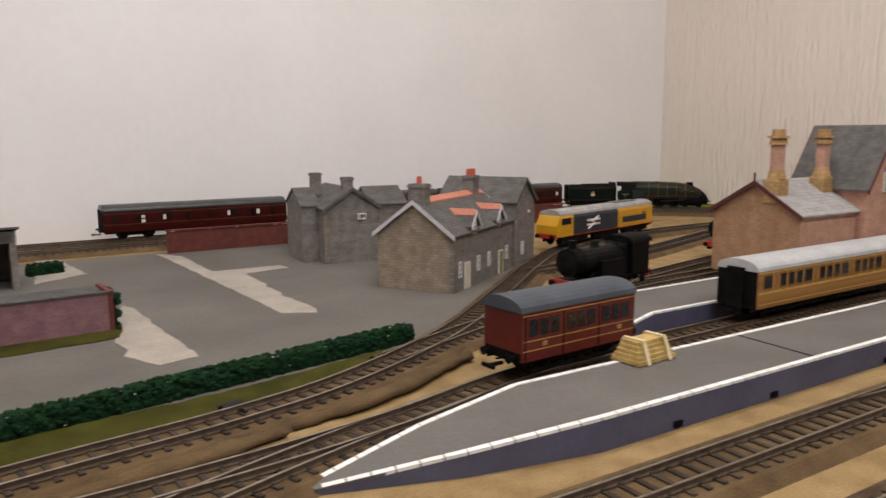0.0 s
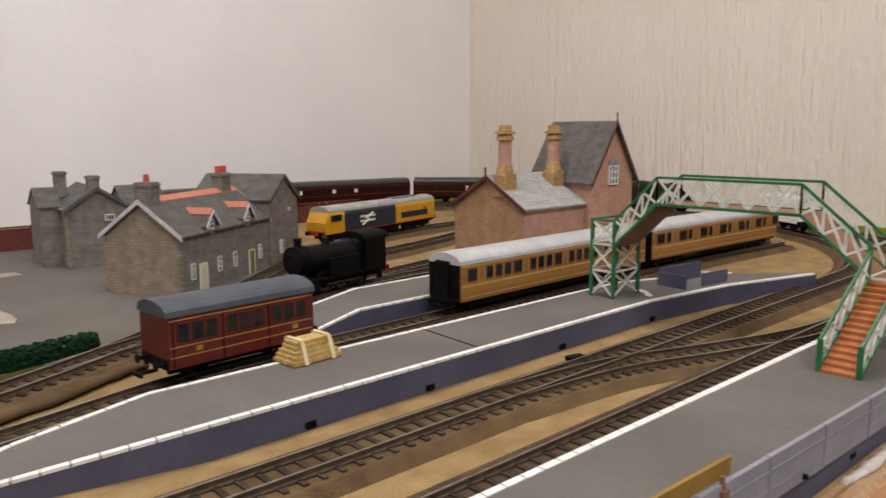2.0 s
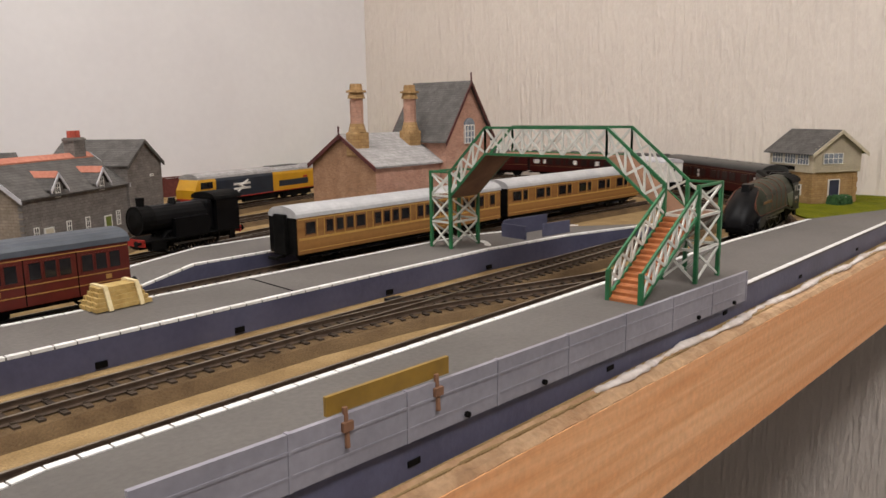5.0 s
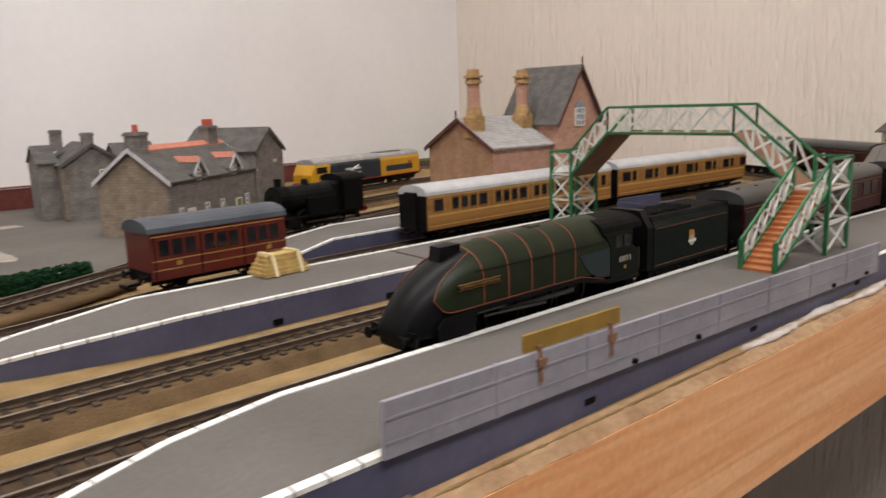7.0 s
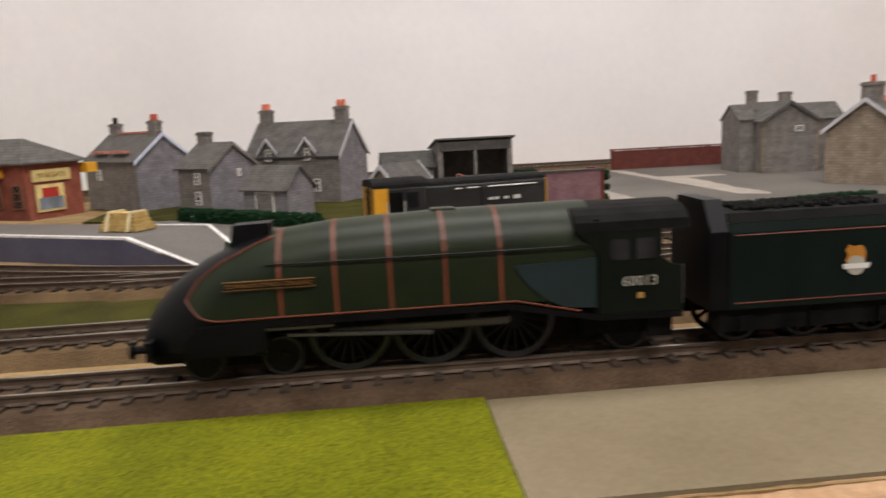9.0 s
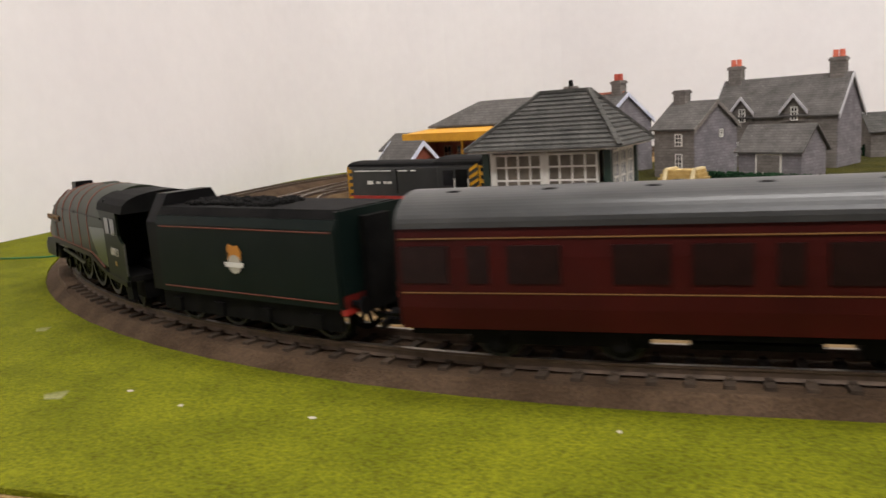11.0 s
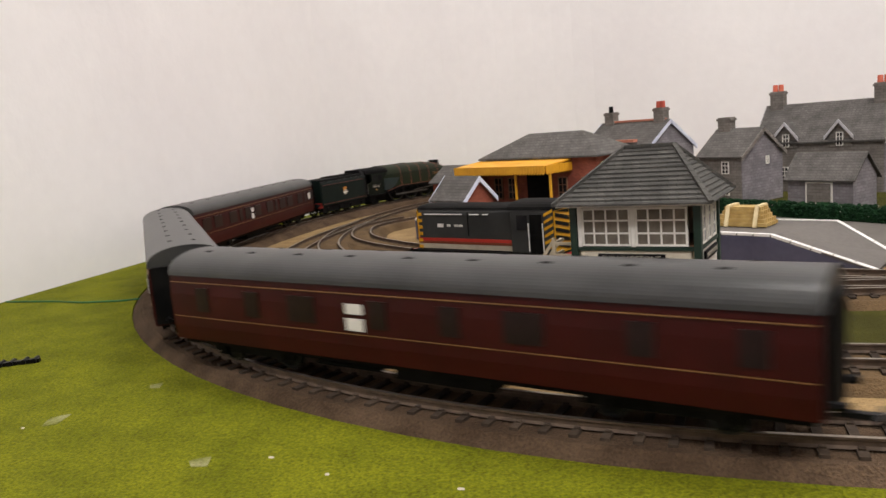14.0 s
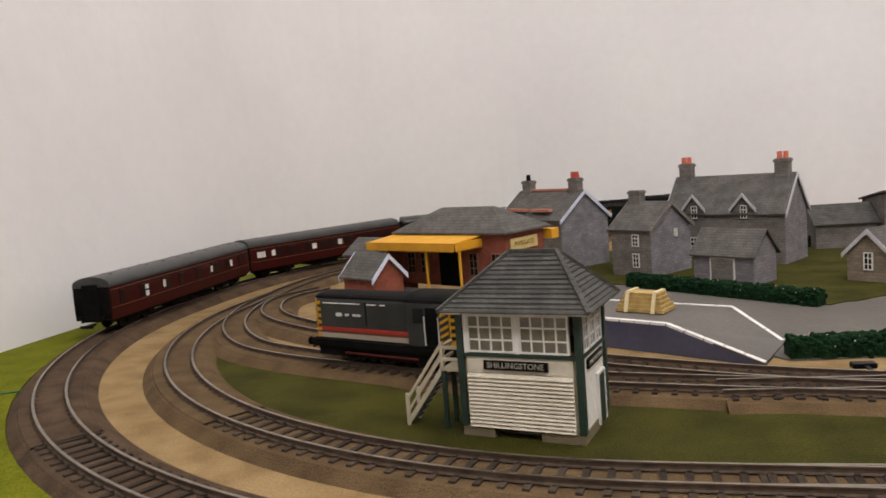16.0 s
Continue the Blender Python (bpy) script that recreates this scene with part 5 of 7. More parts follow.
def brick_yard():
    y = thing("brick_yard_wall", pose(-0.07, 0.650, 0.0012, 0, 0, 4), "low purple-pink brick walled yard with dark doorway", "yard wall")
    part("front_wall", box(B(0.0, 0, 0, 0.046, 0.004, 0.029), 0.058, 0, 0, 0.132, 0.004, 0.029), "brick_pink", y)
    part("lintel", B(0.046, 0.0004, 0.024, 0.058, 0.0036, 0.029), "brick_pink", y)
    part("doorway", B(0.0462, 0.0025, 0, 0.0578, 0.0035, 0.024), "door_b", y, "dark blue door")
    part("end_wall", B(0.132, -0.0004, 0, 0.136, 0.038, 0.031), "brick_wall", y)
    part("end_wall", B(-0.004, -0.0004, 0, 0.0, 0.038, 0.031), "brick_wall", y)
    part("coping", B(-0.005, -0.001, 0.0292, 0.137, 0.005, 0.0308), "slate_d", y)
    part("roof", B(0.0, 0.0052, 0.0265, 0.132, 0.045, 0.0282), "slate_d", y)
    iv = bmesh.new()
    rnd = random.Random(5)
    for i in range(60):
        bmesh.ops.create_icosphere(iv, subdivisions=1, radius=0.002 + 0.0015 * rnd.random(), matrix=Matrix.Translation((0.1375 + 0.002 * rnd.random(), 0.038 * rnd.random(), 0.028 * rnd.random())))
    tagged(part("ivy", iv, "hedge", y), "dark green ivy")


brick_yard()


def boundary_wall():
    w = thing("boundary_wall", pose(0.193, 1.033, 0.0), "long dark red brick boundary wall", "wall")
    for i in range(9):
        part("wall_panel", B(i * 0.073, 0, 0, (i + 1) * 0.073 - 0.0003, 0.003, 0.0285), "brick_wall", w)
        part("pier", B(i * 0.073 - 0.002, -0.0008, 0, i * 0.073 + 0.002, 0.0038, 0.0292), "brick_wall", w)
    part("coping", B(-0.003, -0.0012, 0.0293, 0.66, 0.0042, 0.0312), "brick_wall", w)


boundary_wall()


def brick_station():
    """Red brick goods office with hipped roof and yellow canopy."""
    b = thing("brick_station", pose(-0.527, 0.697, 0.0192, 0, 0, -28), "red brick station building with grey hipped roof and yellow canopy", "station building")
    W, D, E, Rz = 0.125, 0.056, 0.0465, 0.068
    part("wall", B(0, -D, 0, W, 0, E), "brick", b)
    o = 0.005
    rg = [[(-o, -D - o, E), (W + o, -D - o, E), (W + o, o, E), (-o, o, E)], [(-o, -D - o, E + 0.0015), (W + o, -D - o, E + 0.0015), (W + o, o, E + 0.0015), (-o, o, E + 0.0015)], [(0.032, -D / 2 - 0.001, Rz), (W - 0.032, -D / 2 - 0.001, Rz), (W - 0.032, -D / 2 + 0.001, Rz), (0.032, -D / 2 + 0.001, Rz)]]
    part("roof", loft(bmesh.new(), rg), "slate", b)
    cn = part("canopy", P([(-D - 0.001, 0.0445), (-D - 0.036, 0.0415), (-D - 0.036, 0.0428), (-D - 0.001, 0.0460)], -0.006, W - 0.025, "x"), "canopy", b, "yellow canopy with scalloped valance")
    n = 34
    for i in range(n):
        x = -0.006 + (W - 0.019) * i / n
        wd = (W - 0.019) / n
        part("valance_board", P([(x, 0.0430), (x + wd - 0.0002, 0.0430), (x + wd - 0.0002, 0.0368), (x + wd / 2, 0.0352), (x, 0.0368)], -D - 0.0372, -D - 0.0362, "y"), "canopy", cn)
    for i in range(10):
        yy = -D - 0.0355 + i * 0.0035
        part("valance_board", P([(yy, 0.0430), (yy + 0.0033, 0.0430), (yy + 0.0033, 0.0368), (yy + 0.0017, 0.0352), (yy, 0.0368)], W - 0.025, W - 0.024, "x"), "canopy", cn)
    for x in (0.012, 0.062, 0.1):
        part("canopy_post", R((x, -D - 0.030, 0), (x, -D - 0.030, 0.042), 0.0012), "canopy", b)
    part("door_opening", B(0.05, -D - 0.0012, 0.0, 0.075, -D - 0.0002, 0.034), "black_m", b)
    for x in (0.015, 0.032, 0.09, 0.115):
        sash(b, face(x, -D - 0.0008, 0.010), 0.010, 0.020, 2, 3, frame="ramp")
    sg = part("sign", B(W + 0.0003, -D + 0.006, 0.0315, W + 0.0016, -D + 0.044, 0.0415), "sign_yellow", b, "pale yellow station sign")
    lettering("lettering", "MARGATE", 0.0062, sg, pose(W + 0.0017, -D + 0.025, 0.0365, 90, 0, 90), "sign_brown")
    po = part("poster", B(W + 0.0003, -D + 0.008, 0.006, W + 0.0012, -D + 0.036, 0.029), "sign_yellow", b, "framed coloured poster")
    part("poster_panel", B(W + 0.0012, -D + 0.010, 0.008, W + 0.0016, -D + 0.034, 0.018), "glass_b", po)
    part("poster_panel", B(W + 0.0012, -D + 0.014, 0.018, W + 0.0016, -D + 0.030, 0.026), "red_g", po)
    part("end_canopy", B(W - 0.004, 0.001, 0.036, W + 0.008, 0.012, 0.0445), "canopy", b)
    h = thing("brick_hut", pose(-0.571, 0.580, 0.0192, 0, 0, -33), "small red brick hut with blue-white bargeboards", "hut")
    gable_block(h, 0, 0.040, -0.016, 0.016, 0.0215, 0.0375, "brick", "slate", "x", 0.003, "barge_w")
    g = thing("grey_lean_to", pose(-0.62, 0.66, 0.001, 0, 0, -28), "grey roofed outbuilding beside the station", "shed")
    gable_block(g, 0.01, 0.065, 0, 0.04, 0.047, 0.060, "brick", "slate", "x", 0.003)


brick_station()


# ---- hedges, crates and clutter ----
def hedge(name, p, q, w, h, label, seed, mat="hedge"):
    rnd = random.Random(seed)
    p, q = Vector((*p, 0)), Vector((*q, 0))
    d = q - p
    side = Vector((-d.y, d.x, 0)).normalized()
    V, F = [], []
    bm = bmesh.new()
    n = int(d.length / 0.0045)
    rings = []
    for i in range(n + 1):
        c = p + d * i / n
        ring = []
        for k in range(9):
            a = math.pi * k / 8
            rr = 1 + 0.28 * (rnd.random() - 0.5)
            ring.append(c + side * (w / 2 * math.copysign(abs(math.cos(a)) ** 0.5, math.cos(a)) * rr) + Vector((0, 0, h * math.sin(a) ** 0.6 * rr if 0 < k < 8 else 0.0008)))
        rings.append(ring)
    loft(bm, rings)
    for _ in range(int(d.length * 3600)):
        f, a = rnd.random(), rnd.random() * math.pi
        c = p + d * f + side * (w / 2 * math.copysign(abs(math.cos(a)) ** 0.5, math.cos(a)) * 1.03) + Vector((0, 0, h * math.sin(a) ** 0.6 * 1.03))
        bmesh.ops.create_icosphere(bm, subdivisions=1, radius=0.0009 + 0.0011 * rnd.random(), matrix=Matrix.Translation(c))
    hd = tagged(part(name, bm, mat), label, "hedge", "hedges")
    fl = bmesh.new()
    for _ in range(int(d.length * 200)):
        f, a = rnd.random(), rnd.random() * math.pi
        c = p + d * f + side * (w / 2 * math.copysign(abs(math.cos(a)) ** 0.5, math.cos(a)) * 1.12) + Vector((0, 0, h * math.sin(a) ** 0.6 * 1.12))
        bmesh.ops.create_icosphere(fl, subdivisions=1, radius=0.0002 + 0.0004 * rnd.random(), matrix=Matrix.Translation(c))
    tagged(part("pale_fleck", fl, "plaster", hd), "pale flecks of loose scatter", kind="stuff")
    return hd


hedge("hedge", (-0.055, 0.456), (0.240, 0.510), 0.013, 0.0125, "long dark green foam hedge beside the yard", 1)
hedge("hedge", (-0.255, 0.432), (-0.115, 0.447), 0.013, 0.0125, "dark green foam hedge by the ramp", 2)
hedge("hedge", (-0.345, 0.690), (-0.206, 0.573), 0.012, 0.0125, "dark green foam hedge before the houses", 3)
hedge("hedge", (-0.145, 0.90), (-0.09, 0.96), 0.012, 0.013, "short dark green foam hedge behind the houses", 4)
hedge("hedge", (0.028, 0.955), (0.062, 0.965), 0.014, 0.013, "short dark green foam hedge by the shed", 6)
hedge("bush", (1.165, 0.196), (1.19, 0.185), 0.016, 0.012, "small green foam bush at the signal box", 5, "bush")


def timber_stack(m, label):
    c = thing("timber_stack", m, label, "timber stack", "timber stacks")
    rows, L = 5, 0.034
    for r in range(rows):
        n = 9 - r
        for i in range(n):
            x = (i - (n - 1) / 2) * 0.0023
            part("plank", B(-L / 2 + 0.0012 * r + 0.001 * ((i * 7 + r * 3) % 3) / 3, x - 0.0011, 0.0005 + r * 0.0025, L / 2 - 0.0012 * r - 0.001 * ((i * 5 + r) % 3) / 3, x + 0.0011, 0.0005 + r * 0.0025 + 0.0023), "timber", c)
    for x in (-0.009, 0.010):
        bm = bmesh.new()
        pts = [(-0.0118, 0.0004), (-0.0070, 0.0135), (0.0070, 0.0135), (0.0118, 0.0004)]
        for a, b in zip(pts, pts[1:]):
            bar(bm, (x, *a), (x, *b), 0.0024, 0.0012, (1, 0, 0))
        part("strap", bm, "strap", c, "pale rope tied round the stack")
    return c


timber_stack(pose(0.305, 0.3455, T + 0.0002, 0, 0, 4), "stack of straw-coloured planks bound with pale straps on the platform")
timber_stack(pose(-0.333, 0.487, T + 0.0022, 0, 0, -26), "stack of straw-coloured planks bound with pale straps on the goods platform")

# loose trough, wire and scraps
wire = bmesh.new()
wp = [(-0.845, 0.36), (-0.80, 0.36), (-0.77, 0.356), (-0.74, 0.36), (-0.715, 0.372)]
for a, b in zip(wp, wp[1:]):
    rod(wire, (*a, 0.0022), (*b, 0.0022), 0.0006, 6)
tagged(part("green_wire", wire, "bridge_g"), "thin green wire lying on the grass", "wire")
cp = thing("loose_coupling", pose(-0.688, 0.228, 0.0016, 0, 0, 30), "small black plastic coupling lying on the grass", "coupling")
part("bar", B(-0.010, -0.0015, 0, 0.010, 0.0015, 0.002), "black", cp)
for x in (-0.008, -0.003, 0.003, 0.008):
    part("pin", R((x, -0.003, 0.0015), (x, 0.004, 0.0015), 0.0012), "black", cp)
rnd = random.Random(12)
for i in range(14):
    u, v = -0.68 + 0.5 * rnd.random(), 0.13 + 0.06 * rnd.random()
    if math.dist((u, v), (CL, CL0)) < RL + 0.03 or u > CL:
        continue
    bm = bmesh.new()
    bmesh.ops.create_icosphere(bm, subdivisions=1, radius=0.0007, matrix=Matrix.Diagonal((1 + rnd.random(), 1, 0.5, 1)))
    tagged(part("white_crumb", bm, "plaster", at=pose(u, v, 0.0019)), "small white crumb on the grass", "crumb", "crumbs")
for u, v, w, l in ((-0.60, 0.165, 0.0035, 0.012), (-0.585, 0.205, 0.003, 0.006), (-0.515, 0.14, 0.004, 0.007)):
    sc = sheet("bare_patch", [(u - w, v), (u - w * 0.2, v - l / 2), (u + w, v - l * 0.2), (u + w * 0.6, v + l / 2), (u - w * 0.5, v + l * 0.4)], "worn", "worn pale patch in the grass mat", "grass", 0.0019, 0.002, 3)
pm = thing("point_motor", pose(0.448, 0.262, 0.0046, 0, 0, -10), "small black point motor beside the track", "point motor", "point motors")
part("case", B(-0.006, -0.003, 0, 0.006, 0.003, 0.0028, bevel=0.0005), "black", pm)
part("tie_bar", B(-0.001, -0.014, 0.0012, 0.001, -0.0032, 0.0020), "black", pm)
copy_thing(pm, pose(-0.225, 0.395, 0.0046, 0, 0, 5))
copy_thing(pm, pose(0.085, 0.432, 0.0046, 0, 0, 18))
lump_strip("earth_bank", [(0.105, 0.398, 0.001), (0.15, 0.404, 0.003), (0.20, 0.425, 0.003), (0.25, 0.447, 0.003)], 0.0075, "ballast2", "long brown earth bank between the tracks", 61, "bank")
lump_strip("earth_bank", [(-0.01, 0.374, 0.001), (0.05, 0.380, 0.002), (0.10, 0.392, 0.002)], 0.006, "ballast2", "brown earth bank between the tracks", 62, "bank")


# ---- rolling stock (local x runs forward, z = 0 at rail top) ----
WHEELS = {}


def wheel_mesh(r, spokes):
    key = (r, spokes)
    if key not in WHEELS:
        bm = bmesh.new()
        for a in range(20):
            a0, a1 = 2 * math.pi * a / 20, 2 * math.pi * (a + 1) / 20
            def q(rad, y, an):
                return (rad * math.cos(an), y, rad * math.sin(an))
            prof = [(r * 0.86, -0.0012), (r, -0.0012), (r, 0.0006), (r + 0.0008, 0.0008), (r + 0.0008, 0.0012), (r * 0.86, 0.0012)]
            v0 = [bm.verts.new(q(*p, a0)) for p in prof]
            v1 = [bm.verts.new(q(*p, a1)) for p in prof]
            for i in range(len(prof)):
                j = (i + 1) % len(prof)
                f = bm.faces.new((v0[i], v0[j], v1[j], v1[i]))
                f.material_index = 1 if i == 0 else 0
        if spokes:
            for k in range(spokes):
                an = 2 * math.pi * k / spokes
                bar(bm, (0, 0, 0), (r * 0.85 * math.cos(an), 0, r * 0.85 * math.sin(an)), 0.0011, 0.0010, (0, 1, 0))
        else:
            rod(bm, (0, -0.0005, 0), (0, 0.0005, 0), r * 0.85, 16)
        rod(bm, (0, -0.0018, 0), (0, 0.0012, 0), r * 0.24, 10)
        bmesh.ops.remove_doubles(bm, verts=bm.verts[:], dist=1e-6)
        bmesh.ops.recalc_face_normals(bm, faces=bm.faces[:])
        me = bpy.data.meshes.new("wheel")
        bm.to_mesh(me)
        bm.free()
        me.materials.append(M["black"])
        me.materials.append(M["tyre"])
        WHEELS[key] = me
    return WHEELS[key]


def wheels(parent, xs, r, spokes=0):
    out = []
    for x in xs:
        for s in (-1, 1):
            out.append(share("wheel", wheel_mesh(r, spokes), parent, pose(x, s * 0.0078, r, 0, 0, 0 if s < 0 else 180)))
    return out


def buffers(parent, x, z=0.0135, s=1, red=True):
    part("buffer_beam", B(min(x, x - s * 0.0016), -0.0155, z - 0.003, max(x, x - s * 0.0016), 0.0155, z + 0.003), "red_g" if red else "black", parent)
    for y in (-0.0112, 0.0112):
        bf = part("buffer", R((x, y, z), (x + s * 0.0045, y, z), 0.0013, 8), "black", parent)
        part("buffer_head", R((x + s * 0.0045, y, z), (x + s * 0.0053, y, z), 0.0027, 12), "black", bf)


def coupling(parent, x, s):
    part("coupling", box(B(min(x, x + s * 0.010), -0.0012, 0.0065, max(x, x + s * 0.010), 0.0012, 0.0082), min(x + s * 0.010, x + s * 0.0115), -0.0055, 0.0062, max(x + s * 0.010, x + s * 0.0115), 0.0055, 0.0085), "black", parent)


def roof_ring(w, z0, z1, n=9):
    """Arched roof profile as (y, z)."""
    return [(w * math.cos(math.pi * k / (n - 1)), z0 + (z1 - z0) * math.sin(math.pi * k / (n - 1)) ** 0.8) for k in range(n)]


def bogie(parent, x, r=0.0062, wb=0.034):
    bg = part("bogie", box(box(B(x - wb * 0.72, -0.0128, 0.0052, x + wb * 0.72, -0.0112, 0.0088), x - wb * 0.72, 0.0112, 0.0052, x + wb * 0.72, 0.0128, 0.0088), x - 0.006, -0.0111, 0.006, x + 0.006, 0.0111, 0.0095), "black_m", parent)
    wheels(parent, (x - wb / 2, x + wb / 2), r)
    for xx in (x - wb / 2, x + wb / 2):
        for y in (-0.0136, 0.0136):
            part("axle_box", B(xx - 0.002, y - 0.001, 0.0045, xx + 0.002, y + 0.001, 0.0085), "black_m", bg)


def express_coach(name, label, group, L=0.258, win=None, marks=()):
    c = thing(name, Matrix(), label, "railway coach", group)
    h, w = L / 2, 0.0178
    zb, ze, zt = 0.0105, 0.0385, 0.0475
    prof = [(-w * 0.97, zb), (w * 0.97, zb), (w, zb + 0.006), (w, ze - 0.008), (w * 0.96, ze), (-w * 0.96, ze), (-w, ze - 0.008), (-w, zb + 0.006)]
    part("body", prism(bmesh.new(), prof, -h, h, "x"), "maroon", c)
    part("roof", prism(bmesh.new(), [(p[0], p[1]) for p in roof_ring(w * 1.0, ze + 0.0001, zt, 29)], -h, h, "x"), "grey_roof", c, "dark grey arched roof")
    for s in (-1, 1):
        part("lining", B(-h + 0.001, s * w - 0.0002, 0.0206, h - 0.001, s * w + 0.0002, 0.0209), "gold_dim", c)
        part("lining", B(-h + 0.001, s * w * 0.985 - 0.0002, 0.0356, h - 0.001, s * w * 0.985 + 0.0003, 0.0359), "gold_dim", c)
        part("solebar", B(-h + 0.002, s * 0.0138 - 0.001, 0.0082, h - 0.002, s * 0.0138 + 0.001, 0.0104), "black_m", c)
    wm = {}
    for s in (-1, 1):
        x = -h + 0.012
        k = 0
        while x < h - 0.010:
            ww = win[k % len(win)]
            if ww > 0:
                if ww not in wm:
                    bm = B(-ww / 2, -0.0003, 0, ww / 2, 0.0003, 0.0102)
                    me = bpy.data.meshes.new("window")
                    bm.to_mesh(me)
                    bm.free()
                    me.materials.append(M["coach_glass"])
                    wm[ww] = me
                share("window", wm[ww], c, pose(x + ww / 2, s * (w + 0.0001), 0.0235))
            x += abs(ww) + 0.0052
            k += 1
    # pale blinds and notices in a few windows: side, share of the length from the front, width, in two panes
    for s, f, ww, two in marks:
        x, y = h - L * f, s * (w + 0.0005)
        for z0, z1 in (((0.0222, 0.0268), (0.0284, 0.0322)) if two else ((0.0250, 0.0318),)):
            part("window_blind", B(x - ww / 2, y - 0.0002, z0, x + ww / 2, y + 0.0002, z1), "white_g", c, "pale window blind")
    for s in (-1, 1):
        part("end_panel", B(min(s * h, s * (h + 0.0012)), -w * 0.93, zb + 0.001, max(s * h, s * (h + 0.0012)), w * 0.93, ze), "black_m", c)
        part("gangway", B(min(s * (h + 0.0012), s * (h + 0.0026)), -0.0072, 0.0095, max(s * (h + 0.0012), s * (h + 0.0026)), 0.0072, 0.041, bevel=0.0004), "black_m", c)
        bogie(c, s * (h - 0.043))
        coupling(c, s * (h + 0.0005), s)
        for y in (-0.0112, 0.0112):
            part("buffer", R((s * h, y, 0.0132), (s * (h + 0.0055), y, 0.0132), 0.0014, 8), "black", c)
    for x in np.linspace(-h + 0.02, h - 0.02, 9):
        part("roof_vent", B(x - 0.0018, -0.0066, zt - 0.0025, x + 0.0018, -0.0040, zt - 0.0002, bevel=0.0004), "black_m", c)
        part("roof_vent", B(x - 0.0018 + 0.006, 0.0040, zt - 0.0025, x + 0.0018 + 0.006, 0.0066, zt - 0.0002, bevel=0.0004), "black_m", c)
    part("battery_box", B(-0.03, -0.0120, 0.0035, 0.012, 0.0120, 0.0084), "black_m", c)
    part("truss_rod", B(0.02, -0.0105, 0.0045, 0.052, 0.0105, 0.0060), "black_m", c)
    return c


COACH_L = 0.258
coaches = [express_coach("express_coach", "maroon express coach with dark grey roof and gold lining", "express train", COACH_L, wn, mk)
           for wn, mk in (((0.014, 0.014, -0.003, 0.014, 0.006), ((-1, 0.05, 0.005, False), (-1, 0.60, 0.005, True))),
                          ((0.012, -0.004, 0.012, 0.012, 0.005), ((1, 0.94, 0.010, False), (-1, 0.94, 0.012, False), (-1, 0.87, 0.005, False), (-1, 0.62, 0.007, False), (-1, 0.45, 0.007, False))),
                          ((0.008, -0.012, 0.008, -0.016, 0.014, -0.006), ((1, 0.41, 0.008, True), (-1, 0.80, 0.005, True), (-1, 0.69, 0.004, False), (-1, 0.34, 0.004, False), (-1, 0.17, 0.005, False))))]


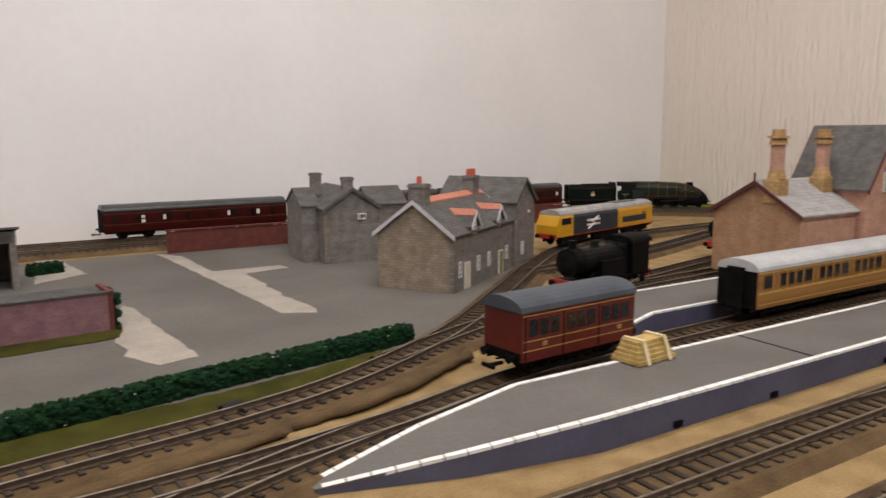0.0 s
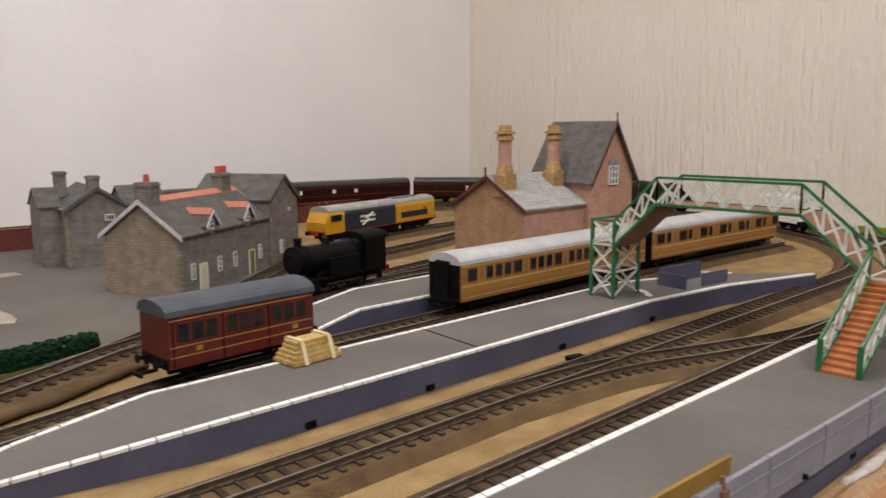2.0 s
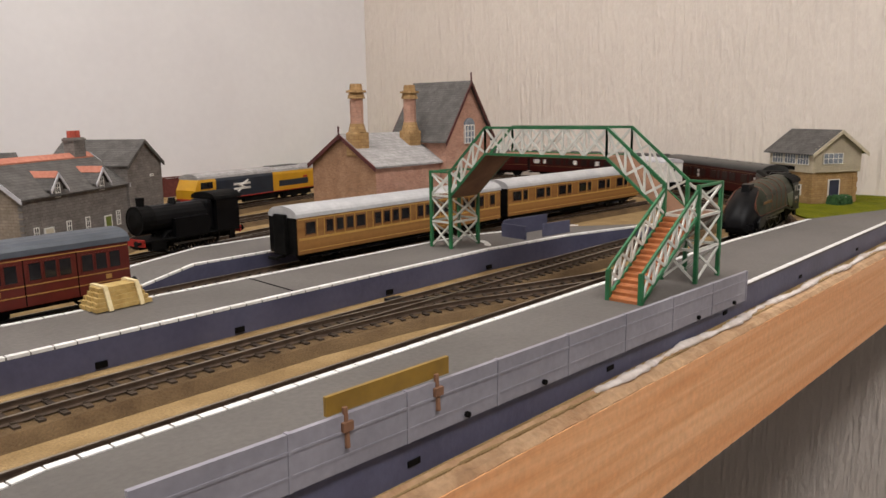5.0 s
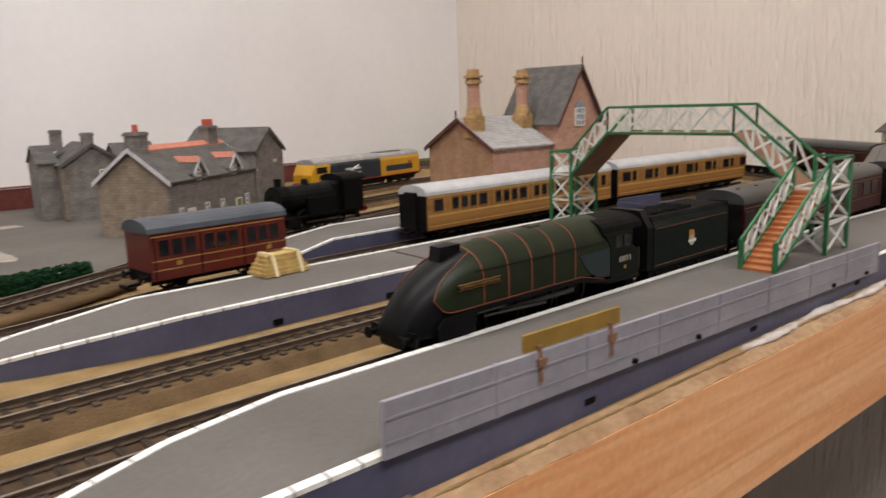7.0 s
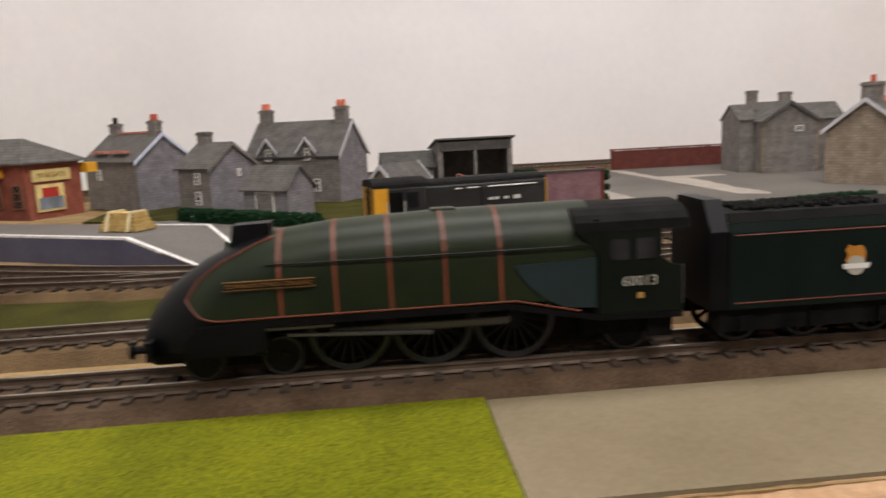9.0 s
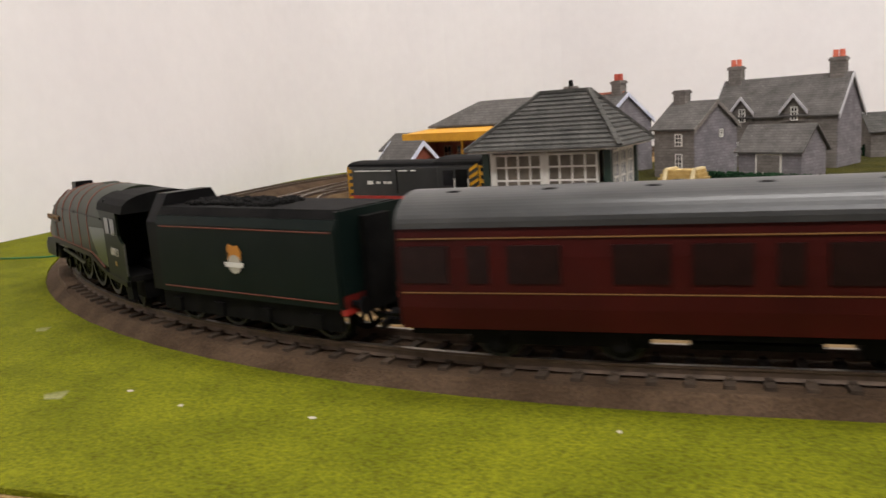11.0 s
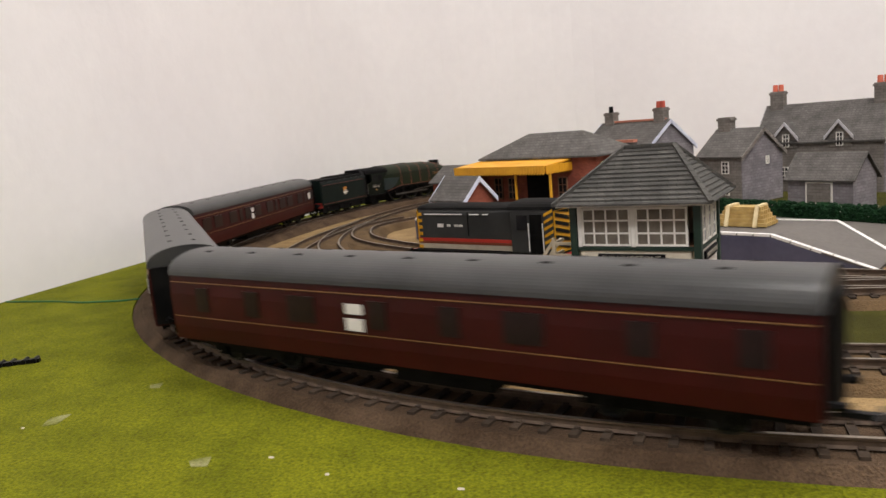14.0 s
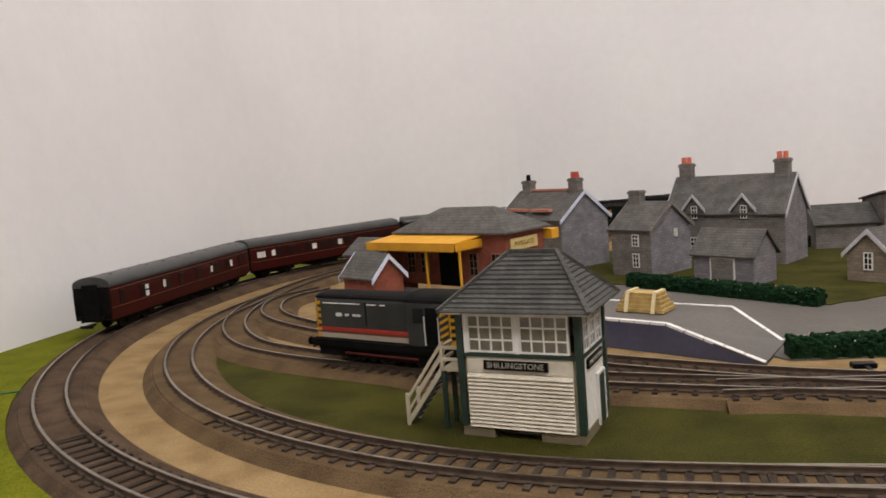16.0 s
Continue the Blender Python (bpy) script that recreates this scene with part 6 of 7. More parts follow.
def streamliner():
    """Streamlined express engine: wedge nose, boiler casing, valance, cab."""
    e = thing("streamlined_engine", Matrix(), "dark green streamlined steam engine with black nose and orange bands", "locomotive", "express train")

    def top(x):
        pts = [(-0.088, 0.0475), (-0.055, 0.0485), (-0.01, 0.0482), (0.025, 0.0468), (0.044, 0.0446), (0.055, 0.0414), (0.066, 0.0362), (0.0755, 0.0298), (0.0825, 0.0215), (0.0850, 0.0145)]
        return float(np.interp(x, [p[0] for p in pts], [p[1] for p in pts]))

    def half(x):
        return float(np.interp(x, [-0.088, 0.048, 0.064, 0.0755, 0.083, 0.085], [0.0162, 0.0162, 0.0150, 0.0128, 0.0094, 0.0072]))

    def ring(x, zb, grow=0.0):
        zt, w = top(x) + grow, half(x) + grow
        zs = max(zb + 0.001, zt - 0.0155)
        out = [(x, -w, zb), (x, w, zb), (x, w, zs)]
        for k in range(1, 14):
            a = math.pi * k / 14
            out.append((x, w * math.cos(a), zs + (zt - zs) * math.sin(a) ** 0.85))
        out.append((x, -w, zs))
        return out

    def flank(x, z, s, out=0.0):
        """A point on the casing's side at a height."""
        zt, w = top(x), half(x)
        zs = zt - 0.0155
        k = 1.0 if z <= zs else math.sqrt(max(0.0, 1 - min(1.0, ((z - zs) / 0.0155) ** (1 / 0.85)) ** 2))
        return (x, s * (w * k + out), z + (out * 0.7 if k < 1 else 0.0))

    casing = part("boiler_casing", loft(bmesh.new(), [ring(x, 0.0195) for x in np.linspace(-0.0555, 0.0440, 18)]), "loco_green", e, smooth=True)
    casing.data.set_sharp_from_angle(angle=radians(40))
    nose = part("nose", loft(bmesh.new(), [ring(x, 0.0105 if x > 0.052 else 0.0195) for x in (0.0443, 0.048, 0.052, 0.0525, 0.057, 0.061, 0.065, 0.069, 0.073, 0.077, 0.080, 0.083, 0.085)]), "black", e, "satin black wedge-shaped nose", smooth=True)
    nose.data.set_sharp_from_angle(angle=radians(40))
    # green side panel that sweeps over the nose's flank, with its orange edge
    up = [(0.0424, 0.0434), (0.050, 0.0405), (0.059, 0.0362), (0.066, 0.0312), (0.069, 0.0262)]
    lo = [(0.0424, 0.0204), (0.060, 0.0200), (0.066, 0.0212), (0.069, 0.0258)]
    zu = lambda x: float(np.interp(x, [q[0] for q in up], [q[1] for q in up]))
    zl = lambda x: float(np.interp(x, [q[0] for q in lo], [q[1] for q in lo]))
    xs = [float(x) for x in np.linspace(0.0424, 0.069, 16)]
    for s in (-1, 1):
        bm = bmesh.new()
        grid = [[bm.verts.new(flank(x, zl(x) + (zu(x) - zl(x)) * k / 8, s, 0.0004)) for k in range(9)] for x in xs]
        for p, q in zip(grid, grid[1:]):
            for k in range(8):
                bm.faces.new((p[k], p[k + 1], q[k + 1], q[k]))
        part("flank_panel", bm, "loco_green", e, smooth=True)
        edge = [(-0.0500, 0.0158), (-0.0420, 0.0176), (-0.0300, 0.0203)] + [(x, zl(x)) for x in xs] + [(x, zu(x)) for x in reversed(xs)]
        bm = bmesh.new()
        for p, q in zip(edge, edge[1:]):
            rod(bm, flank(*p, s, 0.0006), flank(*q, s, 0.0006), 0.00030, 5)
        part("orange_edge", bm, "orange", e, "thin orange lining")
    for x in (0.0410, 0.0245, 0.0080, -0.0087, -0.0257):
        part("boiler_band", loft(bmesh.new(), [ring(x - 0.0005, 0.0200, 0.00018), ring(x + 0.0005, 0.0200, 0.00022)]), "orange", e, "orange boiler band")
    for s in (-1, 1):
        # footplate edge, curved over the wheels
        pts = [(0.070, 0.0095), (0.070, 0.0150), (0.066, 0.0186), (0.046, 0.0199), (-0.028, 0.0197), (-0.044, 0.0163), (-0.055, 0.0143), (-0.0825, 0.0138), (-0.0825, 0.0118), (-0.056, 0.0123), (-0.044, 0.0146), (-0.028, 0.0178), (0.046, 0.0176), (0.050, 0.0095)]
        part("footplate", P(pts, s * 0.0158, s * 0.0172, "y"), "black", e, "black footplate edge curved over the wheels")
        bm = bmesh.new()
        hr = [(x, 0.0357) for x in np.linspace(-0.052, 0.045, 9)]
        for p, q in zip(hr, hr[1:]):
            rod(bm, flank(*p, s, 0.0007), flank(*q, s, 0.0007), 0.00028, 5)
        for p in hr[::2]:
            rod(bm, flank(*p, s, 0.0), flank(*p, s, 0.0009), 0.0004, 5)
        part("handrail", bm, "black", e)
        # firebox side, with its blue-green reflected sheen put into the colour
        part("firebox_panel", P([(-0.0553, 0.0165), (-0.0450, 0.0172), (-0.0385, 0.0208), (-0.0335, 0.0252), (-0.0295, 0.0312), (-0.0553, 0.0322)], s * 0.0161, s * 0.0166, "y"), "loco_sheen", e)
    for s, rz in ((-1, 0), (1, 180)):
        pl = part("nameplate", B(-0.0132, -0.0003, -0.0011, 0.0132, 0.0003, 0.0011), "black", e, "black nameplate with brass letters", at=pose(0.0440, s * 0.0168, 0.0306, 0, 0, rz))
        part("plate_edge", box(B(-0.0134, -0.0004, 0.0011, 0.0134, 0.0003, 0.0013), -0.0134, -0.0004, -0.0013, 0.0134, 0.0003, -0.0011), "gold_dim", pl, "thin brass edge")
        lettering("lettering", "DOMINION OF NEW ZEALAND", 0.0018, pl, pose(0, -0.0004, 0, 90), "gold_dim")
    # cab
    cab = part("cab", B(-0.0565, -0.0157, 0.0140, -0.0550, 0.0157, 0.0440), "cab_green", e, "very dark green cab with running number")
    for s in (-1, 1):
        part("cab_side", P([(-0.0825, 0.0140), (-0.0560, 0.0140), (-0.0560, 0.0330), (-0.0500, 0.0400), (-0.0760, 0.0400), (-0.0760, 0.0310), (-0.0790, 0.0290), (-0.0825, 0.0280)], s * 0.0157, s * 0.0167, "y"), "cab_green", cab)
        part("cab_grab_rail", R((-0.0828, s * 0.0164, 0.0160), (-0.0828, s * 0.0164, 0.0285), 0.00035, 5), "steel", cab)
    part("cab_roof", prism(bmesh.new(), [(p[0], p[1]) for p in roof_ring(0.0168, 0.0400, 0.0476, 11)], -0.0850, -0.0488, "x"), "black_m", e)
    part("cab_floor", B(-0.0825, -0.0155, 0.0135, -0.0566, 0.0155, 0.0155), "black_m", e)
    for s, rz in ((-1, 0), (1, 180)):
        for x in (-0.0625, -0.0708):
            part("cab_window", B(x - 0.003, s * 0.0162 - 0.0008, 0.0310, x + 0.003, s * 0.0162 + 0.0008, 0.0375), "glass", cab)
        lettering("number", "60013", 0.0046, cab, pose(-0.0690, s * 0.01685, 0.0240, 90, 0, rz), "number", 0.0001)
        part("crest_bar", B(-0.0701, s * 0.0168 - 0.0001, 0.0186, -0.0681, s * 0.0168 + 0.0001, 0.0204), "gold", cab)
    # chimney, whistle and safety valves
    part("chimney", loft(bmesh.new(), [[(0.0445, -0.0042, 0.0405), (0.0445, 0.0042, 0.0405), (0.0570, 0.0036, 0.0385), (0.0570, -0.0036, 0.0385)], [(0.0440, -0.0042, 0.0474), (0.0440, 0.0042, 0.0474), (0.0555, 0.0036, 0.0470), (0.0555, -0.0036, 0.0470)]]), "black", e)
    part("dome", B(-0.014, -0.003, 0.046, -0.006, 0.003, 0.0486, bevel=0.0006), "loco_green", e)
    # chassis, cylinders, wheels
    part("frames", B(-0.0815, -0.0052, 0.0030, 0.070, 0.0052, 0.0190), "black_m", e)
    part("ashpan", B(-0.0815, -0.0105, 0.0060, -0.052, 0.0105, 0.0140), "black_m", e)
    buffers(e, 0.0820, 0.0118, 1, False)
    part("front_skirt", B(0.071, -0.0095, 0.0055, 0.0830, 0.0095, 0.0118, bevel=0.002), "black", e)
    for s in (-1, 1):
        part("cylinder", B(0.046, s * 0.0128 - 0.0035, 0.0085, 0.064, s * 0.0128 + 0.0035, 0.0178, bevel=0.0015), "black", e)
        part("slide_bar", B(0.026, s * 0.0150 - 0.0007, 0.0160, 0.047, s * 0.0150 + 0.0007, 0.0169), "steel", e)
        part("connecting_rod", R((0.040, s * 0.0146, 0.0142), (-0.004, s * 0.0146, 0.0118), 0.0007, 6), "steel", e)
        part("footstep", B(-0.080, s * 0.0140 - 0.001, 0.0055, -0.072, s * 0.0140 + 0.001, 0.0145), "black_m", e)
    wheels(e, (0.0665, 0.0425), 0.0062)
    wheels(e, (-0.0670,), 0.0072)
    e_drive = wheels(e, (0.0215, -0.0045, -0.0305), 0.0130, 18)
    e_rods = []
    for s in (-1, 1):
        e_rods.append(part("coupling_rod", B(-0.0325, s * 0.0128 - 0.0005, -0.0010, 0.0235, s * 0.0128 + 0.0005, 0.0010), "steel", e, "bright steel coupling rod"))
    return e, e_drive, e_rods


def tender():
    t = thing("engine_tender", Matrix(), "dark green tender with coal and a gold crest", "tender", "express train")
    w = 0.0165
    prof = [(-w, 0.0125), (w, 0.0125), (w, 0.0370), (w * 0.93, 0.0400), (-w * 0.93, 0.0400), (-w, 0.0370)]
    part("tank", prism(bmesh.new(), prof, -0.054, 0.047, "x"), "tender_green", t, "dark green tank sides with orange lining")
    part("fairing", loft(bmesh.new(), [[(0.047, -w * 0.97, 0.0125), (0.047, w * 0.97, 0.0125), (0.047, w * 0.97, 0.0375), (0.047, w * 0.6, 0.0472), (0.047, -w * 0.6, 0.0472), (0.047, -w * 0.97, 0.0375)], [(0.054, -w * 0.97, 0.0125), (0.054, w * 0.97, 0.0125), (0.054, w * 0.97, 0.0375), (0.054, w * 0.6, 0.0472), (0.054, -w * 0.6, 0.0472), (0.054, -w * 0.97, 0.0375)]]), "black", t, "black rounded front screen")
    part("top_plate", P([(-w * 0.93, 0.0401), (w * 0.93, 0.0401), (w * 0.8, 0.0428), (-w * 0.8, 0.0428)], -0.054, 0.0468, "x"), "black_m", t)
    bm = bmesh.new()
    rnd = random.Random(9)
    for i in range(320):
        x, y = -0.015 + 0.055 * rnd.random(), -0.009 + 0.018 * rnd.random()
        bmesh.ops.create_icosphere(bm, subdivisions=1, radius=0.0008 + 0.0006 * rnd.random(), matrix=Matrix.Translation((x, y, 0.0427 + 0.0008 * rnd.random())) @ Euler((rnd.random() * 3, rnd.random() * 3, 0)).to_matrix().to_4x4())
    tagged(part("coal", bm, "black_m", t), "low heap of black coal", kind="stuff")
    for s in (-1, 1):
        bm = bmesh.new()
        for a, b in (((-0.052, 0.0145), (0.045, 0.0145)), ((-0.052, 0.0362), (0.045, 0.0362))):
            rod(bm, (a[0], s * (w + 0.0001), a[1]), (b[0], s * (w + 0.0001), b[1]), 0.00022, 5)
        part("lining", bm, "lining_dim", t)
        cr = part("crest", P([(-0.0034, -0.0004), (-0.0038, 0.0024), (-0.0022, 0.0046), (0.0008, 0.0042), (0.0026, 0.0050), (0.0040, 0.0032), (0.0030, 0.0016), (0.0040, -0.0004)], s * (w + 0.0001), s * (w + 0.0004), "y"), "crest_gold", t, "gold beast over a pale wheel", at=pose(-0.001, 0, 0.0262))
        part("crest_wheel", P([(0.0036 * math.cos(a), -0.0018 + 0.0032 * math.sin(a)) for a in np.linspace(0, 2 * math.pi, 16, endpoint=False)], s * (w + 0.0003), s * (w + 0.0006), "y"), "number", cr, "pale ringed wheel")
        part("crest_band", P([(-0.0054, -0.0012), (0.0054, -0.0012), (0.0048, -0.0028), (-0.0048, -0.0028)], s * (w + 0.0005), s * (w + 0.0008), "y"), "white_g", cr)
        part("frame", B(-0.052, s * 0.0138 - 0.0010, 0.0050, 0.050, s * 0.0138 + 0.0010, 0.0124), "black_m", t)
        for x in (-0.041, -0.014, 0.013, 0.040):
            part("axle_box", B(x - 0.0025, s * 0.0152 - 0.0008, 0.0052, x + 0.0025, s * 0.0152 + 0.0008, 0.0100), "black_m", t)
    part("rear_panel", B(-0.0552, -w * 0.95, 0.0125, -0.0541, w * 0.95, 0.0425), "tender_green", t)
    part("gangway", B(-0.0585, -0.006, 0.0105, -0.0553, 0.006, 0.040), "black_m", t)
    wheels(t, (-0.041, -0.014, 0.013, 0.040), 0.0082, 10)
    buffers(t, -0.0552, 0.0135, -1)
    coupling(t, -0.055, -1)
    # the tank is short: draw everything towards the front screen
    for o in t.children:
        if o.name.startswith("wheel"):
            o.location.x = 0.054 + (o.location.x - 0.054) * 0.86
        else:
            o.matrix_basis = Matrix.Translation((0.054 * 0.14, 0, 0)) @ Matrix.Diagonal((0.86, 1, 1, 1)) @ o.matrix_basis
    return t


ENGINE, DRIVE, RODS = streamliner()
TENDER = tender()


def teak_coach(m, L, label, win):
    c = thing("teak_coach", m, label, "railway coach", "teak coaches")
    h, w = L / 2, 0.0172
    zb, ze, zt = 0.0098, 0.0380, 0.0465
    part("body", B(-h, -w, zb, h, w, ze), "teak", c)
    part("roof", prism(bmesh.new(), [(p[0], p[1]) for p in roof_ring(w + 0.0006, ze + 0.0001, zt, 13)], -h - 0.001, h + 0.001, "x"), "silver_roof", c, "pale grey arched roof")
    for s in (-1, 1):
        part("waist_band", B(-h + 0.001, s * w - 0.0003, 0.0205, h - 0.001, s * w + 0.0003, 0.0222), "teak_l", c)
        part("cornice", B(-h + 0.001, s * w - 0.0003, 0.0362, h - 0.001, s * w + 0.0003, 0.0372), "teak_l", c)
        part("lower_band", B(-h + 0.001, s * w - 0.0003, 0.0125, h - 0.001, s * w + 0.0003, 0.0131), "teak_l", c)
        x, k = -h + 0.008, 0
        while x < h - 0.009:
            ww = win[k % len(win)]
            if ww > 0:
                fr = part("window_frame", B(x - 0.0008, s * w - 0.0004, 0.0243, x + ww + 0.0008, s * w + 0.0004, 0.0350), "teak_d", c)
                part("pane", B(x, s * w - 0.0006, 0.0252, x + ww, s * w + 0.0006, 0.0342), "glass", fr)
            x += abs(ww) + 0.0042
            part("beading", B(x - 0.0024, s * w - 0.0003, 0.0222, x - 0.0018, s * w + 0.0003, 0.0362), "teak_l", c)
            k += 1
        part("footboard", B(-h + 0.012, s * 0.0150 - 0.0010, 0.0058, h - 0.012, s * 0.0150 + 0.0010, 0.0066), "black_m", c)
        part("solebar", B(-h + 0.002, s * 0.0140 - 0.0010, 0.0072, h - 0.002, s * 0.0140 + 0.0010, 0.0097), "black_m", c)
    for s in (-1, 1):
        part("end_panel", B(min(s * h, s * (h + 0.0011)), -w + 0.0005, zb, max(s * h, s * (h + 0.0011)), w - 0.0005, ze), "black_m", c)
        part("gangway", B(min(s * (h + 0.0011), s * (h + 0.0045)), -0.007, 0.009, max(s * (h + 0.0011), s * (h + 0.0045)), 0.007, 0.0405, bevel=0.0006), "black_m", c)
        bogie(c, s * (h - 0.04))
        coupling(c, s * h, s)
    part("battery_box", B(-0.022, -0.0122, 0.0030, 0.010, 0.0122, 0.0071), "black_m", c)
    for x in np.linspace(-h + 0.02, h - 0.02, 7):
        part("roof_vent", B(x - 0.0016, -0.0048, zt - 0.0022, x + 0.0016, -0.0026, zt - 0.0002), "silver_roof", c)
    return c


def on_line(line, s):
    p, w = line.at(s), line.way(s)
    return pose(p.x, p.y, RAIL, 0, 0, math.degrees(math.atan2(w.y, w.x)))


def at_u(line, u, lo=0.0):
    """Length along a line where it reaches x = u."""
    k = int(np.argmin(np.where(line.sa >= lo, abs(line.xa - u), 9)))
    return float(line.sa[k])


DOCK = LINES["dock"]
teak_coach(on_line(DOCK, at_u(DOCK, 0.5895)), 0.255, "varnished teak coach with white-grey roof standing at the platform", (0.009, -0.003, 0.0065, 0.0065, 0.0065))
teak_coach(on_line(DOCK, at_u(DOCK, 0.862)), 0.258, "varnished teak coach with large windows and white-grey roof", (0.013, 0.006, -0.008))


def short_coach():
    c = thing("four_wheel_coach", on_line(DOCK, at_u(DOCK, 0.281)), "short maroon four-wheel coach with blue-grey roof and gold lining", "railway coach")
    L, w = 0.096, 0.0168
    h = L / 2
    part("body", B(-h, -w, 0.0105, h, w, 0.0395), "crimson", c)
    part("roof", prism(bmesh.new(), [(p[0], p[1]) for p in roof_ring(w + 0.0008, 0.0396, 0.0475, 11)], -h - 0.0012, h + 0.0012, "x"), "van_roof", c, "blue-grey arched roof")
    for s in (-1, 1):
        for z in (0.0165, 0.0222, 0.0372):
            part("lining", B(-h + 0.001, s * w - 0.0002, z, h - 0.001, s * w + 0.0002, z + 0.0006), "gold", c)
        for k in range(3):
            x0 = -h + 0.005 + k * 0.0303
            for j in range(3):
                x = x0 + j * 0.0086
                fr = part("window_frame", B(x, s * w - 0.0003, 0.0245, x + 0.0076, s * w + 0.0003, 0.0355), "crimson", c)
                part("pane", B(x + 0.0006, s * w - 0.0005, 0.0252, x + 0.0070, s * w + 0.0005, 0.0349), "glass", fr)
            part("door_line", B(x0 - 0.0026, s * w - 0.0003, 0.011, x0 - 0.0020, s * w + 0.0003, 0.0372), "black_m", c)
        for x in (-0.03, 0.034):
            part("class_mark", B(x - 0.0018, s * w - 0.0003, 0.0185, x + 0.0018, s * w + 0.0003, 0.0212), "gold", c)
        part("solebar", B(-h, s * 0.0138 - 0.001, 0.0078, h, s * 0.0138 + 0.001, 0.0104), "black_m", c)
        for x in (-0.028, 0.028):
            part("axle_guard", P([(x - 0.006, 0.0078), (x + 0.006, 0.0078), (x + 0.002, 0.0035), (x - 0.002, 0.0035)], s * 0.0118 - 0.0006, s * 0.0118 + 0.0006, "y"), "black_m", c)
        part("footboard", B(-h + 0.008, s * 0.0152 - 0.001, 0.0040, h - 0.008, s * 0.0152 + 0.001, 0.0047), "black_m", c)
    wheels(c, (-0.028, 0.028), 0.0066, 8)
    for s in (-1, 1):
        coupling(c, s * h, s)
        buffers(c, s * (h + 0.0005), 0.0128, s, False)


short_coach()


def tank_engine(line, u, flip, label, name="saddle_engine", red=True):
    m = on_line(line, at_u(line, u)) @ pose(0, 0, 0, 0, 0, 180 if flip else 0)
    e = thing(name, m, label, "locomotive", "black engines")
    part("running_plate", B(-0.058, -0.0155, 0.0125, 0.058, 0.0155, 0.0140), "black_m", e)
    part("boiler", R((-0.020, 0, 0.0300), (0.048, 0, 0.0300), 0.0118, 20), "black", e, smooth=False)
    part("smokebox", R((0.040, 0, 0.0300), (0.0545, 0, 0.0300), 0.0124, 20), "black_m", e)
    part("smokebox_door", R((0.0545, 0, 0.0300), (0.0565, 0, 0.0300), 0.0105, 20, 0.006), "black_m", e)
    part("chimney", R((0.047, 0, 0.0405), (0.047, 0, 0.0490), 0.0034, 12, 0.0040), "black_m", e)
    part("dome", R((0.012, 0, 0.0405), (0.012, 0, 0.0465), 0.0046, 12, 0.0030), "black", e)
    part("firebox", B(-0.028, -0.0118, 0.0140, -0.018, 0.0118, 0.0420, bevel=0.003), "black", e)
    for s in (-1, 1):
        part("side_tank", B(-0.018, s * 0.0130 - 0.0024, 0.0140, 0.022, s * 0.0130 + 0.0024, 0.0300), "black", e)
        part("footstep", B(-0.05, s * 0.0148 - 0.0006, 0.0050, -0.043, s * 0.0148 + 0.0006, 0.0125), "black_m", e)
        part("cylinder", B(0.034, s * 0.0125 - 0.003, 0.0055, 0.050, s * 0.0125 + 0.003, 0.0125), "black_m", e)
        part("coupling_rod", B(-0.025, s * 0.0112 - 0.0005, 0.0068, 0.022, s * 0.0112 + 0.0005, 0.0085), "steel", e)
    cab = part("cab", box(box(B(-0.056, -0.0155, 0.0140, -0.028, -0.0145, 0.0420), -0.056, 0.0145, 0.0140, -0.028, 0.0155, 0.0420), -0.0295, -0.0145, 0.0140, -0.028, 0.0145, 0.0450), "black", e)
    part("bunker", B(-0.0575, -0.0145, 0.0140, -0.050, 0.0145, 0.0330), "black", e)
    part("cab_roof", prism(bmesh.new(), [(p[0], p[1]) for p in roof_ring(0.0165, 0.0420, 0.0485, 11)], -0.060, -0.025, "x"), "black_m", e)
    part("crest", R((0.002, -0.0156, 0.0235), (0.002, -0.0150, 0.0235), 0.0018, 10), "gold", e)
    part("frames", B(-0.055, -0.005, 0.0060, 0.055, 0.005, 0.0125), "black_m", e)
    wheels(e, (0.022, -0.001, -0.025), 0.0098, 14)
    buffers(e, 0.0582, 0.0125, 1, red)
    buffers(e, -0.0582, 0.0125, -1, red)
    # a short engine: its length is drawn in, the wheels stay round
    for o in e.children:
        if o.name.startswith("wheel"):
            o.location.x *= 0.88
        else:
            o.matrix_basis = Matrix.Diagonal((0.88, 1, 1, 1)) @ o.matrix_basis
    return e


tank_engine(LINES["siding"], 0.456, True, "dull black steam tank engine with red buffer beam in the siding")
tank_engine(LINES["siding_b"], 0.757, True, "black steam engine with red buffer beam half hidden by the station")


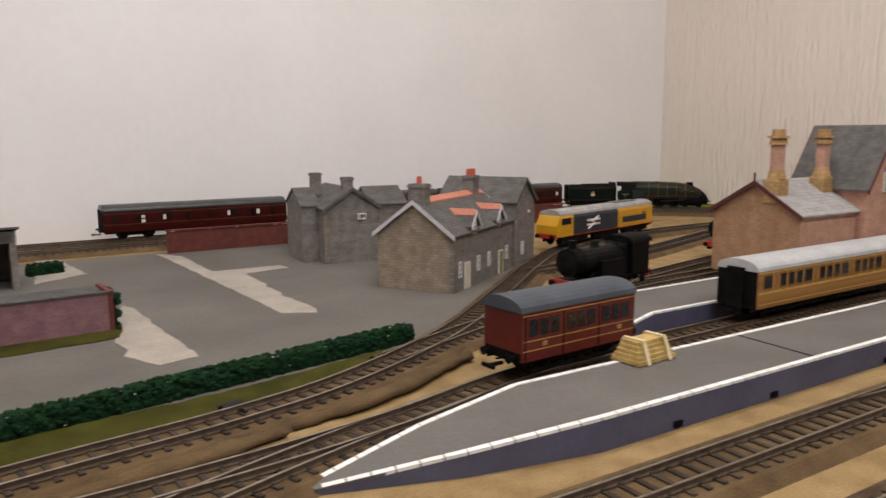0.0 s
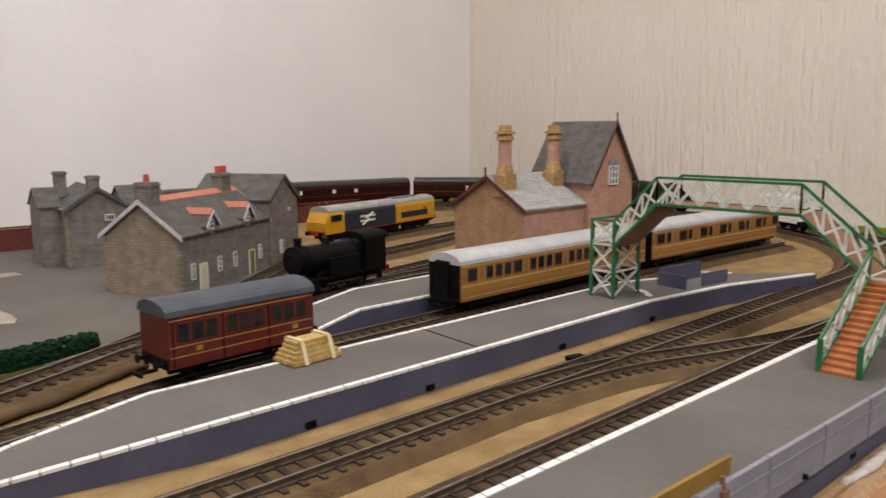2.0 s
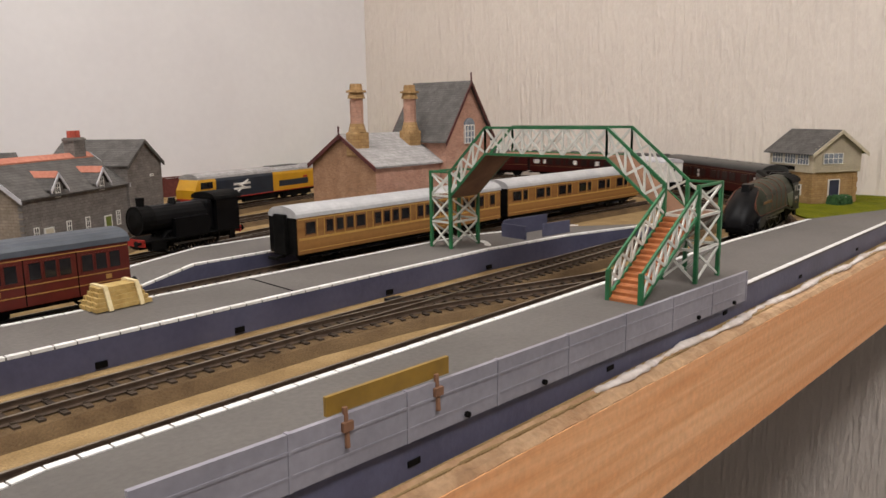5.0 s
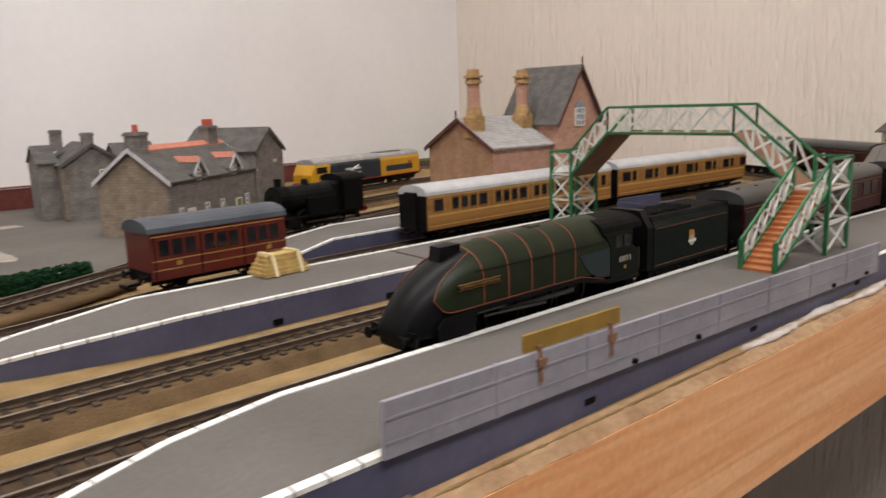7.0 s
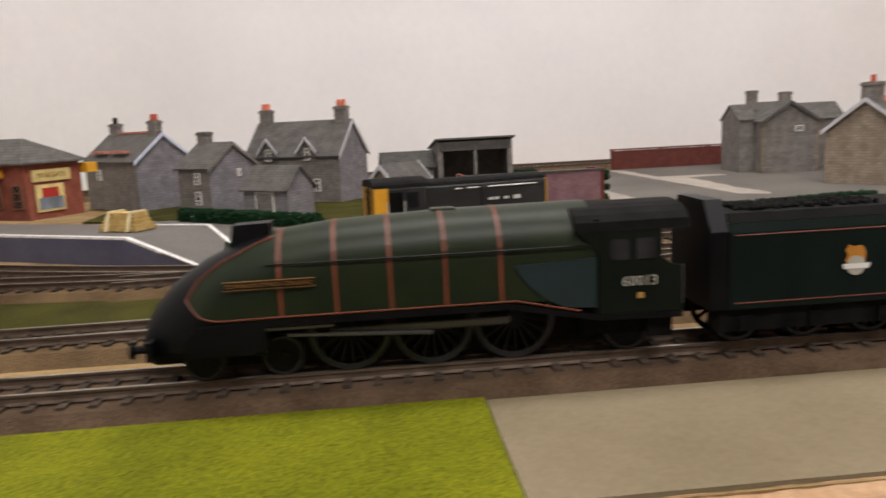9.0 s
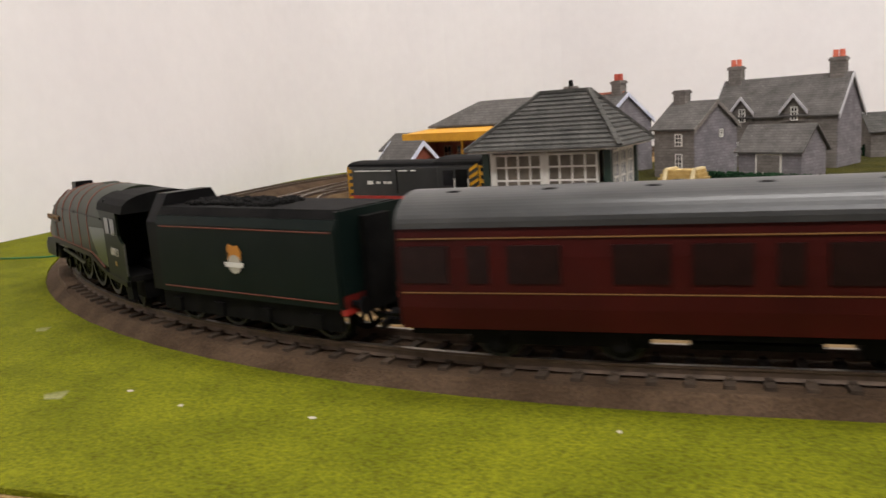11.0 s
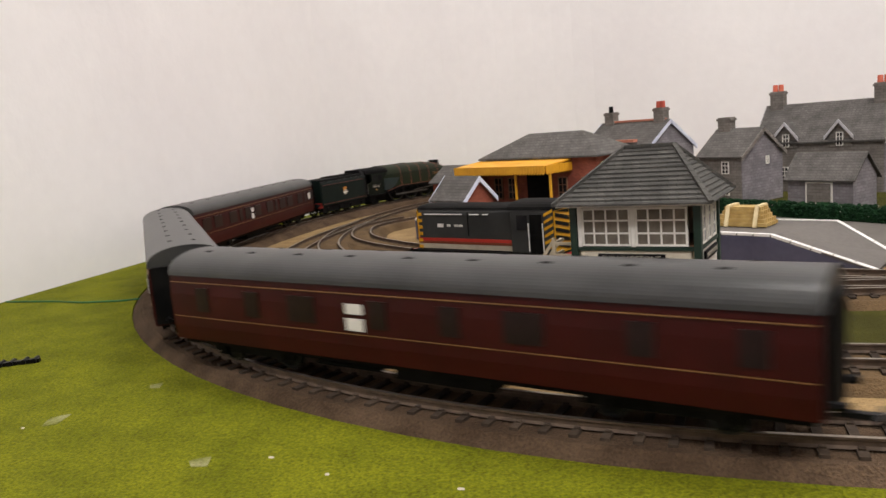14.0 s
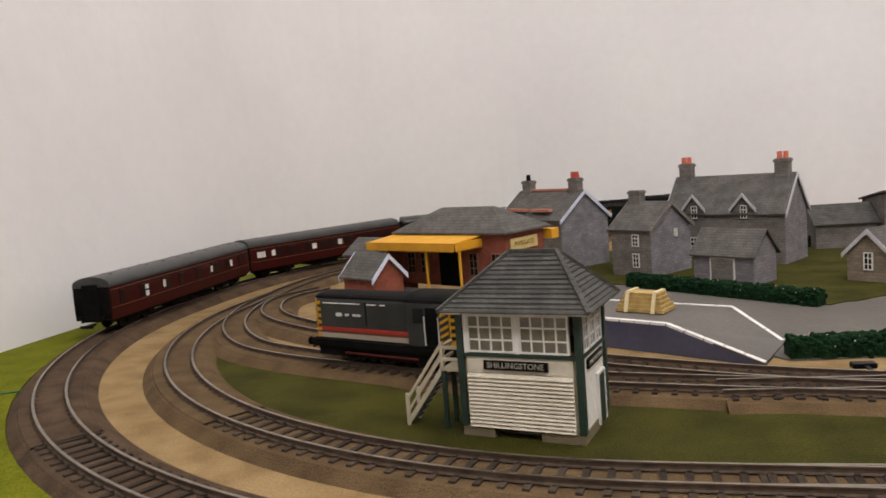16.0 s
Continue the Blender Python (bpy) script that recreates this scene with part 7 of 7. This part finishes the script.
def long_diesel():
    m = on_line(LINES["yard"], at_u(LINES["yard"], 0.705))
    d = thing("long_diesel", m, "dark blue diesel locomotive with yellow cab and yellow end panel", "locomotive")
    L, w = 0.232, 0.0172
    h = L / 2
    # body sides: yellow cab, dark blue middle, yellow rear
    prof = [(-w, 0.0120), (w, 0.0120), (w, 0.0350), (w * 0.94, 0.0385), (-w * 0.94, 0.0385), (-w, 0.0350)]
    part("body", prism(bmesh.new(), prof, -h + 0.034, 0.022, "x"), "blue_d", d, "very dark blue body side")
    part("rear_body", prism(bmesh.new(), [(y, z) for y, z in prof], 0.0221, h - 0.002, "x"), "yellow", d, "yellow rear body panel")
    cab = part("cab", loft(bmesh.new(), [[(-h + 0.0339, y, z) for y, z in prof], [(-h + 0.006, y * 0.99, z) for y, z in prof], [(-h, y * 0.96, min(z, 0.026)) for y, z in prof]]), "yellow", d, "yellow cab with black window surrounds")
    part("windscreen", P([(-h + 0.0012, 0.0272), (-h + 0.0055, 0.0362), (-h + 0.0062, 0.0362), (-h + 0.0020, 0.0272)], -w * 0.88, w * 0.88, "y"), "glass", cab)
    for s in (-1, 1):
        part("cab_window", B(-h + 0.009, s * w * 0.995 - 0.0006, 0.0272, -h + 0.028, s * w * 0.995 + 0.0006, 0.0352), "glass", cab)
        part("slogan_bar", B(0.034, s * w - 0.0004, 0.0185, h - 0.020, s * w + 0.0004, 0.0265), "blue_d", d)
        part("slogan_bar", B(h - 0.030, s * w - 0.0004, 0.0270, h - 0.022, s * w + 0.0004, 0.0300), "red_g", d)
        lg = bmesh.new()
        for z in (0.0215, 0.0275):
            box(lg, -0.052, s * w - 0.0004, z, -0.022, s * w + 0.0004, z + 0.0026)
        for a, b in (((-0.048, 0.0175), (-0.036, 0.0240)), ((-0.026, 0.0325), (-0.038, 0.0275)), ((-0.046, 0.0290), (-0.030, 0.0225))):
            rod(lg, (a[0], s * w, a[1]), (b[0], s * w, b[1]), 0.0013, 4)
        part("white_emblem", lg, "white_g", d, "white emblem of bars")
        part("rail_stripe", B(-h + 0.034, s * w - 0.0003, 0.0120, h - 0.002, s * w + 0.0003, 0.0130), "red_g", d)
        part("fuel_tank", B(-0.03, s * 0.011 - 0.003, 0.0035, 0.03, s * 0.011 + 0.003, 0.0105), "black_m", d)
    part("roof", prism(bmesh.new(), [(p[0], p[1]) for p in roof_ring(w * 0.95, 0.0386, 0.0455, 11)], -h + 0.006, h - 0.002, "x"), "slate_l", d, "pale grey arched roof")
    part("roof_grille", B(0.03, -0.007, 0.0445, 0.085, 0.007, 0.0462, bevel=0.0006), "grey_roof", d)
    part("underframe", B(-h + 0.004, -0.0145, 0.0085, h - 0.004, 0.0145, 0.0119), "black_m", d)
    for s in (-1, 1):
        x = s * 0.075
        part("bogie", box(B(x - 0.030, -0.0140, 0.0035, x + 0.030, -0.0115, 0.0095), x - 0.030, 0.0115, 0.0035, x + 0.030, 0.0140, 0.0095), "black_m", d)
        wheels(d, (x - 0.022, x, x + 0.022), 0.0072)
        buffers(d, s * (h + 0.0004), 0.0125, s)


long_diesel()


def shunter(m, label, stripes):
    """Centre-frame diesel shunter: long bonnet, end cab, outside frames."""
    d = thing("diesel_shunter", m, label, "locomotive", "diesel shunters")
    part("running_plate", B(-0.055, -0.0162, 0.0130, 0.055, 0.0162, 0.0148), "black_m", d)
    part("bonnet", B(-0.0525, -0.0118, 0.0149, 0.022, 0.0118, 0.0400, bevel=0.0012), "grey_roof", d, "dark grey panelled bonnet")
    part("bonnet_roof", prism(bmesh.new(), [(p[0], p[1]) for p in roof_ring(0.0119, 0.0400, 0.0430, 9)], -0.0525, 0.022, "x"), "black_m", d)
    cab = part("cab", B(0.0222, -0.0160, 0.0149, 0.0515, 0.0160, 0.0405, bevel=0.0008), "grey_roof", d, "dark grey cab")
    part("cab_roof", prism(bmesh.new(), [(p[0], p[1]) for p in roof_ring(0.0164, 0.0405, 0.0452, 11)], 0.0205, 0.0525, "x"), "black_m", d)
    for s in (-1, 1):
        part("cab_window", B(0.027, s * 0.0160 - 0.0005, 0.0290, 0.034, s * 0.0160 + 0.0005, 0.0375), "glass", cab)
        part("cab_door", B(0.036, s * 0.0160 - 0.0004, 0.0155, 0.044, s * 0.0160 + 0.0005, 0.0380), "black_m", cab)
        for x in (0.0352, 0.0448):
            part("handrail", R((x, s * 0.0168, 0.0165), (x, s * 0.0168, 0.0330), 0.0004, 5), "white_g", cab)
        if stripes == "white":
            part("white_band", B(-0.0525, s * 0.0120 - 0.0003, 0.0155, 0.0218, s * 0.0120 + 0.0003, 0.0215), "white_g", d)
            part("white_band", B(0.0222, s * 0.0160 - 0.0003, 0.0155, 0.0350, s * 0.0160 + 0.0003, 0.0215), "white_g", d)
            part("red_band", B(-0.0525, s * 0.0120 - 0.0003, 0.0217, 0.0218, s * 0.0120 + 0.0003, 0.0238), "red_g", d)
            part("red_band", B(0.0222, s * 0.0160 - 0.0003, 0.0217, 0.0350, s * 0.0160 + 0.0003, 0.0238), "red_g", d)
        else:
            part("red_band", B(-0.0525, s * 0.0120 - 0.0003, 0.0200, 0.0218, s * 0.0120 + 0.0003, 0.0220), "red_g", d)
            part("orange_band", B(-0.0525, s * 0.0120 - 0.0003, 0.0185, 0.0218, s * 0.0120 + 0.0003, 0.0198), "orange", d)
            part("beige_band", B(-0.0525, s * 0.0120 - 0.0003, 0.0152, 0.0218, s * 0.0120 + 0.0003, 0.0182), "beige", d)
        for a, b in ((-0.046, -0.016), (-0.010, -0.003), (0.0, 0.004)):
            part("grab_rail", R((a, s * 0.0124, 0.0372), (b, s * 0.0124, 0.0372), 0.0004, 5), "white_g", d)
        part("emblem_bar", B(-0.036, s * 0.0120 - 0.0003, 0.0290, -0.0315, s * 0.0120 + 0.0003, 0.0312), "white_g", d)
        for x in (-0.0285, -0.0225, -0.019):
            part("legend_bar", B(x, s * 0.0120 - 0.0003, 0.0294, x + 0.0028, s * 0.0120 + 0.0003, 0.0308), "white_g", d)
        part("panel_line", B(-0.012, s * 0.0119 - 0.0003, 0.0240, -0.0115, s * 0.0119 + 0.0003, 0.0385), "black_m", d)
        part("outside_frame", B(-0.050, s * 0.0135 - 0.0012, 0.0048, 0.050, s * 0.0135 + 0.0012, 0.0129), "black_m", d)
        part("coupling_rod", B(-0.028, s * 0.0152 - 0.0005, 0.0066, 0.028, s * 0.0152 + 0.0005, 0.0076), "crimson", d)
        part("valance", B(-0.055, s * 0.0158 - 0.0006, 0.0105, 0.055, s * 0.0158 + 0.0004, 0.0130), "black_m", d)
    # wasp stripes on the ends
    for x, w0, z1 in ((-0.0529, 0.0116, 0.0398), (0.0519, 0.0156, 0.0400)):
        pan = part("warning_panel", B(x - 0.0004, -w0, 0.0152, x + 0.0004, w0, z1), "yellow", d, "yellow end with black chevrons")
        for sy in (-1, 1):
            for k in range(6):
                z = 0.0165 + k * 0.0042
                bm = bmesh.new()
                sx = math.copysign(0.0009, x)
                prism(bm, [(sy * 0.0006, z), (sy * w0 * 0.98, z + 0.0035 if z + 0.0035 < z1 else z1), (sy * w0 * 0.98, min(z1, z + 0.0056)), (sy * 0.0006, min(z1, z + 0.0021))], x, x + sx, "x")
                part("chevron", bm, "black", pan)
        if stripes == "white":
            for o in pan.children:
                o.matrix_basis = Matrix.Diagonal((1, 0.35, 1, 1))
    if stripes != "white":
        for s in (-1, 1):
            for k in range(6):
                part("chevron_bar", B(-0.0524, s * 0.0121 - 0.0003, 0.0152 + k * 0.0042, -0.0490, s * 0.0121 + 0.0003, 0.0172 + k * 0.0042), "yellow", d)
                part("chevron_bar", P([(0.0455, 0.0165 + k * 0.004), (0.0512, 0.0195 + k * 0.004), (0.0512, 0.0213 + k * 0.004), (0.0455, 0.0183 + k * 0.004)], s * 0.0161 - 0.0003, s * 0.0161 + 0.0004, "y"), "yellow", d)
    else:
        part("yellow_cab_end", B(0.0440, -0.0163, 0.0152, 0.0523, 0.0163, 0.0412, bevel=0.0008), "canopy", d, "plain yellow cab end")
    wheels(d, (-0.028, 0.0, 0.028), 0.0088, 0)
    buffers(d, 0.0555, 0.0118, 1)
    buffers(d, -0.0555, 0.0118, -1)
    return d


shunter(on_line(DOCK, at_u(DOCK, -0.481)), "grey diesel shunter with wasp stripes, red band and plain lettering bars", "red")
shunter(on_line(LINES["yard"], at_u(LINES["yard"], -0.111)) @ pose(0, 0, 0, 0, 0, 180), "dark diesel shunter with white and red bands and yellow cab end", "white")


def box_van():
    s = INNER.length - 0.348 * (math.pi / 2 - 0.52)
    c = thing("box_van", on_line(INNER, s), "white four-wheel box van with grey roof on the inner curve", "railway wagon")
    L, w = 0.074, 0.0152
    h = L / 2
    part("body", B(-h, -w, 0.0120, h, w, 0.0420, bevel=0.0005), "white_t", c)
    part("roof", prism(bmesh.new(), [(p[0], p[1]) for p in roof_ring(w + 0.0006, 0.0421, 0.0480, 11)], -h - 0.001, h + 0.001, "x"), "barge", c, "pale grey curved roof")
    part("underframe", B(-h, -0.0130, 0.0080, h, 0.0130, 0.0119), "black_m", c)
    for s2 in (-1, 1):
        part("lamp_iron", B(min(s2 * h, s2 * (h + 0.0006)), -0.002, 0.030, max(s2 * h, s2 * (h + 0.0006)), 0.002, 0.034), "black", c)
        for k in range(4):
            part("plank_line", B(-h + 0.001, s2 * w - 0.0002, 0.0170 + 0.006 * k, h - 0.001, s2 * w + 0.0002, 0.0173 + 0.006 * k), "barge", c)
        buffers(c, s2 * (h + 0.0004), 0.0125, s2, False)
        coupling(c, s2 * h, s2)
    wheels(c, (-0.020, 0.020), 0.0064, 0)


box_van()


# ---- tracks: the pieces come last ----
track("track_outer", OUTER, "curved main line of steel rails on dark sleepers", lambda p: p.y < 0.62 and p.x < 0.72)
track("track_inner", INNER, "inner main line of steel rails on dark sleepers", lambda p: p.y < 0.62 and p.x < 0.72, "ballast2", low=0.00013)
for k, key in enumerate(("dock", "platform_road", "yard", "link", "cross", "siding", "siding_b", "siding_c")):
    track("track_" + key, LINES[key], "siding of steel rails on dark sleepers", (lambda p: p.x < 0.5 and p.y < 0.6), "ballast2", low=0.00013 * (k + 2))


# ---- the train's run ----
FRONT = [(0.0, -1.052), (1.5, -0.785), (3.5, -0.350), (6.0, 0.332), (7.0, 0.580), (8.0, 0.829), (8.5, 0.9465), (9.0, 1.070), (9.5, 1.194), (10.0, 1.316), (12.5, 1.868), (13.0, 2.008), (14.0, 2.262), (14.5, 2.416), (15.0, 2.570), (16.0, 2.856)]


def front_at(t):
    """Distance run by the engine's nose, smoothly joined."""
    ts, ss = [a for a, _ in FRONT], [b for _, b in FRONT]
    i = max(0, min(len(ts) - 2, int(np.searchsorted(ts, t, side="right")) - 1))
    def slope(k):
        if k == 0:
            return (ss[1] - ss[0]) / (ts[1] - ts[0])
        if k == len(ts) - 1:
            return (ss[-1] - ss[-2]) / (ts[-1] - ts[-2])
        return (ss[k + 1] - ss[k - 1]) / (ts[k + 1] - ts[k - 1])
    h = ts[i + 1] - ts[i]
    x = (t - ts[i]) / h
    return (2 * x ** 3 - 3 * x ** 2 + 1) * ss[i] + (x ** 3 - 2 * x ** 2 + x) * h * slope(i) + (-2 * x ** 3 + 3 * x ** 2) * ss[i + 1] + (x ** 3 - x ** 2) * h * slope(i + 1)


def on_bogies(s, reach):
    """Pose of a vehicle whose two pivots run on the outer line."""
    a, b = OUTER.at((s + reach) % OUTER.length), OUTER.at((s - reach) % OUTER.length)
    c, d = (a + b) / 2, a - b
    return pose(c.x, c.y, RAIL + 0.0001, 0, 0, math.degrees(math.atan2(d.y, d.x)))


def motions():
    times = [k * 0.2 for k in range(81)]
    cars = [(ENGINE, -0.091, 0.050), (TENDER, -0.237, 0.026)]
    back = 0.239 + 0.056
    for c in coaches:
        cars.append((c, -(back + COACH_L / 2), COACH_L / 2 - 0.043))
        back += COACH_L + 0.0165
    for ob, off, reach in cars:
        walk(ob, [(t, on_bogies(front_at(t) + off, reach)) for t in times])
    fine = [k / 15 for k in range(241)]
    r = 0.0130
    for ob in DRIVE:
        x, y = ob.location.x, ob.location.y
        flip = 180 if y > 0 else 0
        rows = []
        for t in fine:
            a = math.degrees((front_at(t) - front_at(0)) / r)
            rows.append((t, pose(x, y, r) @ pose(0, 0, 0, 0, a, 0) @ pose(0, 0, 0, 0, 0, flip)))
        walk(ob, rows)
    for k, ob in enumerate(RODS):
        rows = []
        for t in fine:
            a = (front_at(t) - front_at(0)) / r + k * math.pi / 2
            rows.append((t, pose(-0.0045 + 0.0045 + 0.0042 * math.sin(a), 0, r + 0.0042 * math.cos(a))))
        walk(ob, rows)


motions()
